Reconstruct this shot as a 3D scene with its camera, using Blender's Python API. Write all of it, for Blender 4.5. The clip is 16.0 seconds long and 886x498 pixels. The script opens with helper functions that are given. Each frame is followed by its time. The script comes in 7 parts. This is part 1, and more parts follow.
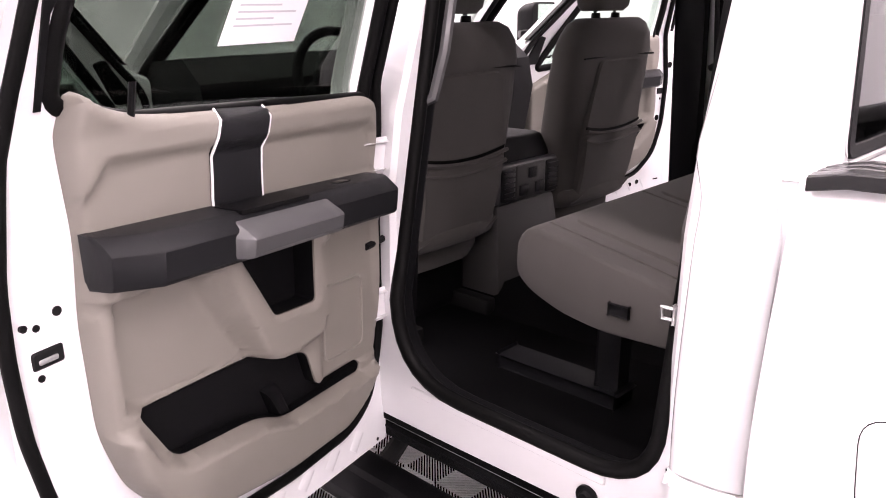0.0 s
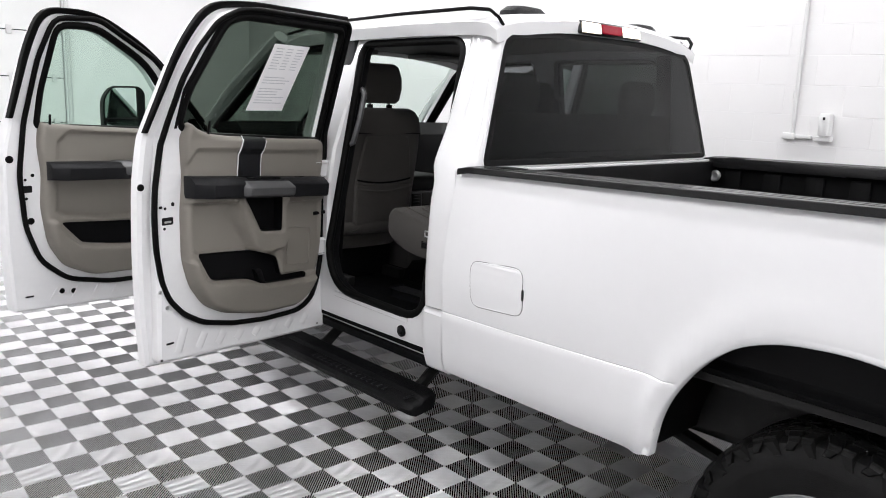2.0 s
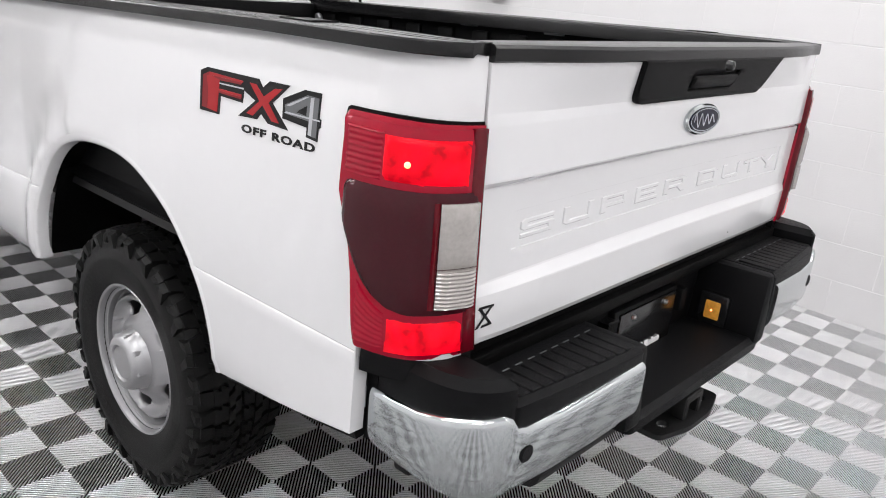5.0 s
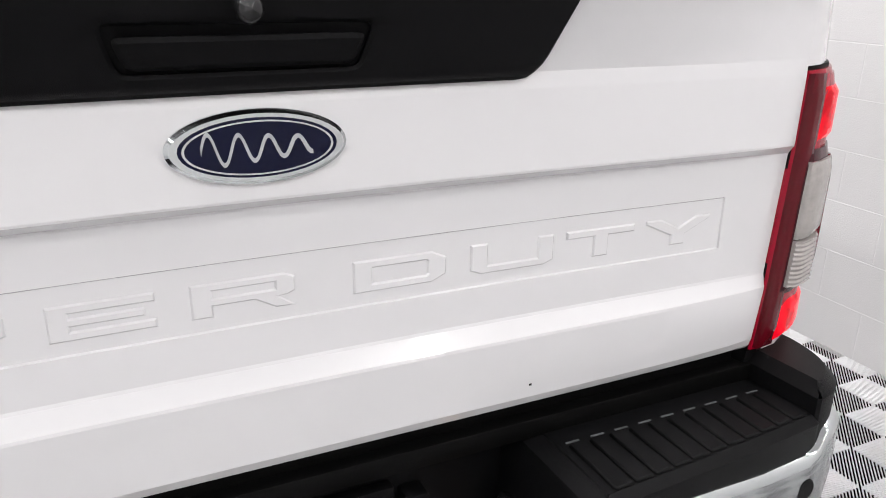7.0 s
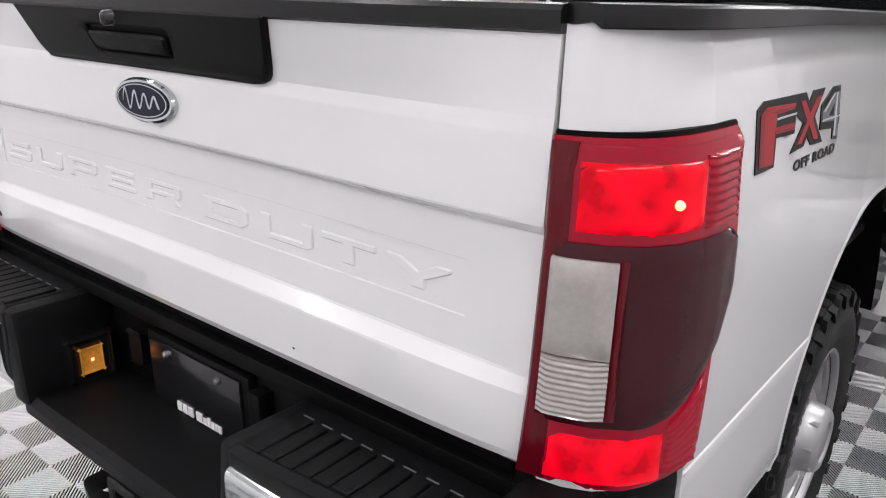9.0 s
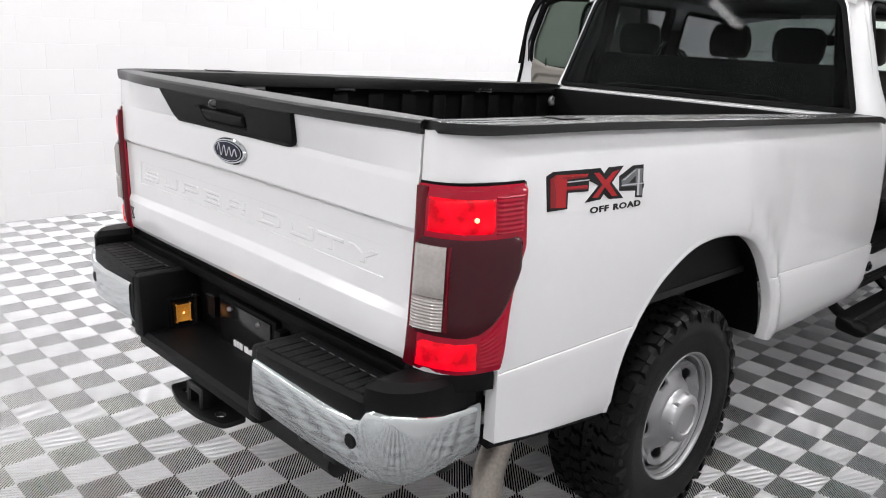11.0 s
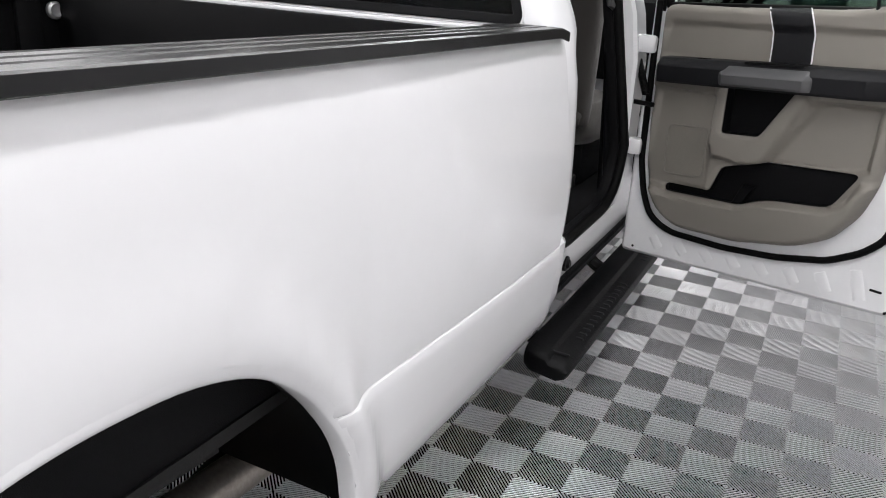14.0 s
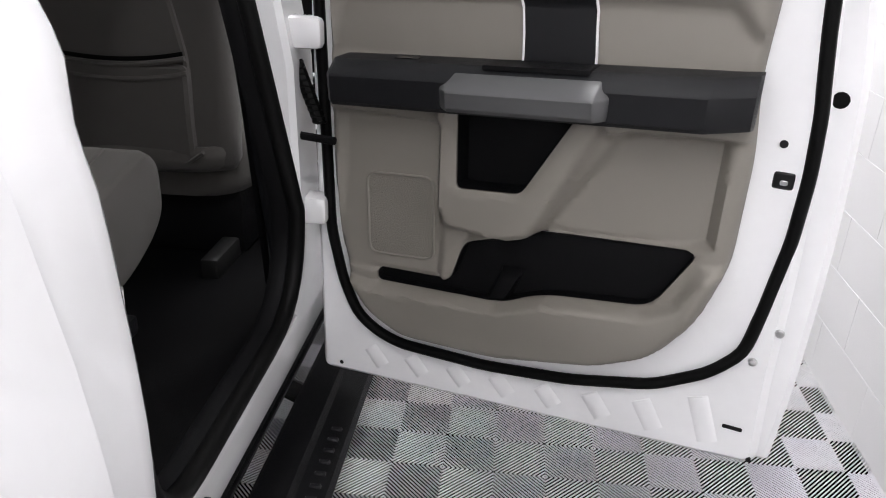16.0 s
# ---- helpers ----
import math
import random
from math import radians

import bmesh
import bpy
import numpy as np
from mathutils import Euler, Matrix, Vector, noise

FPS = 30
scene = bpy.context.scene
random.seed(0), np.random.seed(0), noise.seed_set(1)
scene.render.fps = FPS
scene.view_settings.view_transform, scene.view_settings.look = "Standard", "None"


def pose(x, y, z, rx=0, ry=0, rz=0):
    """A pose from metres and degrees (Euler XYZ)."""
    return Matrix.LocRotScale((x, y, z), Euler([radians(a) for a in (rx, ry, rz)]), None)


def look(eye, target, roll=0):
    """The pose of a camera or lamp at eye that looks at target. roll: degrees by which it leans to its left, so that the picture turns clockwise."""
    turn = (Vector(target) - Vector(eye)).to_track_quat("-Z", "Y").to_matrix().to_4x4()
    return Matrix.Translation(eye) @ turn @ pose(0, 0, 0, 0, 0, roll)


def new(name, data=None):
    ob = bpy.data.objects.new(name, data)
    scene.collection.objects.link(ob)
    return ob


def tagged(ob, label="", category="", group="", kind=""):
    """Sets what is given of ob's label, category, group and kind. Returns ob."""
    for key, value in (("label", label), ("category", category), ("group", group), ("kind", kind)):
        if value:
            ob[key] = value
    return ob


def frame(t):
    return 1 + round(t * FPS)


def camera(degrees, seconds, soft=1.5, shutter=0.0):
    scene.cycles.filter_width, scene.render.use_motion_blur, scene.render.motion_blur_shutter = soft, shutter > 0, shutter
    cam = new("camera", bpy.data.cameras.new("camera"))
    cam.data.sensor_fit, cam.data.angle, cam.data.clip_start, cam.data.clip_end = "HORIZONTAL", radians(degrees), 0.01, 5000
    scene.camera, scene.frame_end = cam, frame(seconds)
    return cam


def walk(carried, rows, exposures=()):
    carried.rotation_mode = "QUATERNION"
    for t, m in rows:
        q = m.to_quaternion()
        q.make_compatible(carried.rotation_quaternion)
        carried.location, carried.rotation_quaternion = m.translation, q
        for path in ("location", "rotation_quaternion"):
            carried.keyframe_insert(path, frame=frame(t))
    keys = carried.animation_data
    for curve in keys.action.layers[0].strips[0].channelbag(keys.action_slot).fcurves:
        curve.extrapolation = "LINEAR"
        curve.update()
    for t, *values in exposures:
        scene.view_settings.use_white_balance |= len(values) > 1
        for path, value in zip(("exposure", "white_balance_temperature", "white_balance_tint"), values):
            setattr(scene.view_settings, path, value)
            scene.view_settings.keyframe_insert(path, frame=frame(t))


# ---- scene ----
# the way of the camera: seconds, eye, target, roll
PATH = [
    (0, (-2.121, 2.275, 1.633), (-0.752, 3.597, 1.019), -0.3),
    (0.5, (-2.385, 1.876, 1.649), (-1.025, 3.252, 1.14), 1.7),
    (1, (-2.632, 1.419, 1.66), (-1.308, 2.851, 1.214), 2.0),
    (1.5, (-2.795, 0.929, 1.664), (-1.493, 2.391, 1.255), 2.2),
    (2, (-2.956, 0.493, 1.669), (-1.646, 1.95, 1.27), 2.5),
    (2.5, (-3.137, 0.102, 1.663), (-1.792, 1.524, 1.254), 2.9),
    (3, (-3.13, -0.298, 1.636), (-1.741, 1.074, 1.205), 3.0),
    (3.5, (-2.946, -0.569, 1.608), (-1.532, 0.761, 1.128), 3.4),
    (4, (-2.584, -0.707, 1.604), (-1.162, 0.587, 1.054), 3.9),
    (4.5, (-2.196, -0.841, 1.596), (-0.775, 0.426, 0.983), 4.6),
    (5, (-1.818, -0.843, 1.563), (-0.412, 0.413, 0.897), 5.2),
    (5.2, (-1.657, -0.81, 1.548), (-0.257, 0.453, 0.882), 5.4),
    (7.3, (0.077, -0.793, 1.458), (0.606, 1.01, 0.773), 0.1),
    (7.5, (0.211, -0.774, 1.459), (0.529, 1.076, 0.771), -0.0),
    (8, (0.519, -0.683, 1.446), (0.236, 1.155, 0.711), 0.0),
    (8.5, (0.862, -0.691, 1.435), (-0.005, 0.976, 0.748), 0.6),
    (8.7, (1.013, -0.7, 1.45), (-0.051, 0.849, 0.765), 0.2),
    (10.8, (1.993, -1.123, 1.641), (0.617, 0.222, 1.096), 2.9),
    (11, (2.018, -1.146, 1.646), (0.659, 0.218, 1.108), 3.0),
    (11.5, (1.992, -1.033, 1.643), (0.7, 0.397, 1.107), 3.3),
    (12, (1.927, -0.687, 1.633), (0.71, 0.802, 1.081), 3.3),
    (12.5, (1.858, -0.345, 1.605), (0.71, 1.181, 1.011), 3.1),
    (13, (1.773, 0.031, 1.603), (0.718, 1.604, 0.96), 3.2),
    (13.5, (1.697, 0.41, 1.59), (0.734, 2.023, 0.904), 3.1),
    (14, (1.566, 0.759, 1.555), (0.747, 2.434, 0.832), 3.3),
    (14.5, (1.486, 1.074, 1.559), (0.804, 2.8, 0.813), 2.8),
    (15, (1.448, 1.435, 1.538), (0.929, 3.209, 0.775), 2.4),
    (15.5, (1.374, 1.796, 1.532), (1.042, 3.603, 0.741), 2.2),
    (16, (1.353, 2.127, 1.533), (1.196, 3.941, 0.704), 2.3),
]
cam = camera(60.2, 16.0, soft=1.0)
EXPOSURE = [(0, 0.70, 6800, 31), (0.5, 0.16, 6600, 21), (1.0, -0.25, 6450, 14), (1.6, -0.34, 6350, 11), (5.0, -0.35, 6400, 11), (7.5, -0.35, 6500, 12), (8.5, -0.45, 6450, 14), (11.0, -0.35, 6400, 10.5), (13.2, -0.14, 6350, 11), (14.3, -0.10, 6350, 11), (15.2, -0.04, 6350, 11), (16, 0.10, 6350, 12.5)]
walk(cam, [(t, look(eye, target, roll)) for t, eye, target, roll in PATH], EXPOSURE)

# ---- world and light ----
world = bpy.data.worlds.new("world")
scene.world = world
world.use_nodes = True
world.node_tree.nodes["Background"].inputs[0].default_value = (0.9, 0.95, 1.0, 1)
world.node_tree.nodes["Background"].inputs[1].default_value = 0.05

ROOM = dict(west=-4.75, east=2.52, south=-5.5, north=11.0, height=4.3)
LAMP_X, LAMP_Y, LAMP_WATT = (-3.5, -1.45, 1.75), (-3.6, 0.2, 4.0, 7.8), (62, 62, 78)


def ceiling_lamps():
    """Long tube lamps under the ceiling, each with the light that it gives."""
    for x, watt in zip(LAMP_X, LAMP_WATT):
        for y, share in zip(LAMP_Y, (1.0, 0.92, 1.08, 1.3)):
            lamp = new("tube_light", bpy.data.lights.new("tube_light", "AREA"))
            lamp.data.shape, lamp.data.size, lamp.data.size_y, lamp.data.energy = "RECTANGLE", 0.22, 2.6, watt * share
            lamp.data.color = (1.0, 0.985, 0.97)
            lamp.matrix_world = pose(x, y, ROOM["height"] - 0.13)


# ---- materials ----
def material(name, base, rough=0.5, metal=0.0, bump=0.0, scale=40.0, vary=0.06, coat=0.0, emit=None, strength=0.0, spread=0.0, sheen=0.0, ior=1.5):
    """Principled paint, plastic, cloth or metal with variation at two scales and a fine relief, at real size."""
    m = bpy.data.materials.new(name)
    m.use_nodes = True
    nt = m.node_tree
    b = nt.nodes["Principled BSDF"]
    b.inputs["Roughness"].default_value, b.inputs["Metallic"].default_value = rough, metal
    b.inputs["Coat Weight"].default_value, b.inputs["Coat Roughness"].default_value = coat, 0.04
    b.inputs["Sheen Weight"].default_value, b.inputs["IOR"].default_value = sheen, ior
    place = nt.nodes.new("ShaderNodeTexCoord")
    fine, broad = nt.nodes.new("ShaderNodeTexNoise"), nt.nodes.new("ShaderNodeTexNoise")
    fine.inputs["Scale"].default_value, broad.inputs["Scale"].default_value = scale * 4, max(1.2, scale / 25)
    fine.inputs["Detail"].default_value = broad.inputs["Detail"].default_value = 4
    mix = nt.nodes.new("ShaderNodeMath")
    mix.operation = "MULTIPLY_ADD"
    mix.inputs[1].default_value = 0.5
    half = nt.nodes.new("ShaderNodeMath")
    half.operation = "MULTIPLY"
    half.inputs[1].default_value = 0.5
    for n in (fine, broad):
        nt.links.new(place.outputs["Object"], n.inputs["Vector"])
    nt.links.new(broad.outputs["Fac"], half.inputs[0])
    nt.links.new(fine.outputs["Fac"], mix.inputs[0])
    nt.links.new(half.outputs[0], mix.inputs[2])
    ramp = nt.nodes.new("ShaderNodeValToRGB")
    ramp.color_ramp.elements[0].position, ramp.color_ramp.elements[1].position = 0.3, 0.7
    ramp.color_ramp.elements[0].color = (*[max(0, c * (1 - vary)) for c in base], 1)
    ramp.color_ramp.elements[1].color = (*[min(1, c * (1 + vary)) for c in base], 1)
    nt.links.new(mix.outputs[0], ramp.inputs[0])
    colour = ramp.outputs[0]
    if spread:
        info = nt.nodes.new("ShaderNodeObjectInfo")
        island = nt.nodes.new("ShaderNodeNewGeometry")
        add = nt.nodes.new("ShaderNodeMath")
        add.operation = "ADD"
        nt.links.new(info.outputs["Random"], add.inputs[0])
        nt.links.new(island.outputs["Random Per Island"], add.inputs[1])
        span = nt.nodes.new("ShaderNodeMapRange")
        span.inputs["From Max"].default_value = 2
        span.inputs["To Min"].default_value, span.inputs["To Max"].default_value = 1 - spread, 1 + spread
        nt.links.new(add.outputs[0], span.inputs["Value"])
        hsv = nt.nodes.new("ShaderNodeHueSaturation")
        nt.links.new(span.outputs[0], hsv.inputs["Value"])
        nt.links.new(colour, hsv.inputs["Color"])
        colour = hsv.outputs[0]
    nt.links.new(colour, b.inputs["Base Color"])
    if bump:
        relief = nt.nodes.new("ShaderNodeBump")
        relief.inputs["Strength"].default_value, relief.inputs["Distance"].default_value = bump, 0.002
        nt.links.new(fine.outputs["Fac"], relief.inputs["Height"])
        nt.links.new(relief.outputs[0], b.inputs["Normal"])
    if emit:
        b.inputs["Emission Color"].default_value, b.inputs["Emission Strength"].default_value = (*emit, 1), strength
    return m


def glass(name, tint, gloss=0.06, rough=0.0):
    """A thin pane: tinted to look through, with a mirror gloss that grows towards the rim of view."""
    m = bpy.data.materials.new(name)
    m.use_nodes = True
    nt = m.node_tree
    nt.nodes.remove(nt.nodes["Principled BSDF"])
    see, shine = nt.nodes.new("ShaderNodeBsdfTransparent"), nt.nodes.new("ShaderNodeBsdfGlossy")
    see.inputs[0].default_value = (*tint, 1)
    shine.inputs["Color"].default_value, shine.inputs["Roughness"].default_value = (1, 1, 1, 1), rough
    weight, mix = nt.nodes.new("ShaderNodeLayerWeight"), nt.nodes.new("ShaderNodeMixShader")
    power, span = nt.nodes.new("ShaderNodeMath"), nt.nodes.new("ShaderNodeMath")
    power.operation, span.operation = "POWER", "MULTIPLY_ADD"
    weight.inputs["Blend"].default_value, power.inputs[1].default_value = 0.5, 4.0
    span.inputs[1].default_value, span.inputs[2].default_value = 0.85, gloss * 0.5
    nt.links.new(weight.outputs["Facing"], power.inputs[0])
    nt.links.new(power.outputs[0], span.inputs[0])
    nt.links.new(span.outputs[0], mix.inputs[0])
    nt.links.new(see.outputs[0], mix.inputs[1])
    nt.links.new(shine.outputs[0], mix.inputs[2])
    nt.links.new(mix.outputs[0], nt.nodes["Material Output"].inputs["Surface"])
    return m


WHITE = material("white_paint", (0.70, 0.70, 0.708), 0.22, vary=0.01, coat=1.0, scale=8)
WHITE_IN = material("white_inner_paint", (0.75, 0.75, 0.758), 0.35, vary=0.02, coat=0.3, scale=12)
TAN = material("tan_plastic", (0.205, 0.189, 0.165), 0.55, bump=0.25, scale=300, vary=0.03)
GREY_PLASTIC = material("dark_grey_plastic", (0.0085, 0.0087, 0.010), 0.42, ior=1.3, bump=0.35, scale=350, vary=0.1)
BLACK_PLASTIC = material("black_plastic", (0.0035, 0.0035, 0.004), 0.5, ior=1.22, bump=0.3, scale=300, vary=0.15)
BLACK_GLOSS = material("black_glossy_plastic", (0.01, 0.01, 0.011), 0.18, vary=0.1)
RUBBER = material("black_rubber", (0.003, 0.003, 0.003), 0.5, ior=1.18, bump=0.2, scale=120, vary=0.2)
TYRE = material("tyre_rubber", (0.004, 0.004, 0.004), 0.5, ior=1.28, bump=0.4, scale=90, vary=0.25)
LINER = material("black_bedliner", (0.003, 0.003, 0.0033), 0.5, ior=1.2, bump=0.6, scale=160, vary=0.15)
CAP = material("black_rail_cap", (0.007, 0.007, 0.0075), 0.27, ior=1.38, bump=0.04, scale=200, vary=0.12)
SILVER = material("satin_silver", (0.38, 0.38, 0.388), 0.36, metal=0.6, vary=0.05, scale=60)
STEEL = material("silver_wheel_paint", (0.33, 0.33, 0.338), 0.36, metal=0.6, vary=0.04, scale=60)
CHROME = material("chrome", (0.56, 0.59, 0.595), 0.10, metal=1.0, vary=0.03, scale=10)
RED = material("red_lens", (0.25, 0.002, 0.016), 0.10, ior=1.36, vary=0.06, scale=60, emit=(1.0, 0.002, 0.04), strength=0.075)
RED_DARK = material("dark_red_lens", (0.10, 0.002, 0.007), 0.10, ior=1.36, vary=0.1, scale=60)
RED_LIT = material("lit_red_lens", (0.22, 0.001, 0.004), 0.16, ior=1.2, vary=0.25, emit=(1.0, 0.002, 0.018), strength=0.55, scale=22)
nt = RED_LIT.node_tree
# the lamp's own glow, uneven behind the moulded optics of the lens
optics, where, level = nt.nodes.new("ShaderNodeTexNoise"), nt.nodes.new("ShaderNodeTexCoord"), nt.nodes.new("ShaderNodeMapRange")
optics.inputs["Scale"].default_value, optics.inputs["Detail"].default_value = 34, 2
level.inputs["From Min"].default_value, level.inputs["From Max"].default_value = 0.33, 0.68
level.inputs["To Min"].default_value, level.inputs["To Max"].default_value = 0.55, 1.45
nt.links.new(where.outputs["Object"], optics.inputs["Vector"])
nt.links.new(optics.outputs["Fac"], level.inputs["Value"])
nt.links.new(level.outputs[0], nt.nodes["Principled BSDF"].inputs["Emission Strength"])
BULB = material("lit_bulb", (1, 0.4, 0.3), 0.3, emit=(1.0, 0.22, 0.08), strength=6.0)
SMOKED = material("smoked_red_lens", (0.040, 0.003, 0.007), 0.10, ior=1.35, vary=0.1, scale=40)
CLEAR = material("clear_ribbed_lens", (0.40, 0.375, 0.36), 0.10, metal=0.35, vary=0.15, scale=30)
AMBER = material("amber_lamp", (0.5, 0.25, 0.04), 0.3, emit=(1.0, 0.36, 0.03), strength=0.16, vary=0.5, scale=25)
LAMP_WHITE = material("clear_lamp_lens", (0.8, 0.76, 0.66), 0.15, coat=1.0, emit=(1.0, 0.9, 0.7), strength=2.5)
CLOTH = material("grey_cloth", (0.046, 0.042, 0.038), 0.85, bump=0.5, scale=260, vary=0.1, sheen=0.08)
CLOTH_DARK = material("dark_grey_cloth", (0.046, 0.0415, 0.037), 0.9, bump=0.9, scale=120, vary=0.22, sheen=0.08)
CARPET = material("black_vinyl_floor", (0.003, 0.003, 0.0033), 0.55, ior=1.12, bump=0.4, scale=120, vary=0.3)
HEADLINER = material("grey_headliner", (0.10, 0.10, 0.10), 0.9, bump=0.3, scale=200, vary=0.06)
PAPER = material("white_paper", (0.78, 0.77, 0.78), 0.75, vary=0.02)
INK = material("grey_print", (0.49, 0.49, 0.52), 0.8, vary=0.1)
BADGE_BLUE = material("dark_blue_enamel", (0.003, 0.0045, 0.022), 0.15, ior=1.28, vary=0.05)
DECAL_RED = material("red_vinyl", (0.33, 0.008, 0.012), 0.35, ior=1.35, vary=0.05)
DECAL_DEEP = material("deep_red_vinyl", (0.19, 0.006, 0.010), 0.35, ior=1.35, vary=0.05)
DECAL_BLACK = material("black_vinyl", (0.006, 0.006, 0.0065), 0.4, ior=1.3, vary=0.05)
DECAL_GREY = material("grey_vinyl", (0.11, 0.115, 0.12), 0.4, vary=0.08)
DECAL_SILVER = material("silver_vinyl", (0.42, 0.43, 0.45), 0.35, vary=0.05)
CONSOLE_GREY = material("charcoal_plastic", (0.030, 0.029, 0.028), 0.5, bump=0.3, scale=300, vary=0.08)
SCREW = material("zinc_screw", (0.55, 0.55, 0.55), 0.3, metal=1.0)
PIPE = material("stained_steel_pipe", (0.33, 0.30, 0.27), 0.42, metal=0.8, vary=0.3, scale=25)
FRAME_BLACK = material("black_chassis_paint", (0.007, 0.007, 0.007), 0.5, ior=1.35, bump=0.3, scale=60, vary=0.3)
BLOCK = material("white_painted_block", (0.755, 0.748, 0.752), 0.55, bump=0.5, scale=70, vary=0.02, spread=0.012)
MORTAR = material("white_painted_mortar", (0.79, 0.78, 0.785), 0.7, bump=0.5, scale=60, vary=0.04)
PLASTER = material("white_ceiling", (0.80, 0.80, 0.80), 0.8, bump=0.2, scale=30, vary=0.03)
DOOR_PAINT = material("white_shutter_paint", (0.74, 0.75, 0.74), 0.45, bump=0.2, scale=30, vary=0.05)
CONDUIT = material("white_conduit_paint", (0.66, 0.66, 0.66), 0.45, vary=0.04)
SUBFLOOR = material("black_underlay", (0.0015, 0.0015, 0.0015), 0.9, ior=1.03, vary=0.3, scale=30)
TILE = material("grey_ribbed_tile", (0.79, 0.79, 0.80), 0.33, metal=0.72, bump=0.1, scale=200, vary=0.10, spread=0.05, ior=1.6)
TUBE = material("lit_tube", (1, 1, 1), 0.5, emit=(1.0, 0.985, 0.97), strength=6.0)
GLASS_DARK = glass("privacy_glass", (0.31, 0.35, 0.32), 0.02)
GLASS_REAR = glass("rear_privacy_glass", (0.38, 0.395, 0.40), 0.012)
GLASS_CLEAR = glass("clear_green_glass", (0.74, 0.83, 0.78), 0.05)
MIRROR = material("mirror_glass", (0.85, 0.88, 0.88), 0.01, metal=1.0, vary=0.0)


# ---- shaping tools ----
from mathutils.geometry import tessellate_polygon

RAKE = 0.021


def rake(co):
    """The body stands a little higher at its tail."""
    return Vector((co[0], co[1], co[2] - RAKE * co[1]))


def finish(bm, name, mat, angle=38):
    bmesh.ops.recalc_face_normals(bm, faces=bm.faces)
    me = bpy.data.meshes.new(name)
    bm.to_mesh(me)
    bm.free()
    me.materials.append(mat)
    me.polygons.foreach_set("use_smooth", [True] * len(me.polygons))
    me.set_sharp_from_angle(angle=radians(angle))
    return me


def part(name, bm, mat, parent, label="", to=None, angle=38):
    """Links a bmesh as one mesh under a thing or a part. to: a map that each point goes through first."""
    if to:
        for v in bm.verts:
            v.co = to(v.co)
    ob = new(name, finish(bm, name, mat, angle))
    while parent and parent.parent and parent.parent.parent:
        parent = parent.parent
    if parent:
        ob.parent = parent
    return tagged(ob, label)


def islands(bm):
    """The loose pieces of a mesh, each as a mesh of its own."""
    left, out = set(bm.verts), []
    while left:
        group, todo = set(), [left.pop()]
        while todo:
            v = todo.pop()
            group.add(v)
            for e in v.link_edges:
                o = e.other_vert(v)
                if o not in group:
                    todo.append(o)
        left -= group
        one = bmesh.new()
        twin = {v: one.verts.new(v.co) for v in group}
        for f in {f for v in group for f in v.link_faces}:
            one.faces.new([twin[v] for v in f.verts])
        out.append(one)
    return out


def thing(name, label, category, at=(0, 0, 0), group="", kind=""):
    ob = new(name)
    ob.empty_display_size = 0.1
    ob.location = at
    return tagged(ob, label, category, group, kind)


def box(a, b, bevel=0.0, seg=2, bm=None):
    """A block between two corners, with rounded edges."""
    out = bm or bmesh.new()
    made = bmesh.ops.create_cube(out, size=1)["verts"]
    for v in made:
        v.co = [(a[i] + b[i]) / 2 + v.co[i] * (b[i] - a[i]) for i in range(3)]
    if bevel:
        edges = list({e for v in made for e in v.link_edges})
        bmesh.ops.bevel(out, geom=edges, offset=bevel, segments=seg, profile=0.5, affect="EDGES")
    return out


def prism(a, b, bm=None, swell=1.0, bevel=0.0):
    """A block from a base rectangle to a top rectangle: a, b are (x0, y0, x1, y1, z)."""
    out = bm or bmesh.new()
    vs = [out.verts.new(c) for x0, y0, x1, y1, z in (a, b) for c in ((x0, y0, z), (x1, y0, z), (x1, y1, z), (x0, y1, z))]
    for f in ((3, 2, 1, 0), (4, 5, 6, 7), (0, 1, 5, 4), (1, 2, 6, 5), (2, 3, 7, 6), (3, 0, 4, 7)):
        out.faces.new([vs[i] for i in f])
    if bevel:
        bmesh.ops.bevel(out, geom=list({e for v in vs for e in v.link_edges}), offset=bevel, segments=2, profile=0.5, affect="EDGES")
    return out


def loft(rings, closed=True, caps=True, bm=None, around=False):
    """A skin through rings of as many points each. closed: each ring closes; around: the last ring meets the first."""
    out = bm or bmesh.new()
    rows = [[out.verts.new(p) for p in ring] for ring in rings]
    n = len(rows[0])
    pairs = list(zip(rows, rows[1:])) + ([(rows[-1], rows[0])] if around else [])
    for a, b in pairs:
        for i in range(n if closed else n - 1):
            j = (i + 1) % n
            out.faces.new((a[i], a[j], b[j], b[i]))
    if caps and closed and not around:
        out.faces.new(rows[0][::-1])
        out.faces.new(rows[-1])
    return out


def tube(points, r, sides=8, bm=None, closed=False, flat=1.0):
    """A round bar along points. flat: its second radius as a share of the first."""
    pts = [Vector(p) for p in points]
    rings = []
    n = len(pts)
    side = None
    for i, p in enumerate(pts):
        ahead = (pts[(i + 1) % n] - pts[i - 1]) if closed else (pts[min(i + 1, n - 1)] - pts[max(i - 1, 0)])
        ahead.normalize()
        if side is None:
            side = ahead.cross(Vector((0, 0, 1)) if abs(ahead.z) < 0.9 else Vector((1, 0, 0))).normalized()
        side = (side - ahead * side.dot(ahead)).normalized()
        up = ahead.cross(side)
        rings.append([p + r * (math.cos(t) * side + flat * math.sin(t) * up) for t in (2 * math.pi * k / sides for k in range(sides))])
    return loft(rings, bm=bm, around=closed, caps=not closed)


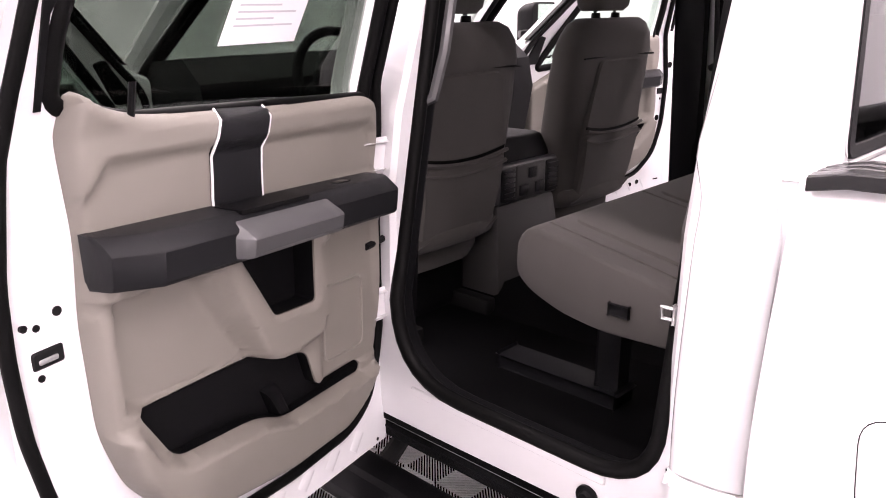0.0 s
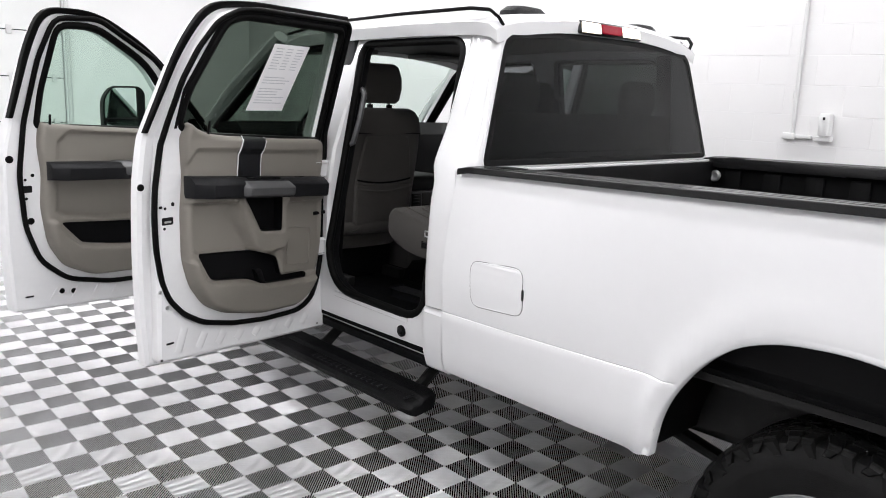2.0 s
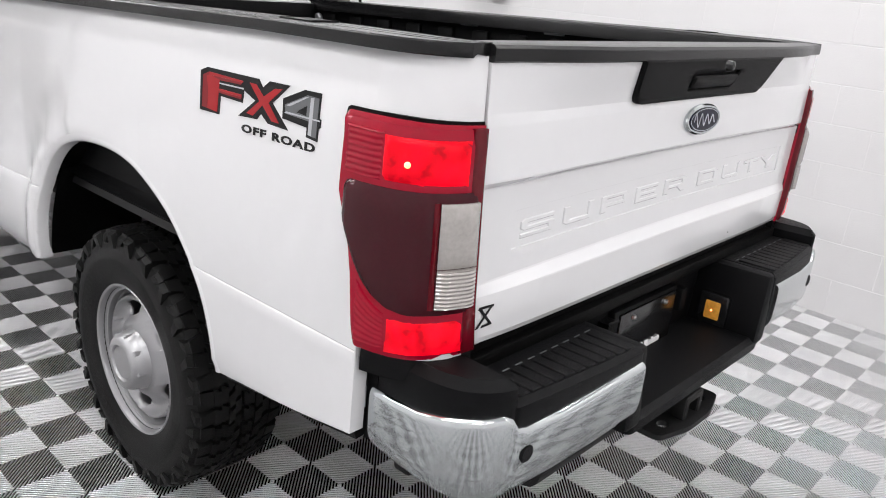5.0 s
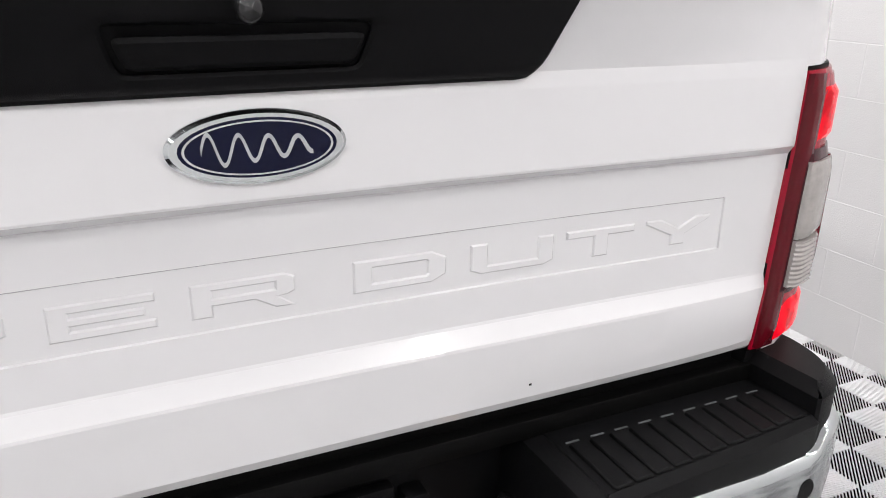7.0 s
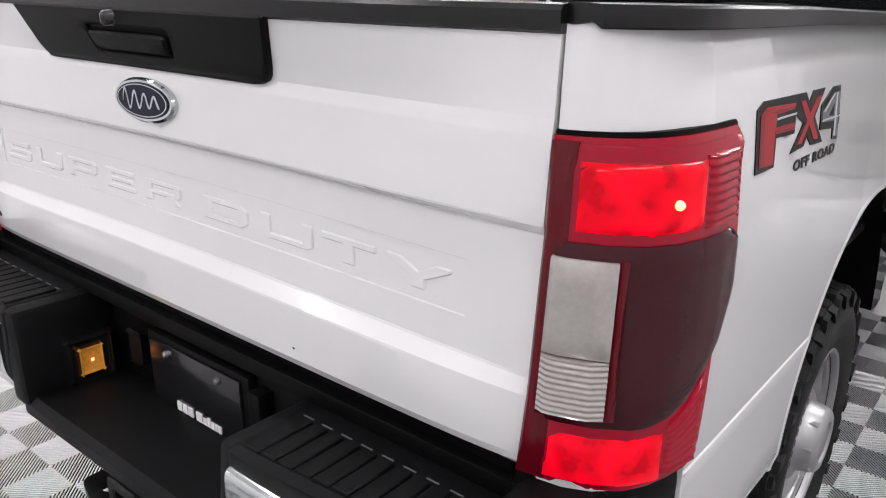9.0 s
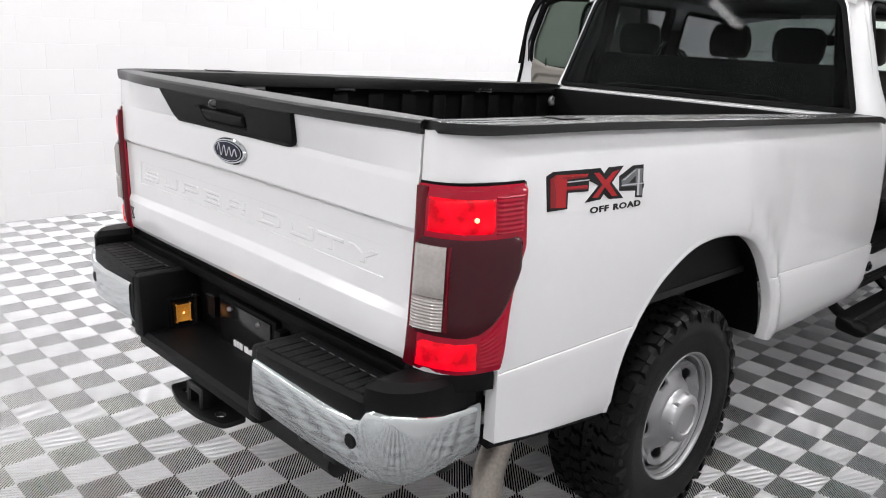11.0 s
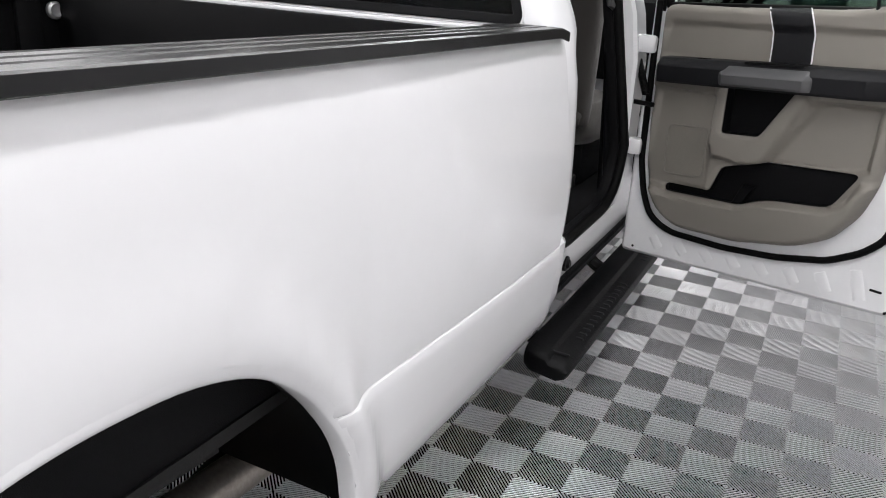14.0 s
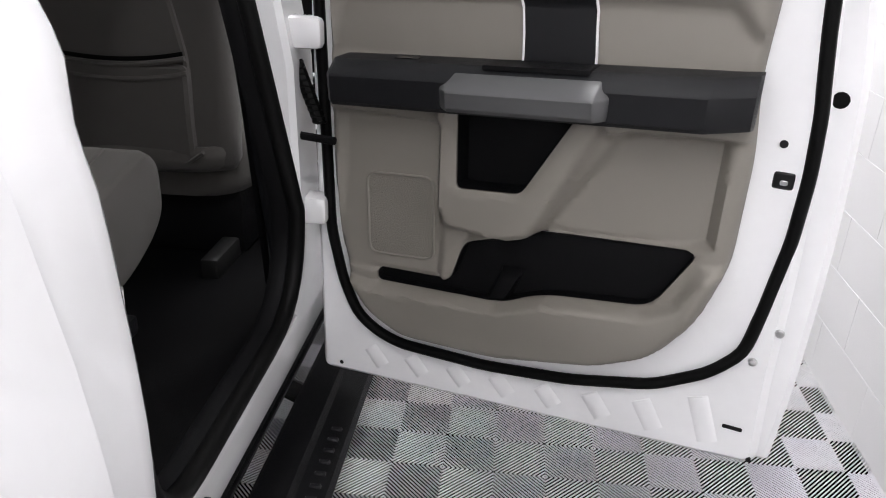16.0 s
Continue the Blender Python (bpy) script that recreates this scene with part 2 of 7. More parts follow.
def turned(profile, axis_at=(0, 0, 0), n=48, bm=None, axis="x"):
    """A profile of (radius, along) turned about an axis."""
    rings = []
    for r, h in profile:
        ring = []
        for k in range(n):
            t = 2 * math.pi * k / n
            a, b = r * math.cos(t), r * math.sin(t)
            p = {"x": (h, a, b), "y": (a, h, b), "z": (a, b, h)}[axis]
            ring.append(Vector(p) + Vector(axis_at))
        rings.append(ring)
    return loft(rings, bm=bm, caps=False)


def fillet(points, r, n=4):
    """The corners of a closed polygon rounded. r: one radius, or one for each corner."""
    out = []
    m = len(points)
    for i, p in enumerate(points):
        p, a, b = Vector(p), Vector(points[i - 1]), Vector(points[(i + 1) % m])
        ri = r[i] if isinstance(r, (list, tuple)) else r
        if ri <= 0:
            out.append(p)
            continue
        u, v = (a - p), (b - p)
        d = min(ri, u.length * 0.45, v.length * 0.45)
        s, e = p + u.normalized() * d, p + v.normalized() * d
        for k in range(n + 1):
            t = k / n
            out.append((1 - t) ** 2 * s + 2 * t * (1 - t) * p + t * t * e)
    return [Vector((q[0], q[1])) for q in out]


def inset(loop, d):
    """A closed polygon moved inwards by d (outwards where d is less than nothing)."""
    area = sum(a[0] * b[1] - b[0] * a[1] for a, b in zip(loop, loop[1:] + loop[:1]))
    sgn = 1 if area > 0 else -1
    out = []
    m = len(loop)
    for i in range(m):
        a, p, b = loop[i - 1], loop[i], loop[(i + 1) % m]
        e1, e2 = (p - a), (b - p)
        if e1.length < 1e-7 or e2.length < 1e-7:
            out.append(p.copy())
            continue
        n1, n2 = Vector((-e1.y, e1.x)).normalized() * sgn, Vector((-e2.y, e2.x)).normalized() * sgn
        mid = n1 + n2
        if mid.length < 1e-4:
            mid = n1
        mid.normalize()
        out.append(p + mid * d / max(0.4, mid.dot(n1)))
    return out


def plate(loops, h0, h1, bevel=0.0, back=True, cuts=(), bm=None):
    """A plate in (a, b) of thickness h0 to h1: the first loop is its outline, the others are holes. The h1 side has bevelled edges.
    cuts: (axis, value) lines along which it is divided, so that it can be bent."""
    out = bm or bmesh.new()
    loops = [[Vector((p[0], p[1])) for p in loop] for loop in loops]
    tops = [inset(loop, bevel if i == 0 else -bevel) for i, loop in enumerate(loops)] if bevel else loops
    top_rows, mid_rows, low_rows = [], [], []
    for loop, top in zip(loops, tops):
        top_rows.append([out.verts.new((p.x, p.y, h1)) for p in top])
        mid_rows.append([out.verts.new((p.x, p.y, h1 - bevel)) for p in loop] if bevel else top_rows[-1])
        low_rows.append([out.verts.new((p.x, p.y, h0)) for p in loop])
    flat = [v for row in top_rows for v in row]
    for tri in tessellate_polygon([[Vector((p.x, p.y, 0)) for p in top] for top in tops]):
        try:
            out.faces.new([flat[i] for i in tri])
        except ValueError:
            pass
    if back:
        flat = [v for row in low_rows for v in row]
        for tri in tessellate_polygon([[Vector((p.x, p.y, 0)) for p in loop] for loop in loops]):
            try:
                out.faces.new([flat[i] for i in tri][::-1])
            except ValueError:
                pass
    for t, m, l in zip(top_rows, mid_rows, low_rows):
        n = len(t)
        for i in range(n):
            j = (i + 1) % n
            if bevel:
                out.faces.new((t[i], m[i], m[j], t[j]))
            out.faces.new((m[i], l[i], l[j], m[j]))
    for axis, value in cuts:
        no = [(1, 0, 0), (0, 1, 0)][axis]
        co = [(value, 0, 0), (0, value, 0)][axis]
        bmesh.ops.bisect_plane(out, geom=out.verts[:] + out.edges[:] + out.faces[:], plane_co=co, plane_no=no)
    return out


def ease(x, a, b):
    x = max(0.0, min(1.0, (x - a) / (b - a)))
    return x * x * (3 - 2 * x)


# the raised and sunken shapes of the rear doors' trim: outline, height, how wide its slope is


def lerp(x, table):
    """A value along a table of (x, value) pairs."""
    if x <= table[0][0]:
        return table[0][1]
    for (a, va), (b, vb) in zip(table, table[1:]):
        if x <= b:
            return va + (vb - va) * (x - a) / (b - a)
    return table[-1][1]


def rounded(w, h, p=3.0, n=20):
    """Points of a rounded rectangle of half sizes w and h."""
    out = []
    for k in range(n):
        t = 2 * math.pi * k / n
        c, s = math.cos(t), math.sin(t)
        out.append((w * math.copysign(abs(c) ** (2 / p), c), h * math.copysign(abs(s) ** (2 / p), s)))
    return out


# ---- the room ----
def room_shell():
    w, e, s, n, h = (ROOM[k] for k in ("west", "east", "south", "north", "height"))
    tagged(part("floor", box((w, s, -0.12), (e, n, -0.018)), SUBFLOOR, None), "floor of grey ribbed plastic tiles over black", "floor", kind="structure")
    tagged(part("ceiling", box((w - 0.2, s - 0.2, h), (e + 0.2, n + 0.2, h + 0.1)), PLASTER, None), "plain white ceiling", "ceiling", kind="structure")
    walls = {}
    for name, a, b in (("wall_east", (e, s, -0.12), (e + 0.2, n, h)), ("wall_west", (w - 0.2, s, -0.12), (w, n, h)),
                       ("wall_south", (w - 0.2, s - 0.2, -0.12), (e + 0.2, s, h))):
        walls[name] = tagged(part(name, box(a, b), MORTAR, None), "white painted concrete block wall", "wall", kind="structure")
    # the north wall with the opening of the shutter door
    loop = [(w - 0.2, -0.12), (e + 0.2, -0.12), (e + 0.2, h), (w - 0.2, h)]
    hole = [(-3.7, 0), (0.0, 0), (0.0, 3.3), (-3.7, 3.3)]
    walls["wall_north"] = tagged(part("wall_north", plate([loop, hole], 0, 0.2), PLASTER, None, to=lambda c: Vector((c[0], n + c[2], c[1]))),
                                 "smooth white wall with a shutter door opening", "wall", kind="structure")
    door = tagged(new("door_1"), "white sectional overhead door with panel joints and hinges", "door", kind="structure")
    door.location = (-1.85, n + 0.1, 0)
    for k in range(6):
        z = k * 0.55
        loop = fillet([(-3.69, z + 0.006), (-0.01, z + 0.006), (-0.01, z + 0.544), (-3.69, z + 0.544)], 0.01, 2)
        hole = []
        p = part("panel", plate([loop], 0.10, 0.04, -0.0), DOOR_PAINT, door, to=lambda c: Vector((c[0] + 1.85, c[2] - 0.1, c[1])))
        for x in (-3.1, -1.85, -0.6, -0.12):
            part("hinge", box((x - 0.03, n + 0.012, z - 0.05), (x + 0.03, n + 0.042, z + 0.05), 0.004), CONDUIT, door, to=lambda c: c - Vector((-1.85, n + 0.1, 0)))
    for x in (-3.74, 0.04):
        part("track", tube([(x, n - 0.02, 0), (x, n - 0.02, 3.4)], 0.03, 6), CONDUIT, door, "white steel guide rail", to=lambda c: c - Vector((-1.85, n + 0.1, 0)))
    # switch and outlet with their pipe on the east wall
    conduit = thing("wall_conduit", "white painted conduit pipe on a block wall", "conduit", (e, 2.94, 1.48))
    to = lambda c: c - Vector((e, 2.94, 1.48))
    part("pipe", tube([(e - 0.018, 2.94, 1.50), (e - 0.018, 2.95, 2.9), (e - 0.018, 2.96, h - 0.01)], 0.014, 10), CONDUIT, conduit, to=to)
    part("coupling", turned([(0.0, 2.0), (0.018, 2.0), (0.018, 2.05), (0.0, 2.05)], (e - 0.018, 2.944, -0.26), 10, axis="z"), CONDUIT, conduit, to=to)
    part("elbow", box((e - 0.045, 2.91, 1.455), (e - 0.002, 3.0, 1.50), 0.008), CONDUIT, conduit, to=to)
    part("bridge", box((e - 0.035, 2.80, 1.465), (e - 0.002, 2.91, 1.49), 0.005), CONDUIT, conduit, to=to)
    outlet = thing("outlet_box", "white weatherproof outlet box on a block wall", "outlet", (e, 2.73, 1.53))
    to2 = lambda c: c - Vector((e, 2.73, 1.53))
    part("base", box((e - 0.05, 2.66, 1.455), (e - 0.002, 2.77, 1.49), 0.006), CONDUIT, outlet, to=to2)
    part("cover", box((e - 0.075, 2.67, 1.49), (e - 0.002, 2.745, 1.645), 0.012), CONDUIT, outlet, to=to2)
    part("latch", box((e - 0.085, 2.70, 1.60), (e - 0.070, 2.715, 1.62), 0.003), GREY_PLASTIC, outlet, to=to2)
    for x in LAMP_X:
        for y in LAMP_Y:
            fix = thing("tube_lamp", "long white lit tube lamp under the ceiling", "lamp", (x, y, h), group="ceiling lamps")
            part("tray", box((-0.14, -1.32, -0.06), (0.14, 1.32, 0.0), 0.01), CONDUIT, fix)
            part("diffuser", box((-0.11, -1.30, -0.10), (0.11, 1.30, -0.058), 0.02), TUBE, fix)
    return walls


WALLS = room_shell()
ceiling_lamps()


# ---- the pickup truck ----
truck = thing("pickup_truck", "white crew cab pickup truck with four open doors on tiles", "pickup truck", (0, 0, 0))


def body(name, bm, mat, label="", parent=None, angle=38):
    return part(name, bm, mat, parent or truck, label, to=rake, angle=angle)


AXLE_Y, HUB_Z, TYRE_R = 1.185, 0.392, 0.405
ARCH = [(0.655, 0.62), (0.668, 0.70), (0.69, 0.77), (0.72, 0.83), (0.78, 0.905), (0.86, 0.98), (0.95, 1.03), (1.05, 1.068), (1.15, 1.083), (1.25, 1.083),
        (1.35, 1.072), (1.45, 1.04), (1.53, 0.985), (1.60, 0.91), (1.655, 0.82), (1.685, 0.74), (1.70, 0.66), (1.71, 0.61)]


def spline(pts, n=5):
    """A smooth curve through points in a plane."""
    out = []
    for i in range(len(pts) - 1):
        p0, p1, p2, p3 = (Vector(pts[min(max(j, 0), len(pts) - 1)]) for j in (i - 1, i, i + 1, i + 2))
        for k in range(n):
            t = k / n
            q = 0.5 * (2 * p1 + (p2 - p0) * t + (2 * p0 - 5 * p1 + 4 * p2 - p3) * t * t + (3 * p1 - p0 - 3 * p2 + p3) * t ** 3)
            out.append((round(q.x, 5), round(q.y, 5)))
    return out + [tuple(pts[-1])]


ARCH = spline(ARCH, 4)
LOW = [(0.0, 0.885), (0.148, 0.885), (0.15, 0.69), (0.31, 0.665), (0.54, 0.636), (0.655, 0.62), (1.71, 0.61), (1.75, 0.60), (1.85, 0.597), (2.68, 0.617)]
SIDE = [(0.58, 0.908), (0.62, 0.930), (0.66, 0.941), (0.76, 0.944), (0.84, 0.943), (0.866, 0.9405), (0.871, 0.9390), (0.8735, 0.9358), (0.876, 0.9378), (0.90, 0.938), (1.0, 0.938), (1.2, 0.932), (1.33, 0.922), (1.39, 0.914), (1.425, 0.905), (1.440, 0.888)]
CORNER = [(0.80, -0.004), (0.835, 0.002), (0.868, 0.018), (0.892, 0.042), (0.908, 0.075), (0.916, 0.11), (0.9205, 0.147)]
BED_END = 2.672


def wide(y):
    return 0.012 * (y - 0.4)


def rail_lift(y):
    """The bed's top edge runs nearly level while the rest of the body rises to the front."""
    return lerp(y, [(-0.1, 0.013), (0.0, 0.014), (0.4, 0.018), (1.3, 0.011), (2.68, 0.0)])


def top_lift(y, z):
    return rail_lift(y) * min(1.0, max(0.0, (z - 1.36) / 0.06))


def side_x(y, z, crease=True):
    """Half width of the bed's outer skin at a place along and a height."""
    shift = 0.0 if y > 1.75 else -0.015
    flat = lerp(z + shift * 0, SIDE)
    if y < 1.2:
        flat = min(flat, 0.940) if z < 0.88 else flat
    swell = 0.03 * min(1.0, max(0.0, (y - 1.75) / 0.6)) * math.exp(-(((z - 1.02) / 0.27) ** 2))
    flare = 0.0
    if 0.9 < y < 2.0 and z < 1.25:
        flare = 0.020 * math.exp(-(((arch_gap(y, z) - 0.042) / 0.036) ** 2)) * min(1.0, max(0.0, (y - 1.0) / 0.45))
    return flat + swell + flare + wide(y)


def arch_gap(y, z):
    """How far a place is from the edge of the wheel opening."""
    return min(math.hypot(y - a, z - b) for a, b in ARCH)


def bed_side(side):
    ys = [0.15, 0.19, 0.24, 0.3, 0.38, 0.46, 0.54, 0.6, 0.63]
    ys += [a for a, _ in ARCH] + [0.662, 0.675, 0.705, 0.75, 0.82, 0.905, 1.0, 1.1, 1.2, 1.3, 1.4, 1.49, 1.565, 1.63, 1.67, 1.692, 1.705]
    ys += [1.72, 1.735, 1.75, 1.765, 1.785, 1.80, 1.82, 1.84, 1.88, 1.98, 2.1, 2.2, 2.3, 2.4, 2.5, 2.58, 2.63, 2.66, BED_END]
    ys = sorted(set(ys))
    fixed = [0.60, 0.62, 0.66, 0.72, 0.80, 0.845, 0.866, 0.871, 0.8735, 0.876, 0.881, 0.90, 0.98, 1.05, 1.12, 1.2, 1.28, 1.34, 1.38, 1.41, 1.43, 1.44]
    bm = bmesh.new()
    cols = []
    for px, py in CORNER:
        col = []
        for z in fixed:
            zz = max(z, 0.885)
            d = lerp(zz, SIDE) - 0.94
            nx, ny = (px - 0.80) / 0.13, -(0.15 - py) / 0.155
            ln = math.hypot(nx, ny) or 1
            meet = side_x(0.15, zz) - 0.9205 - d * 0.6
            col.append((side * (px + nx / ln * d * 0.6 + meet * max(0.0, (py + 0.004) / 0.151) ** 2), py + ny / ln * d * 0.15 * (py < 0.14), zz + top_lift(py, zz)))
        cols.append(col)
    for y in ys:
        inside = 0.655 <= y <= 1.71
        low = lerp(y, ARCH) if inside else lerp(y, LOW)
        col = []
        for z in fixed:
            zz = max(z, low)
            x = side_x(y, zz)
            col.append((side * x, y, zz + top_lift(y, zz)))
        cols.append(col)
    rows = [[bm.verts.new(p) for p in col] for col in cols]
    for a, b in zip(rows, rows[1:]):
        for i in range(len(fixed) - 1):
            quad = (a[i], b[i], b[i + 1], a[i + 1])
            if len({tuple(round(c, 5) for c in v.co) for v in quad}) >= 3:
                bm.faces.new(quad)
    bmesh.ops.remove_doubles(bm, verts=bm.verts, dist=0.0004)
    # the turned-in lip of the wheel opening and of the lower and front edges
    lip = [e for e in bm.edges if e.is_boundary]
    lip = [e for e in lip if max(v.co.z for v in e.verts) < 1.10 or (min(v.co.y for v in e.verts) > BED_END - 0.002)]
    lip = [e for e in lip if min(v.co.y for v in e.verts) > 0.14]
    made = bmesh.ops.extrude_edge_only(bm, edges=lip)["geom"]
    for v in (g for g in made if isinstance(g, bmesh.types.BMVert)):
        v.co.x -= side * 0.035
    skin = body("bed_side", bm, WHITE, "glossy white steel bed side with a round wheel opening", angle=32)
    # the rolled flare round the wheel opening
    pts = [Vector(p) for p in ARCH]
    rings = []
    for k, p in enumerate(pts):
        a, b = pts[max(0, k - 1)], pts[min(len(pts) - 1, k + 1)]
        nrm = Vector((a.y - b.y, b.x - a.x)).normalized()
        if nrm.dot(p - Vector((AXLE_Y, 0.5))) < 0:
            nrm = -nrm
        ring = []
        for out, lift in ((0.020, -0.0008), (0.013, 0.0008), (0.006, 0.0018), (0.001, 0.0012), (-0.002, -0.002), (-0.003, -0.035)):
            q = p + nrm * out
            ring.append((side * (side_x(q.x, max(q.y, 0.63)) + lift), q.x, q.y))
        rings.append(ring)
    body("arch_flare", loft(rings, closed=False, caps=False), WHITE, "white rolled flare round the wheel opening", parent=skin, angle=50)
    return skin


def bed_box():
    """The inside of the bed with its liner, and the caps on its rails."""
    inner = 0.845
    floor = body("bed_floor", box((-inner, -0.0, 0.90), (inner, 2.62, 0.94)), LINER, "black ribbed bed liner floor")
    bm = bmesh.new()
    for k in range(11):
        x = -0.70 + k * 0.14
        box((x - 0.04, 0.02, 0.938), (x + 0.04, 2.58, 0.952), 0.006, 1, bm)
    for one in islands(bm):
        body("liner_rib", one, LINER, parent=floor)
    for s in (-1, 1):
        wall = body("bed_wall", box((s * inner, 0.05, 0.9), (s * (inner + 0.010), 2.62, 1.438), 0.0), LINER, "black bed liner wall with upright ribs")
        for k in range(12):
            y = 0.16 + k * 0.21
            body("liner_rib", prism((s * inner - 0.001, y - 0.05, s * (inner - 0.022), y + 0.05, 0.94), (s * inner - 0.001, y - 0.045, s * (inner - 0.018), y + 0.045, 1.39), bevel=0.006), LINER, parent=wall)
        for y in (0.55, 1.02, 1.48, 1.95):
            body("clip", box((s * (inner - 0.035), y - 0.045, 1.405), (s * (inner - 0.012), y + 0.045, 1.42), 0.004), SILVER, "light grey liner clip", parent=wall)
        for y in (0.62, 2.57):
            hook = body("tie_down", turned([(0.0, 0.0), (0.030, 0.0), (0.030, 0.012), (0.022, 0.018), (0.012, 0.012), (0.0, 0.012)], n=20), SILVER, "round silver tie-down", parent=wall)
            me = hook.data
            for v in me.vertices:
                c = v.co.copy()
                v.co = rake((s * (inner - 0.004) - s * (c.x), c.y + y, c.z + 1.355))
        body("wheel_well", box((s * 0.64, 0.72, 0.93), (s * inner, 1.66, 1.16), 0.05, 3), LINER, "black wheel arch cover inside the bed")
        # rail cap: a shallow channel with grooves on its top
        sec = [(0.927, 1.429), (0.9295, 1.431), (0.9295, 1.4505), (0.927, 1.4535), (0.898, 1.4545), (0.896, 1.4525), (0.886, 1.4525), (0.884, 1.4545), (0.862, 1.4545), (0.860, 1.4525), (0.850, 1.4525), (0.848, 1.4545),
               (0.826, 1.4545), (0.824, 1.4525), (0.814, 1.4525), (0.812, 1.4545), (0.795, 1.451), (0.790, 1.438), (0.790, 1.40), (0.798, 1.40), (0.84, 1.432), (0.90, 1.436)]
        rings = []
        for y in (0.002, 0.012, 0.03, 0.06, 0.10, 0.15, 0.5, 1.0, 1.6, 2.2, 2.6, 2.655):
            pull = lerp(y, [(0.0, 0.085), (0.012, 0.062), (0.03, 0.040), (0.06, 0.020), (0.10, 0.006), (0.15, 0.0)])
            rings.append([(s * (0.79 + (x - 0.79) * (1 - pull / 0.136) + wide(y)), y, (z if z > 1.42 or y > 0.15 else 1.436) + rail_lift(y) - (0.010 if y > 2.65 else 0)) for x, z in sec])
        cap = body("rail_cap", loft(rings), CAP, "black plastic rail cap with lengthwise grooves", angle=25)
        for y in (0.42, 2.46):
            body("pocket_cover", box((s * 0.826, y - 0.05, 1.4535 + rail_lift(y)), (s * 0.89, y + 0.05, 1.4560 + rail_lift(y)), 0.001, 1), BLACK_PLASTIC, parent=cap)
    front = body("bed_front", box((-0.9, 2.585, 0.9), (0.9, 2.63, 1.43), 0.006), LINER, "black bed liner front wall")
    body("front_cap", box((-0.80, 2.59, 1.428), (0.80, 2.628, 1.443), 0.006), WHITE, "white painted top edge", parent=front)
    body("bed_under", box((-0.86, 0.1, 0.875), (0.86, 2.66, 0.90)), FRAME_BLACK, "dark underside of the bed")


def corner_at(t):
    """A point of the tail corner in plan, from the tailgate's edge (0) round to the bed side (1)."""
    pts = CORNER + [(0.9215, 0.168), (0.9225, 0.194), (0.923, 0.225)]
    d = [0.0]
    for a, b in zip(pts, pts[1:]):
        d.append(d[-1] + math.dist(a, b))
    want = t * d[-1]
    for i in range(len(pts) - 1):
        if want <= d[i + 1] + 1e-9:
            k = (want - d[i]) / (d[i + 1] - d[i])
            p = Vector(pts[i]).lerp(Vector(pts[i + 1]), k)
            break
    t2 = Vector(pts[min(i + 1, len(pts) - 1)]) - Vector(pts[max(i, 0)])
    nrm = Vector((t2.y, -t2.x)).normalized()
    return p, nrm


def lamp_patch(ts, low, high, off, depth, side, rows=8, ribs=0):
    """A piece of lens that follows the tail corner. low and high: heights along t; off: how far it stands out."""
    def sheet(o):
        out = []
        for t in ts:
            base, nrm = corner_at(t)
            a, b = low(t), high(t)
            col = []
            for k in range(rows + 1):
                z = a + (b - a) * k / rows
                # the inner edge follows the tailgate's taper
                p = base - Vector((max(0.0, 1 - t / 0.35) * (0.797 - gate_half(z)), 0))
                wave = (0.0006 if ribs > 10 else 0.0010) * math.cos(2 * math.pi * ribs * k / rows) if ribs else 0
                edge = 0.006 if (k in (0, rows) or t in (ts[0], ts[-1])) else 0
                q = p + nrm * (o + wave - edge)
                # past the corner the lens lies on the swelling bed side
                k2 = min(1.0, max(0.0, (p.y + 0.004) / 0.151)) ** 2
                q.x += k2 * max(0.0, side_x(max(q.y, 0.15), z) + o + wave - edge - q.x)
                col.append((side * q.x, q.y, z))
            out.append(col)
        return out
    bm = bmesh.new()
    face, rear = sheet(off), sheet(off - depth)
    rows_v = [[bm.verts.new(c) for c in col] for col in face]
    for a, b in zip(rows_v, rows_v[1:]):
        for i in range(rows):
            bm.faces.new((a[i], b[i], b[i + 1], a[i + 1]))
    edge = [e for e in bm.edges if e.is_boundary]
    made = bmesh.ops.extrude_edge_only(bm, edges=edge)["geom"]
    back = {tuple(round(c, 6) for c in f): r for cf, cr in zip(face, rear) for f, r in zip(cf, cr)}
    for v in (g for g in made if isinstance(g, bmesh.types.BMVert)):
        v.co = back.get(tuple(round(c, 6) for c in v.co), v.co)
    return bm


def steps(a, b, n):
    return [a + (b - a) * k / n for k in range(n + 1)]


GATE = [(0.892, -0.010), (0.898, -0.020), (0.912, -0.027), (1.004, -0.030), (1.008, -0.0293), (1.028, -0.0120), (1.032, -0.0105), (1.216, -0.010), (1.219, -0.0112), (1.2315, -0.0335), (1.2345, -0.0345), (1.330, -0.030), (1.333, -0.0295), (1.350, -0.0245), (1.353, -0.024), (1.44, -0.024)]
FIELD = (0.677, 1.083, 1.160)


def gate_half(z):
    """Half width of the tailgate: it narrows towards its foot."""
    return lerp(z, [(0.875, 0.764), (0.90, 0.771), (1.0, 0.780), (1.22, 0.792), (1.44, 0.798)])


def gate_z(x, z):
    """The pressed lines of the tailgate bow a little, highest in the middle."""
    return z - 0.007 * (x / 0.7) ** 2 * lerp(z, [(0.892, 0), (1.0, 1), (1.3, 1), (1.40, 0)])


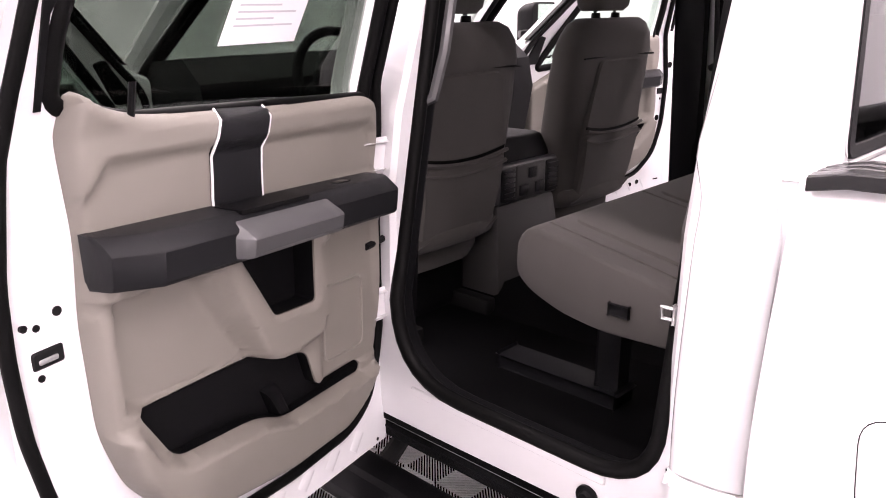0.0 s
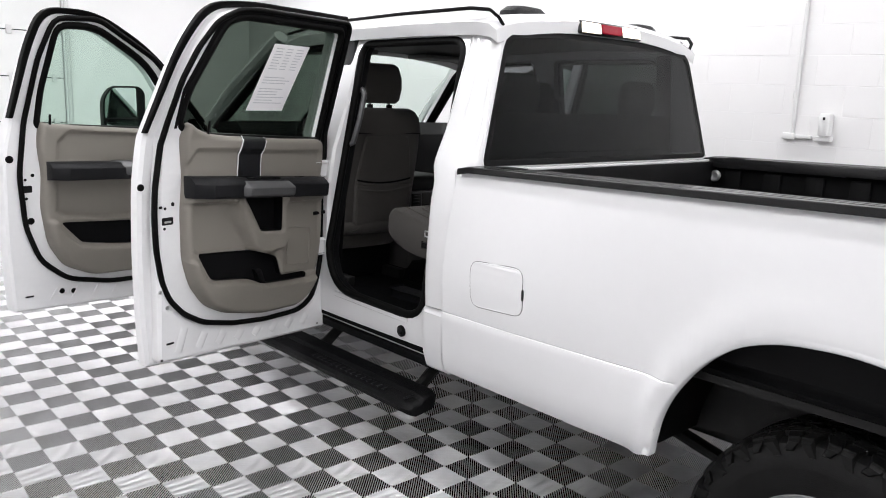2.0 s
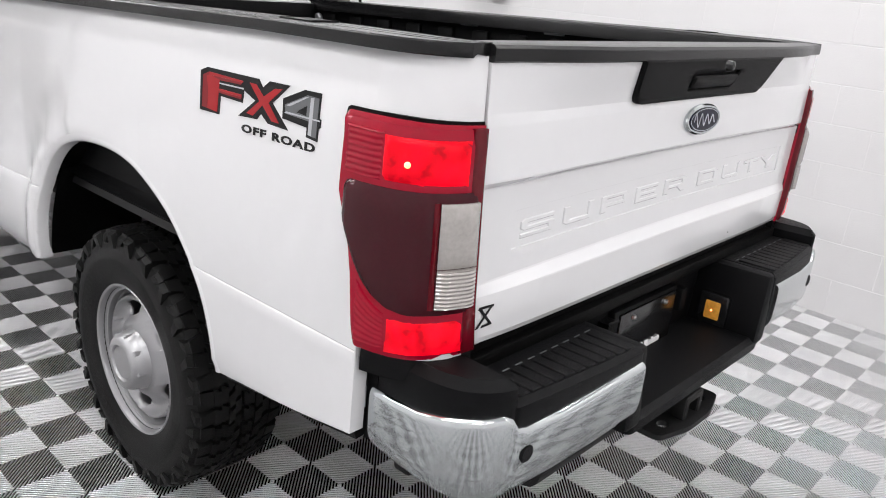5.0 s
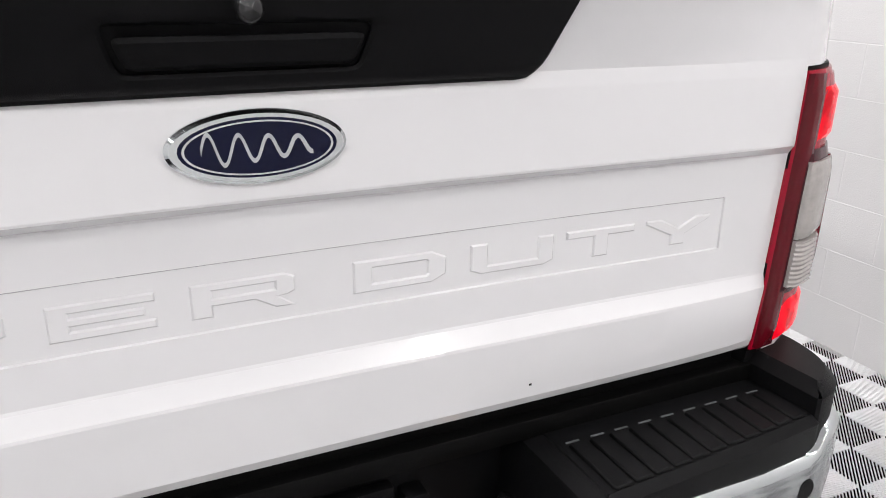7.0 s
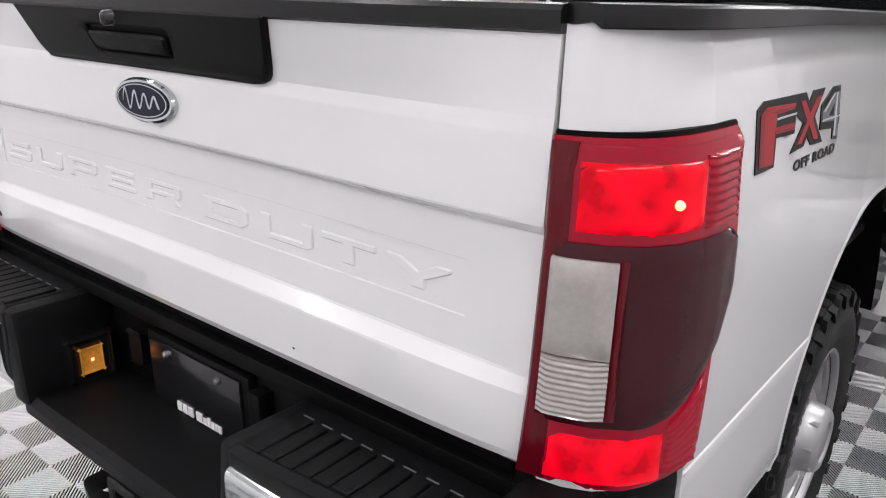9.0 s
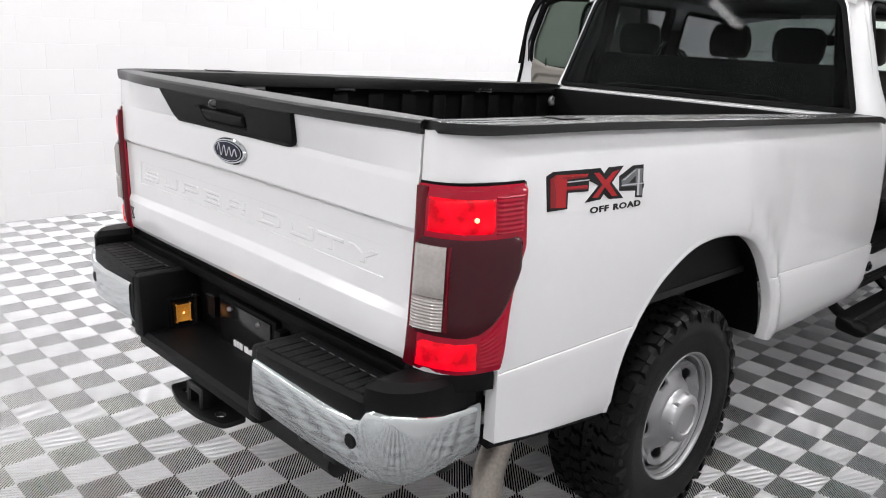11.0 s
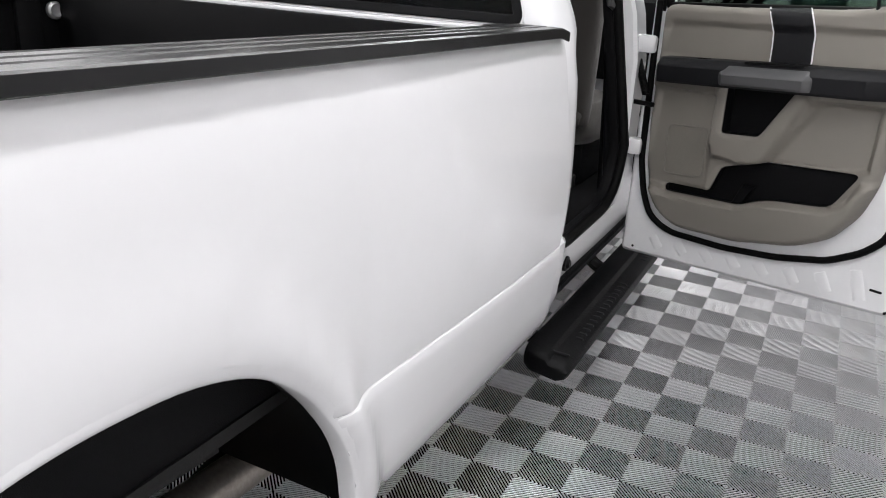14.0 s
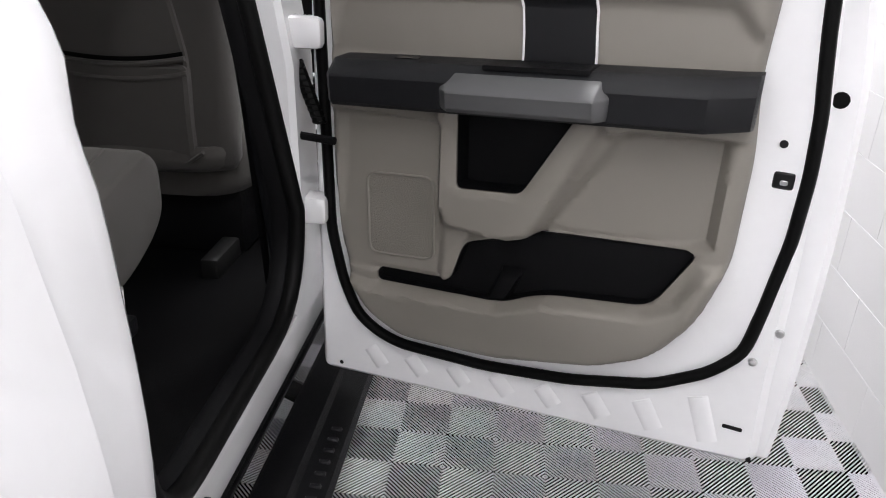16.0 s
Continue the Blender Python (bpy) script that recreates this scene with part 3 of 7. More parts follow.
def gate_y(x, z):
    """The outer face of the tailgate: flat and grooved, with a pressed-in field and a lip at its top that dies away towards the ends."""
    fade = max(0.0, 1 - (abs(x) / 0.80) ** 7)
    lip = 0.036 * max(0.0, (z - 1.35) / 0.09) * max(0.0, 1 - (abs(x) / 0.72) ** 4)
    sunk = 0.0026 if abs(x) < FIELD[0] and FIELD[1] < z < FIELD[2] else 0.0
    return 0.002 + (lerp(z, GATE) + 0.006) * (0.35 + 0.65 * fade) - lip + sunk


def tail_lamp(side):
    """The tail lamp wraps the corner: a lit red lens, a smoked one, a clear one and a lower lit one in a red housing."""
    front_low = lambda t: lerp(t, [(0, 0.890), (0.10, 0.887), (0.745, 0.889), (0.758, 0.894), (0.772, 0.925), (0.782, 0.965), (0.800, 1.015), (0.830, 1.062), (0.865, 1.100), (0.905, 1.133), (0.945, 1.165), (0.958, 1.180), (0.966, 1.200), (1.0, 1.30)])
    high = lambda t: lerp(t, [(0.0, 1.330), (0.5, 1.334), (0.93, 1.334), (0.955, 1.330), (0.966, 1.320)])
    # a slightly larger black backing paints the shadow line round the lamp
    body("lamp_gap", lamp_patch(steps(0.0, 0.74, 20) + steps(0.75, 0.80, 10) + steps(0.81, 0.982, 14), lambda t: front_low(max(0, t - 0.016)) - 0.004, lambda t: high(max(0, t - 0.016)) + 0.006, 0.0045, 0.02, side, 6), RUBBER, "black backing that paints in the shadow gap round the tail lamp")
    shell = body("tail_lamp", lamp_patch(steps(0.0, 0.74, 24) + steps(0.75, 0.80, 14) + steps(0.81, 0.966, 16), front_low, high, 0.009, 0.03, side, 16), RED, "wrap-around tail lamp with lit red and smoked lenses", angle=60)
    body("red_rim", lamp_patch(steps(0.03, 0.725, 20) + steps(0.73, 0.785, 12) + steps(0.795, 0.940, 14), lambda t: max(0.897, front_low(t + 0.022) + 0.010), lambda t: min(1.324, high(t + 0.022) - 0.006), 0.014, 0.012, side, 16), RED, parent=shell, angle=60)
    body("inner_strip", lamp_patch(steps(0.004, 0.105, 5), lambda t: 0.895, lambda t: 1.326, 0.0185, 0.012, side, 12), RED_DARK, "unlit dark red inner strip of the lamp", parent=shell, angle=60)
    body("upper_lens", lamp_patch(steps(0.12, 0.60, 16), lambda t: 1.226, lambda t: 1.306, 0.019, 0.01, side, 8), RED_LIT, "brightly lit red upper lens", parent=shell, angle=60)
    body("side_lens", lamp_patch(steps(0.605, 0.905, 10), lambda t: 1.226, lambda t: 1.311, 0.019, 0.01, side, 40, 8), RED, "ribbed red side lens", parent=shell, angle=60)
    cut = lambda t: lerp(t, [(0, 0.985), (0.40, 0.984), (0.50, 0.992), (0.60, 1.010), (0.68, 1.034), (0.76, 1.068), (0.83, 1.110), (0.872, 1.145)])
    top = lambda t: lerp(t, [(0.84, 1.215), (0.865, 1.210), (0.880, 1.198), (0.886, 1.180)])
    body("lens_gap", lamp_patch(steps(0.03, 0.896, 30), lambda t: cut(t) - 0.006, lambda t: top(t - 0.008) + 0.005, 0.0165, 0.012, side, 10), RUBBER, "dark edge of the smoked lens", parent=shell, angle=60)
    body("smoked_lens", lamp_patch(steps(0.04, 0.886, 30), cut, top, 0.023, 0.014, side, 10), SMOKED, "nearly black smoked lens", parent=shell, angle=60)
    body("red_stripe", lamp_patch(steps(0.252, 0.285, 2), lambda t: 0.998, lambda t: 1.200, 0.0300, 0.012, side, 6), RED_DARK, parent=shell, angle=60)
    body("reverse_lens", lamp_patch(steps(0.055, 0.248, 6), lambda t: 1.078, lambda t: 1.198, 0.0320, 0.016, side, 8), CLEAR, "clear reversing lens", parent=shell, angle=60)
    body("reverse_lens_foot", lamp_patch(steps(0.055, 0.248, 6), lambda t: 1.000, lambda t: 1.076, 0.0320, 0.016, side, 60, 10), CLEAR, "ribbed lower part of the reversing lens", parent=shell, angle=60)
    body("lower_lens", lamp_patch(steps(0.10, 0.50, 12), lambda t: 0.902, lambda t: min(0.972, cut(t) - 0.014), 0.019, 0.01, side, 6), RED_LIT, "brightly lit red lower lens", parent=shell, angle=60)
    body("lower_side_lens", lamp_patch(steps(0.505, 0.735, 8), lambda t: 0.908, lambda t: cut(t) - 0.016, 0.0175, 0.01, side, 40, 8), RED, "ribbed red side lens", parent=shell, angle=60)
    p, nrm = corner_at(0.44)
    bm = bmesh.new()
    bmesh.ops.create_uvsphere(bm, u_segments=10, v_segments=6, radius=0.006)
    for v in bm.verts:
        v.co += Vector((side * (p.x + nrm.x * 0.026), p.y + nrm.y * 0.026, 1.262))
    body("bulb", bm, BULB, "glowing bulb", parent=shell)
    # black filler under the lamp
    body("lamp_filler", lamp_patch(steps(0.0, 0.70, 14), lambda t: 0.84, lambda t: 0.892, 0.004, 0.03, side, 2), BLACK_PLASTIC, "black filler under the lamp", parent=shell)


# outlines of the raised shapes in the tailgate's field, on a cell 1 wide and 1 high
SHAPES = {"s": [[(0, 0), (.9, 0), (1, .12), (1, .5), (.9, .62), (.2, .62), (.2, .74), (.95, .74), (.95, 1), (.1, 1), (0, .88), (0, .5), (.1, .38), (.8, .38), (.8, .26), (0, .26)]],
          "u": [[(.12, 0), (.88, 0), (1, .14), (1, 1), (.8, 1), (.8, .27), (.2, .27), (.2, 1), (0, 1), (0, .14)]],
          "p": [[(0, 0), (.2, 0), (.2, .3), (.9, .3), (1, .42), (1, .88), (.9, 1), (0, 1)], [(.2, .55), (.8, .55), (.8, .76), (.2, .76)]],
          "e": [[(0, 0), (1, 0), (1, .26), (.2, .26), (.2, .38), (.9, .38), (.9, .62), (.2, .62), (.2, .74), (1, .74), (1, 1), (0, 1)]],
          "r": [[(0, 0), (.2, 0), (.2, .32), (.6, .32), (.8, 0), (1, 0), (.84, .32), (.92, .34), (1, .44), (1, .88), (.9, 1), (0, 1)], [(.2, .56), (.8, .56), (.8, .76), (.2, .76)]],
          "d": [[(0, 0), (.84, 0), (1, .22), (1, .78), (.84, 1), (0, 1)], [(.2, .26), (.78, .26), (.8, .32), (.8, .68), (.78, .74), (.2, .74)]],
          "t": [[(.39, 0), (.61, 0), (.61, .72), (1, .72), (1, 1), (0, 1), (0, .72), (.39, .72)]],
          "y": [[(.39, 0), (.61, 0), (.61, .36), (1, .86), (1, 1), (.78, 1), (.5, .62), (.22, 1), (0, 1), (0, .86), (.39, .36)]]}


def tailgate():
    xs = sorted(set([round(v, 4) for v in steps(-0.797, 0.797, 56)] + [-0.792, 0.792] + [k * (FIELD[0] + d) for k in (-1, 1) for d in (-0.0002, 0.0014)]))
    zs = sorted(set([z for z, _ in GATE] + [0.895, 0.905, 0.95, 1.05, 1.075, 1.11, 1.15, 1.19, 1.25, 1.28, 1.31, 1.38, 1.41, 1.43] + [FIELD[1] - 0.0014, FIELD[1] + 0.0002, FIELD[2] - 0.0002, FIELD[2] + 0.0014]))
    bm = bmesh.new()

    def skin(x, z):
        far = abs(x) - 0.70
        px = math.copysign(0.70 + far / 0.097 * (gate_half(z) - 0.70), x) if far > 0 else x
        return (px, gate_y(x, z), gate_z(x, z))
    rows = [[bm.verts.new(skin(x, z)) for z in zs] for x in xs]
    for a, b in zip(rows, rows[1:]):
        for i in range(len(zs) - 1):
            bm.faces.new((a[i], a[i + 1], b[i + 1], b[i]))
    edge = [e for e in bm.edges if e.is_boundary]
    made = bmesh.ops.extrude_edge_only(bm, edges=edge)["geom"]
    for v in (g for g in made if isinstance(g, bmesh.types.BMVert)):
        v.co.y = 0.055
    gate = body("tailgate", bm, WHITE, "glossy white tailgate with a pressed field and a black handle panel", angle=11)
    body("inner_panel", box((-0.755, 0.05, 0.885), (0.755, 0.062, 1.438), 0.004), LINER, parent=gate)
    # black cap along the top
    sec = [(0.0, 1.436), (-0.005, 1.439), (-0.005, 1.460), (0.0, 1.466), (0.012, 1.468), (0.05, 1.468), (0.064, 1.46), (0.064, 1.425), (0.056, 1.425), (0.05, 1.44)]
    rings = [[(x, (gate_y(x, 1.44) - 0.003 if y < 0.03 else 0) + y, z) for y, z in sec] for x in steps(-0.80, 0.80, 40)]
    body("top_cap", loft(rings), CAP, "black plastic cap along the tailgate's top", parent=gate, angle=25)
    # handle panel
    loop = fillet([(-0.335, 1.343), (0.335, 1.343), (0.372, 1.44), (-0.372, 1.44)], [0.03, 0.03, 0.004, 0.004])
    hole = fillet([(-0.115, 1.365), (0.115, 1.365), (0.128, 1.41), (-0.128, 1.41)], 0.01, 3)
    onto = lambda lift: (lambda c: rake((c[0], gate_y(c[0], c[1]) - c[2] - lift, gate_z(c[0], c[1]))))
    cuts = [(0, x) for x in steps(-0.33, 0.33, 12)] + [(1, z) for z in (1.355, 1.375, 1.40, 1.42)]
    panel = part("handle_panel", plate([loop, hole], 0.0, 0.012, 0.004, cuts=cuts), BLACK_PLASTIC, gate, "black plastic panel with the tailgate handle", to=onto(0))
    part("handle_recess", plate([fillet([(-0.13, 1.362), (0.13, 1.362), (0.13, 1.413), (-0.13, 1.413)], 0.01, 3)], 0.0005, 0.002, cuts=cuts), BLACK_PLASTIC, panel, to=onto(0))
    part("handle", plate([fillet([(-0.108, 1.369), (0.108, 1.369), (0.12, 1.40), (-0.12, 1.40)], 0.01, 3)], 0.002, 0.017, 0.005, cuts=cuts), BLACK_PLASTIC, panel, "black pull handle", to=onto(0))
    part("camera_lens", turned([(0.0, -0.068), (0.008, -0.066), (0.012, -0.062), (0.014, -0.05)], (0.0, -0.018, 1.424), 16, axis="y"), BLACK_GLOSS, panel, "small round rear camera", to=rake)
    # oval badge, its lettering left out
    oval = lambda a, b: [Vector((0.008 + a * math.cos(t), 1.290 + b * math.sin(t))) for t in (2 * math.pi * k / 40 for k in range(40))]
    badge = part("oval_badge", plate([oval(0.092, 0.038)], 0.0, 0.010, 0.004), CHROME, gate, "dark blue oval badge with a chrome rim", to=onto(0))
    part("field", plate([oval(0.080, 0.030)], 0.004, 0.0115), BADGE_BLUE, badge, to=onto(0))
    part("ring", plate([oval(0.076, 0.0275), oval(0.0735, 0.0258)], 0.004, 0.0122), CHROME, badge, to=onto(0))
    pts = [(-0.050 + 0.112 * k / 72, 1.290 + (0.017 - 0.009 * k / 72) * math.sin(k / 72 * 7.5 * math.pi), 0.0022 + 0.0022 * math.cos(k / 72 * 7.5 * math.pi) ** 2) for k in range(73)]
    bm = plate([[(x, z + h) for x, z, h in pts] + [(x, z - h) for x, z, h in pts[::-1]]], 0.004, 0.0125)
    part("wave", bm, DECAL_SILVER, badge, "plain silver wave on the badge", to=onto(0))
    # block shapes that stand up from the pressed field
    for kind, x, w in zip("superduty", (-0.653, -0.508, -0.363, -0.212, -0.072, 0.112, 0.266, 0.408, 0.539), (0.115, 0.115, 0.115, 0.105, 0.115, 0.120, 0.122, 0.111, 0.115)):
        loops = [[(x + a * w, 1.0985 + b * 0.0405) for a, b in loop] for loop in SHAPES[kind]]
        part("raised_shape", plate(loops, -0.002, 0.0027, 0.0021), WHITE, gate, to=onto(0), angle=20)
    # small dealer mark: two black bars crossed
    bm = bmesh.new()
    for pts in ([(-0.772, 0.936), (-0.766, 0.936), (-0.728, 0.984), (-0.734, 0.984)], [(-0.757, 0.936), (-0.728, 0.938), (-0.730, 0.943), (-0.754, 0.941)],
                [(-0.770, 0.980), (-0.728, 0.979), (-0.728, 0.984), (-0.766, 0.985)], [(-0.768, 0.980), (-0.760, 0.980), (-0.728, 0.940), (-0.733, 0.938)]):
        plate([pts], 0.0, 0.0015, bm=bm)
    part("small_mark", bm, DECAL_BLACK, gate, "small black emblem", to=onto(0))
    part("scuff", plate([[(0.35, 0.93), (0.354, 0.93), (0.354, 0.933), (0.35, 0.933)]], 0, 0.0008), DECAL_BLACK, gate, to=onto(0))


def side_decal(side):
    """The off-road decal: red and grey shapes with dark rims, flat on the bed side."""
    deep = lambda lift: (lambda c: rake((side * (side_x(c[0], c[1]) + 0.0012 + c[2] + lift), c[0], c[1])))
    # along the lettering 0..1 and up 0..1
    y0, y1, z0, z1 = (0.715, 0.295, 1.257, 1.348) if side < 0 else (0.29, 0.712, 1.257, 1.348)
    at = lambda a, b: (y0 + (y1 - y0) * a, z0 + (z1 - z0) * b - (0.01 * 0))
    shape = lambda pts, low, high: plate([[at(a, b) for a, b in pts]], low, high)
    fx = ((.0, .94), (.012, 0), (.197, .0), (.20, .44), (.40, .41), (.405, .70), (.507, .53), (.37, .10), (.53, .13), (.56, .28), (.62, .10), (.78, .07), (.645, .57), (.77, 1.02), (.61, 1.02), (.56, .85), (.52, 1.02), (.063, 1.04))
    thing_ = part("trail_decal", shape(fx, -0.001, 0.0006), DECAL_BLACK, truck, "red and grey vinyl decal on the bed side", to=deep(0))
    four_rim = ((.727, .73), (.88, 1.0), (1.0, 1.0), (1.0, .49), (1.014, .47), (1.014, .30), (1.0, .28), (1.0, 0), (.918, .04), (.918, .24), (.732, .30))
    part("black_shape", shape(four_rim, -0.001, 0.0006), DECAL_BLACK, thing_, to=deep(0))
    f = ((.03, .85), (.035, .09), (.18, .05), (.183, .51), (.39, .48), (.39, .59), (.186, .605), (.186, .80), (.378, .81), (.397, .90), (.087, .946))
    part("red_shape", shape(f, 0, 0.0010), DECAL_RED, thing_, to=deep(0))
    x = ((.45, .90), (.507, .895), (.575, .665), (.654, .88), (.717, .91), (.617, .557), (.71, .17), (.65, .175), (.57, .47), (.496, .19), (.44, .21), (.543, .545))
    part("red_shape", shape(x, 0, 0.0011), DECAL_RED, thing_, to=deep(0))
    four = plate([[at(a, b) for a, b in ((.745, .607), (.905, .905), (.99, .89), (.99, .07), (.93, .095), (.93, .38), (.756, .42))], [at(a, b) for a, b in ((.835, .506), (.91, .475), (.91, .70))]], 0, 0.0010)
    part("grey_shape", four, DECAL_GREY, thing_, to=deep(0))
    for pts in (((.19, .715), (.405, .715), (.405, .745), (.19, .745)), ((.748, .435), (1.01, .425), (1.01, .455), (.76, .47)), ((.932, .10), (.956, .09), (.956, .88), (.932, .87)), ((.755, .60), (.90, .87), (.915, .87), (.785, .60))):
        part("silver_line", shape(pts, 0, 0.0014), DECAL_SILVER, thing_, to=deep(0))
    for pts in (((.03, .85), (.035, .09), (.085, .08), (.087, .946)), ((.186, .81), (.378, .81), (.388, .855), (.10, .875)), ((.183, .51), (.39, .48), (.39, .53), (.183, .555))):
        part("dark_red_shape", shape(pts, 0, 0.0013), DECAL_DEEP, thing_, to=deep(0))
    words = bpy.data.curves.new("words", "FONT")
    words.body, words.size, words.extrude = "OFF ROAD", 0.032, 0.0004
    words.space_character, words.offset = 1.16, 0.0013
    ob = bpy.data.objects.new("words", words)
    me = bpy.data.meshes.new_from_object(ob)
    xs = [v.co.x for v in me.vertices]
    wide_text = max(xs) - min(xs)
    bm = bmesh.new()
    bm.from_mesh(me)
    for v in bm.verts:
        a, b = (v.co.x - min(xs)) / wide_text, v.co.y
        y = (0.545 - 0.245 * a) if side < 0 else (0.47 + 0.235 * a)
        v.co = (y, 1.236 + b * 0.68, v.co.z)
    bpy.data.objects.remove(ob)
    for one in islands(bm):
        part("letter", one, DECAL_BLACK, thing_, "black letter", to=deep(0))


def fuel_door():
    skin = lambda c: rake((-(side_x(c[0], c[1]) + c[2]), c[0], c[1]))
    loop = fillet([(2.248, 0.945), (2.505, 0.935), (2.522, 1.108), (2.262, 1.118)], 0.045, 6)
    gap = part("fuel_door_gap", plate([inset(loop, -0.0018)], -0.004, 0.0006, cuts=[(1, z) for z in steps(0.94, 1.10, 6)]), DECAL_BLACK, truck, "fuel filler door flush with the bed side", to=skin)
    part("fuel_door", plate([loop], -0.003, 0.0022, 0.0015, cuts=[(1, z) for z in steps(0.94, 1.10, 6)]), WHITE, gap, to=skin)
    part("finger_notch", plate([fillet([(2.247, 1.005), (2.256, 1.005), (2.258, 1.045), (2.249, 1.045)], 0.004, 2)], 0, 0.003), DECAL_BLACK, gap, to=skin)


for s in (-1, 1):
    bed_side(s)
    tail_lamp(s)
    side_decal(s)
bed_box()
tailgate()
fuel_door()


def bumper():
    path = [(0.897, 0.130), (0.901, 0.06), (0.900, 0.0), (0.894, -0.045), (0.879, -0.084), (0.852, -0.116), (0.818, -0.135), (0.800, -0.141), (0.786, -0.144), (0.762, -0.148), (0.66, -0.160), (0.54, -0.170), (0.385, -0.179)]
    beam = body("bumper_beam", box((-0.86, 0.05, 0.60), (0.86, 0.10, 0.80), 0.01), FRAME_BLACK, "chrome and black plastic step bumper")
    for s in (-1, 1):
        rings = []
        for i, (x, y) in enumerate(path):
            a, b = path[max(i - 1, 0)], path[min(i + 1, len(path) - 1)]
            t = Vector((b[0] - a[0], b[1] - a[1])).normalized()
            nx, ny = -t.y, t.x
            if nx * x < 0 and abs(nx) > abs(ny):
                nx, ny = -nx, -ny
            if ny > 0 and abs(ny) >= abs(nx):
                nx, ny = -nx, -ny
            top = lerp(i, [(0, 0.794), (2, 0.800), (4, 0.813), (6, 0.818), (7, 0.812), (8, 0.790), (9, 0.779), (10, 0.784), (12, 0.806)])
            low = lerp(i, [(0, 0.660), (2, 0.650), (4, 0.636), (6, 0.634), (9, 0.640), (10, 0.646), (11, 0.655), (12, 0.668)])
            out = [(-0.006, top + 0.001, -0.02), (0.005, top - 0.003, 0.0), (0.0085, top - 0.009, 0.0), (0.010, top - 0.017, 0.008), (0.0105, (top + low) / 2 + 0.02, 0.012), (0.0095, (top + low) / 2 - 0.03, 0.010), (0.006, low + 0.02, -0.002), (-0.004, low, -0.02), (-0.035, low + 0.01, -0.03), (-0.03, top - 0.01, -0.03)]
            rings.append([(s * (x + nx * o), y + ny * o, z) for o, z, _ in out])
        body("chrome_face", loft(rings), CHROME, "mirror-bright chrome bumper face", parent=beam, angle=50)
        body("sensor", turned([(0.0, -0.004), (0.017, -0.004), (0.020, -0.001), (0.020, 0.02)], (s * 0.760, -0.1565, 0.725), 20, axis="y"), BLACK_PLASTIC, "round black parking sensor", parent=beam)
        # step pad: black top with grooves, and the raised end that wraps the corner
        outline = [(0.375, -0.176), (0.54, -0.166), (0.66, -0.156), (0.79, -0.143), (0.80, 0.02), (0.375, 0.02)]
        pad = body("step_pad", plate([fillet([(s * x, y) for x, y in outline], 0.012, 3)], 0.74, 0.838, 0.012), BLACK_PLASTIC, "black ribbed plastic step pad", parent=beam)
        bm = bmesh.new()
        for k in range(11):
            x = 0.415 + k * 0.034
            y_out = lerp(x, [(0.375, -0.164), (0.79, -0.130)])
            box((s * x - 0.0155, y_out, 0.836), (s * x + 0.0155, -0.052, 0.8425), 0.0025, 1, bm)
        for one in islands(bm):
            body("pad_rib", one, BLACK_PLASTIC, parent=pad)
        bm = bmesh.new()
        for k in range(9):
            x = 0.40 + k * 0.042
            box((s * x, -0.0465, 0.8365), (s * (x + 0.022), -0.0435, 0.8392), 0.0, 1, bm)
        for one in islands(bm):
            body("pad_slot", one, DECAL_GREY, parent=pad)
        horn = [(0.780, -0.142), (0.818, -0.132), (0.850, -0.112), (0.875, -0.081), (0.889, -0.043), (0.896, 0.0), (0.896, 0.128), (0.84, 0.128), (0.775, 0.03)]
        body("end_pad", plate([fillet([(s * x, y) for x, y in horn], 0.015, 3)], 0.775, 0.884, 0.018), BLACK_PLASTIC, "black raised bumper end", parent=beam)
        # the inner cheek beside the number plate, with its amber lamp
        cheek = prism((s * 0.325, -0.176, s * 0.40, 0.05, 0.62), (s * 0.350, -0.172, s * 0.40, 0.05, 0.836), bevel=0.014)
        body("cheek", cheek, BLACK_PLASTIC, parent=beam)
        body("lamp_bezel", box((s * 0.320, -0.082, 0.638), (s * 0.345, 0.010, 0.746), 0.010), BLACK_GLOSS, parent=beam)
        body("end_filler", box((s * 0.855, 0.12, 0.665), (s * 0.892, 0.152, 0.884), 0.004), BLACK_PLASTIC, "black filler between bumper and bed", parent=beam)
        body("step_lamp", box((s * 0.3165, -0.060, 0.664), (s * 0.3335, -0.012, 0.722), 0.005), AMBER, "lit amber lamp in the bumper", parent=beam)
        # the glint on the amber lens is an added glowing block
        body("lamp_glint", box((s * 0.3155, -0.038, 0.690), (s * 0.318, -0.032, 0.696), 0.001), BULB, "small glowing block that stands in for the amber lamp's glint", parent=beam)
    body("lower_step", plate([fillet([(-0.37, -0.172), (0.37, -0.172), (0.37, 0.06), (-0.37, 0.06)], 0.02, 3)], 0.605, 0.645, 0.014), BLACK_PLASTIC, "black lower step", parent=beam)
    body("recess_back", box((-0.36, 0.04, 0.60), (0.36, 0.06, 0.852), 0.004), BLACK_PLASTIC, parent=beam)
    body("gate_gap", box((-0.80, -0.01, 0.835), (0.80, 0.05, 0.866), 0.003), RUBBER, parent=beam)
    body("gap_filler", box((-0.755, 0.012, 0.860), (0.755, 0.05, 0.893), 0.003), RUBBER, parent=beam)
    plate_ = body("plate_holder", box((-0.17, 0.018, 0.628), (0.17, 0.045, 0.795), 0.008), BLACK_PLASTIC, "black number plate holder", parent=beam)
    body("dealer_plate", box((-0.152, 0.010, 0.640), (0.152, 0.020, 0.785), 0.005), BLACK_GLOSS, "black dealer plate with a white bar", parent=beam)
    bm = bmesh.new()
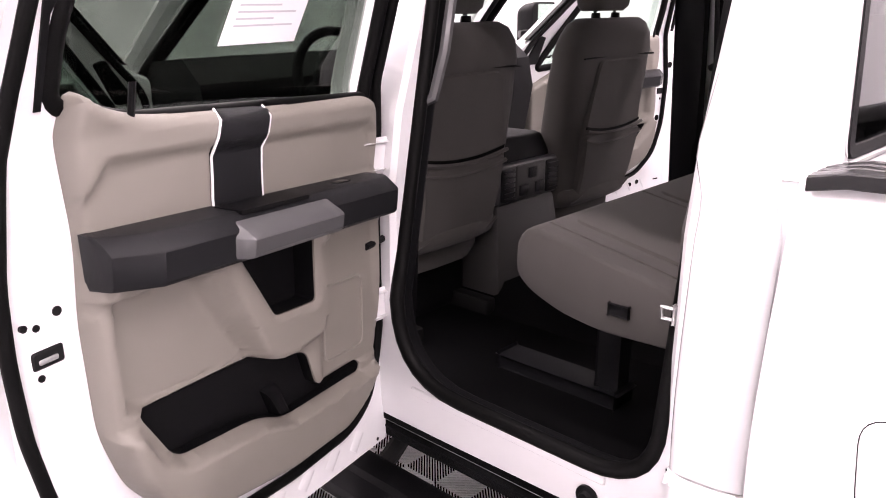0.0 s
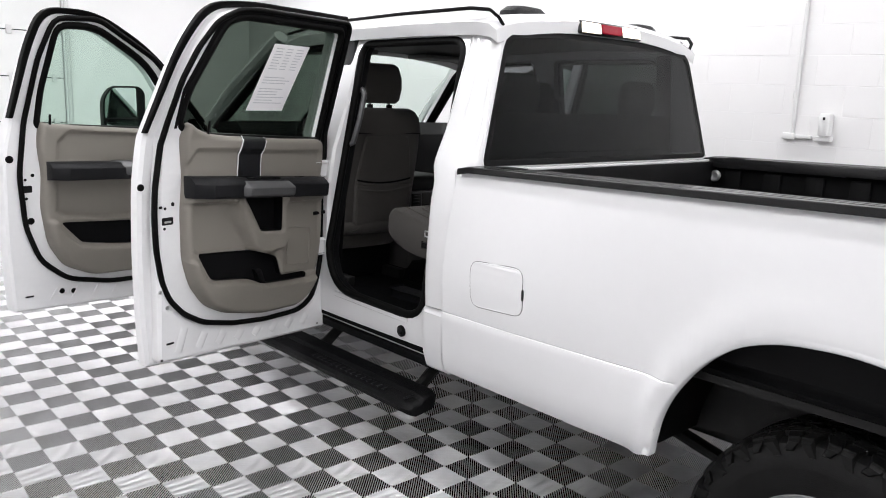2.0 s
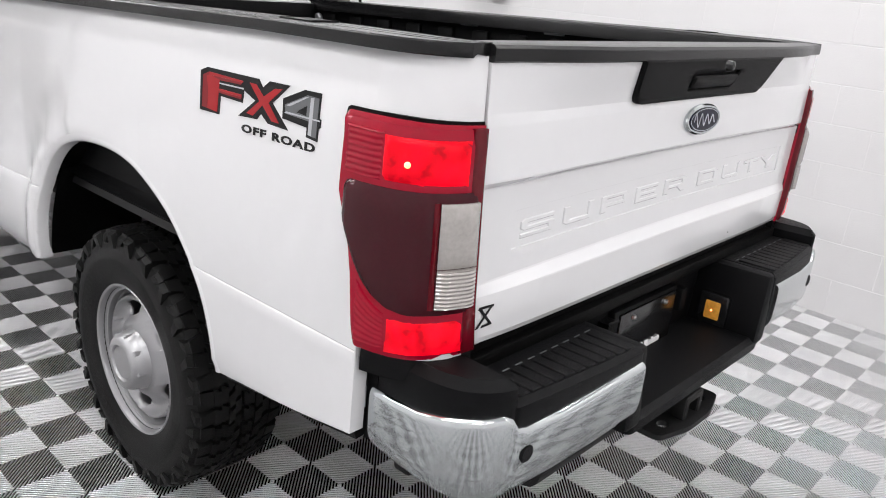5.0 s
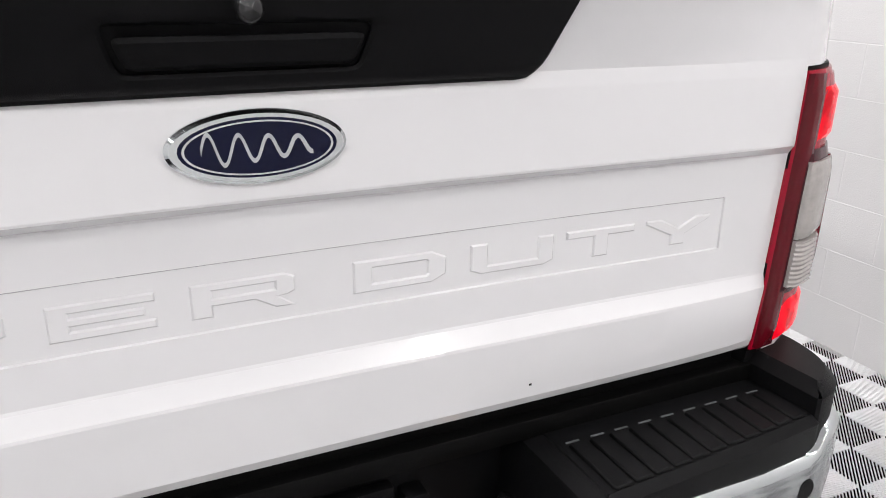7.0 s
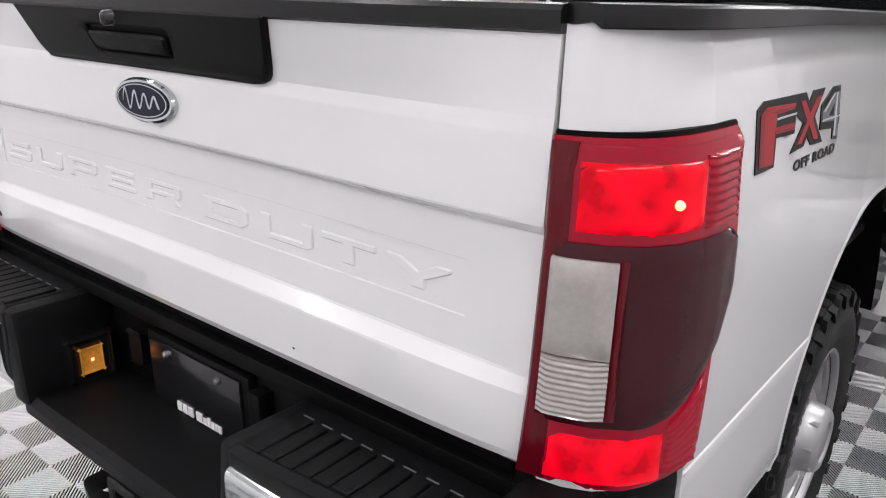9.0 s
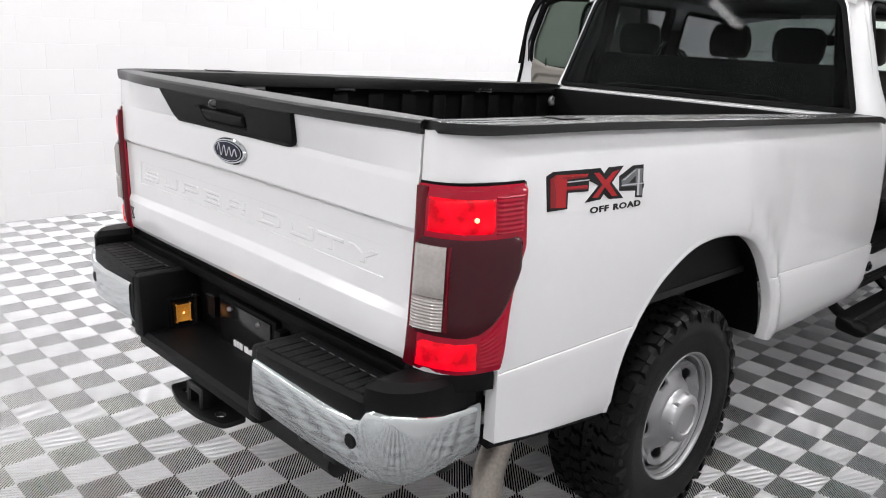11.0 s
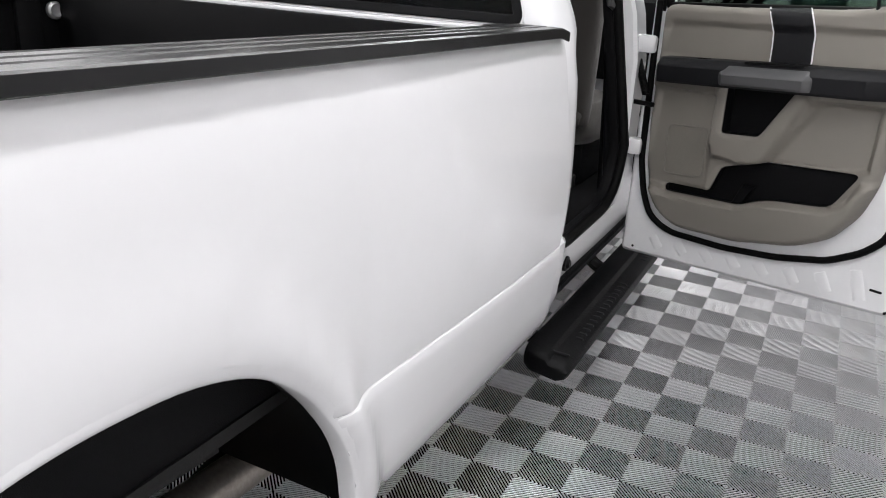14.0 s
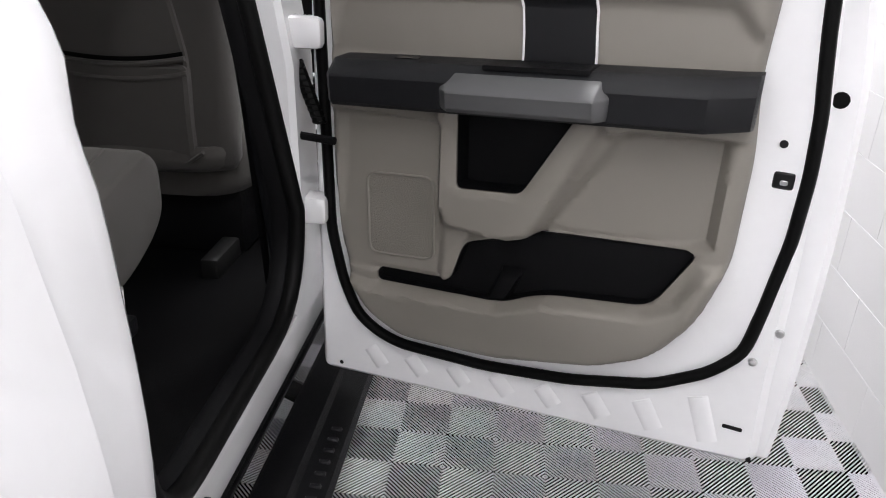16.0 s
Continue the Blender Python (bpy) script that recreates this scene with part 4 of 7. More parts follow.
    for k, (a, b) in enumerate(((-0.062, -0.046), (-0.042, -0.027), (-0.023, -0.008), (0.004, 0.024), (0.028, 0.039), (0.042, 0.050), (0.053, 0.064), (0.067, 0.074), (0.077, 0.086))):
        box((a, 0.0075, 0.6475), (b, 0.0105, 0.6475 + (0.020 if k < 4 or k == 5 else 0.015)), 0.0, 1, bm)
    for one in islands(bm):
        body("white_bar", one, PAPER, parent=plate_)
    for x in (-0.087, 0.087):
        body("screw", turned([(0.0, -0.008), (0.006, -0.007), (0.008, 0.0)], (x, 0.010, 0.765), 10, axis="y"), SCREW, parent=plate_)
    for s in (-1, 1):
        body("plate_lamp", box((s * 0.18, 0.005, 0.71), (s * 0.215, 0.045, 0.78), 0.006), BLACK_PLASTIC, parent=beam)
    # hitch and its brackets
    hitch = body("hitch_tube", plate([fillet([(-0.04, 0.475), (0.04, 0.475), (0.04, 0.555), (-0.04, 0.555)], 0.008, 2), fillet([(-0.027, 0.488), (0.027, 0.488), (0.027, 0.542), (-0.027, 0.542)], 0.004, 2)], -0.45, 0.162), FRAME_BLACK, "black square hitch receiver")
    for v in hitch.data.vertices:
        x, y, z = v.co
        z += RAKE * y
        v.co = rake((x, -z, y + 0.016))
    body("hitch_collar", plate([fillet([(-0.05, 0.465), (0.05, 0.465), (0.05, 0.565), (-0.05, 0.565)], 0.01, 2), fillet([(-0.028, 0.487), (0.028, 0.487), (0.028, 0.543), (-0.028, 0.543)], 0.004, 2)], 0.132, 0.165, 0.004), FRAME_BLACK, parent=hitch)
    collar = hitch.children[0]
    for v in collar.data.vertices:
        x, y, z = v.co
        z += RAKE * y
        v.co = rake((x, -z, y + 0.016))
    body("chain_plate", plate([fillet([(-0.17, -0.08), (0.17, -0.08), (0.17, -0.16), (0.06, -0.19), (-0.06, -0.19), (-0.17, -0.16)], 0.02, 3), [(0.105 + 0.02 * math.cos(t), -0.135 + 0.016 * math.sin(t)) for t in steps(0, 5.8, 10)], [(-0.105 + 0.02 * math.cos(t), -0.135 + 0.016 * math.sin(t)) for t in steps(0, 5.8, 10)]], 0.50, 0.515), FRAME_BLACK, parent=hitch)
    body("cross_tube", tube([(-0.55, -0.02, 0.52), (0.55, -0.02, 0.52)], 0.045, 12), FRAME_BLACK, parent=hitch)
    for s in (-1, 1):
        body("bracket", box((s * 0.46, -0.10, 0.575), (s * 0.50, 0.1, 0.68), 0.006), FRAME_BLACK, "black bumper bracket", parent=beam)
        body("bracket", box((s * 0.56, -0.09, 0.565), (s * 0.62, -0.02, 0.66), 0.006), FRAME_BLACK, "black bumper bracket", parent=beam)


def wheel_meshes():
    """A silver steel wheel with a wide all-terrain tyre, its outer face towards +x. Tyre, rim, disc, cap."""
    hw = 0.137
    prof = [(0.225, -hw + 0.02), (0.24, -hw + 0.005), (0.27, -hw - 0.002), (0.32, -hw - 0.006), (0.355, -hw), (0.372, -hw + 0.010), (0.390, -hw + 0.03), (0.391, -0.05), (0.391, 0.0), (0.391, 0.05), (0.390, hw - 0.03), (0.378, hw - 0.010), (0.355, hw), (0.345, hw + 0.004), (0.318, hw + 0.008), (0.312, hw + 0.007), (0.27, hw + 0.003), (0.245, hw - 0.003), (0.228, hw - 0.012), (0.222, hw - 0.025)]
    tyre, tread = turned(prof, n=72), bmesh.new()
    rng = random.Random(5)
    rows = [(-0.108, 0.026, 42), (-0.062, 0.024, 42), (-0.018, 0.018, 48), (0.026, 0.020, 48), (0.068, 0.024, 42), (0.110, 0.026, 42)]
    solid = ((4, 5, 6, 7), (0, 1, 5, 4), (1, 2, 6, 5), (2, 3, 7, 6), (3, 0, 4, 7))

    def lump(base, crown):
        vs = [tread.verts.new((x, r * math.cos(t), r * math.sin(t))) for x, r, t in base + crown]
        for f in solid:
            tread.faces.new([vs[i] for i in f])
    for j, (x, half, count) in enumerate(rows[1:-1]):
        # the inner rows: skewed blocks in pairs, each with a step in its side
        for k in range(count):
            t = 2 * math.pi * (k + 0.5 * (j % 2) + rng.uniform(-0.06, 0.06)) / count
            wt = 2 * math.pi / count * 0.39
            r1 = TYRE_R + rng.uniform(-0.0012, 0.001)
            slip = 0.030 * (1 if j % 2 else -1)
            for x0, x1, hop in ((-half, 0.0, 0.35), (0.0, half, -0.35)):
                ring = lambda r, q: [(x + xx * q, r, t + hop * wt + dt * q + slip * xx / half) for xx, dt in ((x0, -wt), (x1, -wt), (x1, wt), (x0, wt))]
                lump(ring(0.384, 1.0), ring(r1, 0.93))
    for s in (-1, 1):
        for k in range(46):
            # shoulder lugs, long and short by turns, that fold over on to the side wall
            t = 2 * math.pi * (k + 0.25 * s) / 46
            wt = 0.051
            out, foot = (0.1445, 0.350) if k % 2 else (0.139, 0.364)
            tilt = 0.022 * (1 if k % 2 else -1)
            top = [(s * 0.090, 0.4035, t - wt), (s * 0.128, 0.3995, t - wt * 0.8 + tilt), (s * 0.128, 0.3995, t + wt * 0.8 + tilt), (s * 0.090, 0.4035, t + wt)]
            lump([(s * 0.088, 0.380, t - wt * 1.05), (s * 0.130, 0.376, t - wt + tilt), (s * 0.130, 0.376, t + wt + tilt), (s * 0.088, 0.380, t + wt * 1.05)], top)
            face = [(s * out, 0.386, t - wt * 0.72 + tilt), (s * out, 0.386, t + wt * 0.72 + tilt), (s * (out + 0.001), foot, t + wt * 0.5 - tilt), (s * (out + 0.001), foot, t - wt * 0.5 - tilt)]
            root = [(s * 0.120, 0.398, t - wt * 0.82 + tilt), (s * 0.120, 0.398, t + wt * 0.82 + tilt), (s * 0.134, foot - 0.006, t + wt * 0.6 - tilt), (s * 0.134, foot - 0.006, t - wt * 0.6 - tilt)]
            lump(root, face)
    # raised plain bars on the side wall, in place of its lettering
    for t0, n in ((0.35, 5), (1.9, 7), (3.5, 5), (5.0, 7)):
        for k in range(n):
            t = t0 + k * 0.085
            vs = [tread.verts.new((hw + 0.0095 - (r < 0.29) * 0.003, r * math.cos(t + dt), r * math.sin(t + dt))) for r, dt in ((0.275, -0.03), (0.305, -0.03), (0.305, 0.03), (0.275, 0.03))]
            tread.faces.new(vs)
    rim = turned([(0.215, -0.10), (0.222, -0.02), (0.224, 0.06), (0.226, 0.105), (0.233, 0.118), (0.237, 0.127), (0.233, 0.132), (0.227, 0.129), (0.2235, 0.121), (0.2225, 0.110), (0.219, 0.106), (0.2135, 0.105), (0.2115, 0.098), (0.2105, 0.088), (0.207, 0.084), (0.2045, 0.078), (0.204, 0.04), (0.204, -0.08)], n=64)
    outer = [(0.1955 * math.cos(t), 0.1955 * math.sin(t)) for t in (2 * math.pi * k / 60 for k in range(60))]
    holes = []
    for h in range(5):
        c = 2 * math.pi * h / 5 + 0.3
        pts = []
        for k in range(12):
            t = 2 * math.pi * k / 12
            a, r = c + 0.235 * math.copysign(abs(math.cos(t)) ** 0.7, math.cos(t)), 0.153 + 0.0235 * math.copysign(abs(math.sin(t)) ** 0.7, math.sin(t))
            pts.append((r * math.cos(a), r * math.sin(a)))
        holes.append(pts)
    disc = plate([outer, *holes], 0.0, 0.008, 0.003, cuts=[(0, v) for v in steps(-0.18, 0.18, 14)] + [(1, v) for v in steps(-0.18, 0.18, 14)])
    for v in disc.verts:
        a, b, h = v.co
        r = math.hypot(a, b)
        dish = lerp(r, [(0.0, 0.105), (0.105, 0.105), (0.120, 0.098), (0.138, 0.076), (0.160, 0.068), (0.175, 0.080), (0.184, 0.094), (0.189, 0.097), (0.193, 0.092), (0.1955, 0.078)])
        v.co = (dish + h, a, b)
    cap = turned([(0.0, 0.160), (0.050, 0.160), (0.053, 0.157), (0.057, 0.165), (0.072, 0.165), (0.080, 0.160), (0.087, 0.148), (0.091, 0.130), (0.094, 0.114), (0.100, 0.106), (0.104, 0.095)], n=40)
    for k in range(8):
        t = 2 * math.pi * k / 8 + 0.2
        c = Vector((0.143, 0.082 * math.cos(t), 0.082 * math.sin(t)))
        box(c - Vector((0.02, 0.008, 0.008)), c + Vector((0.010, 0.008, 0.008)), 0.003, 1, cap)
    back = turned([(0.0, -0.02), (0.195, -0.02), (0.195, -0.03), (0.0, -0.03)], n=32)
    return [("tyre", finish(tyre, "tyre", TYRE, 30), "black all-terrain tyre"), ("tread", finish(tread, "tread", TYRE, 30), "deep black tread blocks"), ("rim", finish(rim, "rim", STEEL, 30), "silver steel rim"), ("disc", finish(disc, "disc", STEEL, 40), "silver wheel disc with oval holes"),
            ("hub_cap", finish(cap, "hub_cap", SILVER, 35), "silver hub cap"), ("brake_drum", finish(back, "brake_drum", FRAME_BLACK, 35), "")]


def wheels():
    meshes = wheel_meshes()
    for s in (-1, 1):
        for y in (AXLE_Y, AXLE_Y + 4.47):
            hub = new("wheel")
            hub.parent = truck
            hub.empty_display_size = 0.1
            hub.matrix_local = Matrix.LocRotScale((s * 0.775, y, HUB_Z + 0.01), Euler((0.4 * y, 0, 0 if s > 0 else math.pi)), None)
            tagged(hub, "silver steel wheel with an all-terrain tyre")
            for name, me, label in meshes:
                ob = new(name, me)
                ob.parent = hub
                tagged(ob, label, kind="stuff" if name == "tread" else "")


def under():
    """Arch liners, axle, springs, frame rails and the tail pipe."""
    for s in (-1, 1):
        pts = [(AXLE_Y + 0.57 * math.cos(t), 0.52 + 0.60 * math.sin(t)) for t in steps(0.14, 2.5, 24)]
        rings = [[(s * x, y, z) for y, z in pts] for x in (0.90, 0.78, 0.70)]
        rings = [[(s * x, y, z) for y, z in pts] for x in (0.905, 0.78, 0.66, 0.58)]
        body("arch_liner", loft(rings, closed=False, caps=False), RUBBER, "black wheel arch liner", angle=60)
        wall = [(y, z) for y, z in pts] + [(pts[-1][0], 0.66), (pts[0][0] , 0.60)]
        house = part("wheel_house", plate([wall], 0.0, 0.012), FRAME_BLACK, truck, "black inner wall of the wheel arch", to=lambda c, s=s: rake((s * (0.58 + c[2]), c[0], c[1])))
        for k in range(5):
            y = 0.86 + 0.17 * k
            body("stiffener", box((s * 0.588, y, 0.80), (s * 0.612, y + 0.05, 1.06 - 0.05 * abs(k - 2)), 0.008), FRAME_BLACK, parent=house)
        body("frame_rail", box((s * 0.40, 0.02, 0.53), (s * 0.47, 5.9, 0.62), 0.01), FRAME_BLACK, "black chassis rail")
        body("leaf_spring", tube([(s * 0.55, 0.35, 0.56), (s * 0.55, 0.8, 0.48), (s * 0.55, 1.19, 0.46), (s * 0.55, 1.6, 0.48), (s * 0.55, 1.95, 0.56)], 0.035, 8, flat=0.6), FRAME_BLACK, "black leaf spring")
        body("shock", tube([(s * 0.60, 0.98, 0.40), (s * 0.50, 0.86, 0.80)], 0.03, 10), FRAME_BLACK, "black shock absorber")
        # black shield under the bed's tail and the lower edge strip
        skirt = loft([[(s * 0.915, y, lerp(y, LOW) + 0.01), (s * 0.90, y, lerp(y, LOW) - 0.035), (s * 0.86, y, lerp(y, LOW) - 0.03), (s * 0.87, y, lerp(y, LOW) + 0.02)] for y in (0.17, 0.3, 0.4, 0.5, 0.58, 0.66)])
        body("lower_strip", skirt, BLACK_PLASTIC, "black strip under the bed side")
    axle = body("axle", tube([(-0.70, AXLE_Y, HUB_Z + 0.03), (0.70, AXLE_Y, HUB_Z + 0.03)], 0.055, 14), FRAME_BLACK, "black rear axle")
    bm = bmesh.new()
    bmesh.ops.create_uvsphere(bm, u_segments=18, v_segments=10, radius=0.17)
    for v in bm.verts:
        v.co = Vector((v.co.x, v.co.y * 0.9 + AXLE_Y, v.co.z + HUB_Z + 0.04))
    body("differential", bm, FRAME_BLACK, parent=axle)
    body("tail_pipe", tube([(0.60, 1.9, 0.52), (0.62, 0.85, 0.60), (0.66, 0.55, 0.56), (0.72, 0.40, 0.42), (0.735, 0.37, 0.26)], 0.047, 18), PIPE, "stained steel tail pipe that bends down")
    body("pipe_mouth", tube([(0.735, 0.371, 0.268), (0.735, 0.370, 0.255)], 0.042, 18), SUBFLOOR)
    body("floor_pan", box((-0.80, 2.72, 0.57), (0.80, 5.0, 0.61), 0.01), FRAME_BLACK, "black underside of the cab")
    body("tank", box((-0.40, 2.0, 0.42), (-0.1, 3.6, 0.60), 0.05, 3), FRAME_BLACK, "black tank under the body")


bumper()
wheels()
under()

# ---- the cab ----
def cab_x(z):
    """Half width of the cab's side: upright to the belt, then leaning in to the roof."""
    return lerp(z, [(0.56, 0.905), (0.66, 0.935), (0.75, 0.94), (1.0, 0.945), (1.30, 0.94), (1.46, 0.915), (1.97, 0.755), (2.04, 0.725)])


def glass_half(z):
    """Half width of the rear window: it narrows towards the roof."""
    return lerp(z, [(1.40, 0.850), (1.455, 0.834), (1.90, 0.692), (1.97, 0.668), (2.04, 0.645)])


def back_line(z):
    """How far back the cab's rear face stands: upright behind the bed, then leaning forward to the roof."""
    return lerp(z, [(1.39, 2.69), (1.435, 2.640), (1.455, 2.640), (1.97, 2.712), (2.05, 2.735)])


def cab_side(side):
    """The side frame of the cab with its two door openings, the rear one first."""
    to = lambda c: rake((side * (cab_x(c[1]) - 0.03 + c[2]), c[0], c[1]))
    outline = [(2.70, 0.605), (3.72, 0.605), (4.98, 0.625), (5.06, 0.9), (5.08, 1.40), (5.02, 1.50), (4.50, 1.985), (4.26, 2.045), (3.0, 2.055), (2.84, 2.05), (2.79, 2.02), (2.765, 1.9), (2.745, 1.50), (2.70, 1.44)]
    rear = fillet([(2.862, 0.765), (3.615, 0.775), (3.610, 1.965), (2.868, 1.955)], [0.17, 0.22, 0.06, 0.10], 7)
    front = fillet([(3.785, 0.80), (4.90, 0.82), (4.99, 1.49), (4.45, 1.95), (3.765, 1.965)], [0.16, 0.14, 0.08, 0.14, 0.06], 6)
    cuts = [(1, z) for z in (0.70, 0.80, 1.0, 1.2, 1.30, 1.38, 1.46, 1.55, 1.65, 1.75, 1.85, 1.92, 1.97, 2.0, 2.03)]
    bm = plate([fillet(outline, 0.03, 3), rear, front], -0.05, 0.0, 0.012, cuts=cuts)
    frame = part("cab_side", bm, WHITE, truck, "white cab side frame with open doorways", to=to)
    part("corner_foot", plate([fillet([(2.69, 0.575), (2.84, 0.575), (2.84, 0.855), (2.69, 0.855)], [0.03, 0.03, 0.005, 0.005], 3)], -0.03, 0.044, 0.02, cuts=[(1, z) for z in (0.6, 0.66, 0.75, 0.82)]), WHITE, frame, to=to)
    # the rear pillar sweeps up from the foot's seam, out to the bed's width below the belt, and rounds from the doorway to the rear window
    rings = []
    for z in (0.862, 0.90, 0.96, 1.02, 1.08, 1.14, 1.20, 1.26, 1.31, 1.35, 1.38, 1.41, 1.44, 1.47, 1.50, 1.54, 1.58, 1.64, 1.70, 1.80, 1.90, 1.95, 1.985, 2.015, 2.035):
        swell = 0.016 * math.exp(-(((z - 1.02) / 0.30) ** 2))
        xs = cab_x(z) + swell - lerp(z, [(1.30, 0.004), (1.44, 0.006), (1.50, 0.012), (1.58, 0.022), (1.66, 0.0265)])
        up = ease(z, 1.36, 1.46)
        edge = 2.834 + 0.026 * up
        xg, yg = (xs - 0.022) * (1 - up) + glass_half(z) * up, back_line(z)
        pts = []
        for k in range(11):
            t = k / 10
            pts.append((side * ((1 - t) ** 2 * xg + 2 * t * (1 - t) * (xs - 0.004 * up) + t * t * xs), (1 - t) ** 2 * (yg + 0.001) + 2 * t * (1 - t) * (yg + 0.012) + t * t * (edge - 0.020), z))
        rings.append(pts + [(side * (xs - 0.004), edge - 0.010, z), (side * (xs - 0.012), edge - 0.003, z), (side * (xs - 0.034), edge, z), (side * (xg - 0.03), yg + 0.03, z)])
    part("rear_pillar", loft(rings), WHITE, frame, "broad rounded white rear pillar", to=rake, angle=50)
    # white filler plate, added to keep the cab-to-bed gap from going dark
    part("bed_joint", box((side * 0.862, 2.655, 0.64), (side * 0.915, 2.705, 1.425), 0.004), WHITE, frame, to=rake)
    # seals: a fat rubber bead round each doorway
    for hole, label in ((rear, "black rubber seal round the rear doorway"), (front, "black rubber seal round the front doorway")):
        pts = inset(hole, 0.004)
        bm = bmesh.new()
        tube([(p.x, p.y, -0.008) for p in pts], 0.019, 8, bm, closed=True)
        part("seal", bm, RUBBER, frame, label, to=to, angle=60)
        bm = loft([[(p.x, p.y, -0.02) for p in hole], [(p.x, p.y, -0.05) for p in inset(hole, 0.008)], [(p.x, p.y, -0.065) for p in inset(hole, 0.0)]], caps=False)
        part("door_trim", bm, BLACK_PLASTIC, frame, to=to, angle=60)
    # sill scuff strip and the rocker below the sill
    part("sill_plate", plate([fillet([(2.98, 0.735), (3.56, 0.745), (3.56, 0.77), (2.98, 0.76)], 0.008, 2)], -0.012, 0.004, 0.003), WHITE, frame, to=to)
    part("rocker", loft([[(side * x, y, z) for x, z in ((0.895, 0.600), (0.880, 0.560), (0.84, 0.54), (0.80, 0.55), (0.80, 0.62))] for y in (2.86, 3.5, 4.2, 4.98)]), BLACK_PLASTIC, frame, "black rocker strip under the sill", to=rake)
    grom = part("drain_plug", turned([(0.0, 0.016), (0.012, 0.016), (0.015, 0.012), (0.016, 0.008), (0.026, 0.006), (0.027, -0.01)], n=18), BLACK_PLASTIC, frame, "black round plug in the sill")
    for v in grom.data.vertices:
        v.co = rake((side * (0.908 + v.co.x), 3.022 + v.co.y, 0.692 + v.co.z))
    # striker on the doorway's rear edge and hinges on its front
    bm = box((side * 0.898, 2.862, 1.130), (side * 0.906, 2.868, 1.168), 0.002)
    tube([(side * 0.902, 2.866, 1.138), (side * 0.904, 2.890, 1.138), (side * 0.904, 2.892, 1.160), (side * 0.902, 2.866, 1.160)], 0.004, 6, bm)
    part("striker", bm, SCREW, frame, "steel door striker", to=rake)
    for y0 in (3.66, 4.93):
        for z in (0.98, 1.36):
            bm = box((side * 0.885, y0 - 0.012, z - 0.032), (side * 0.962, y0 + 0.05, z + 0.032), 0.012)
            part("hinge", bm, WHITE, frame, "white door hinge", to=rake)
        bm = tube([(side * 0.90, y0 - 0.005, 1.15), (side * 0.99, y0 - 0.035, 1.15)], 0.009, 8)
        box((side * 0.885, y0 - 0.03, 1.137), (side * 0.905, y0 + 0.005, 1.163), 0.004, 1, bm)
        part("check_strap", bm, BLACK_PLASTIC, frame, "black door check strap", to=rake)
        bm = bmesh.new()
        pts = [(side * (0.90 + 0.05 * k / 20), y0 + 0.02 - 0.02 * k / 20, 1.30 - 0.006 * k) for k in range(21)]
        tube(pts, 0.014, 8, bm)
        for p in pts[::2]:
            turned([(0.0135, -0.003), (0.0165, 0.0), (0.0135, 0.003)], p, 8, bm, "z")
        part("cable_boot", bm, RUBBER, frame, "black corrugated cable boot", to=rake)


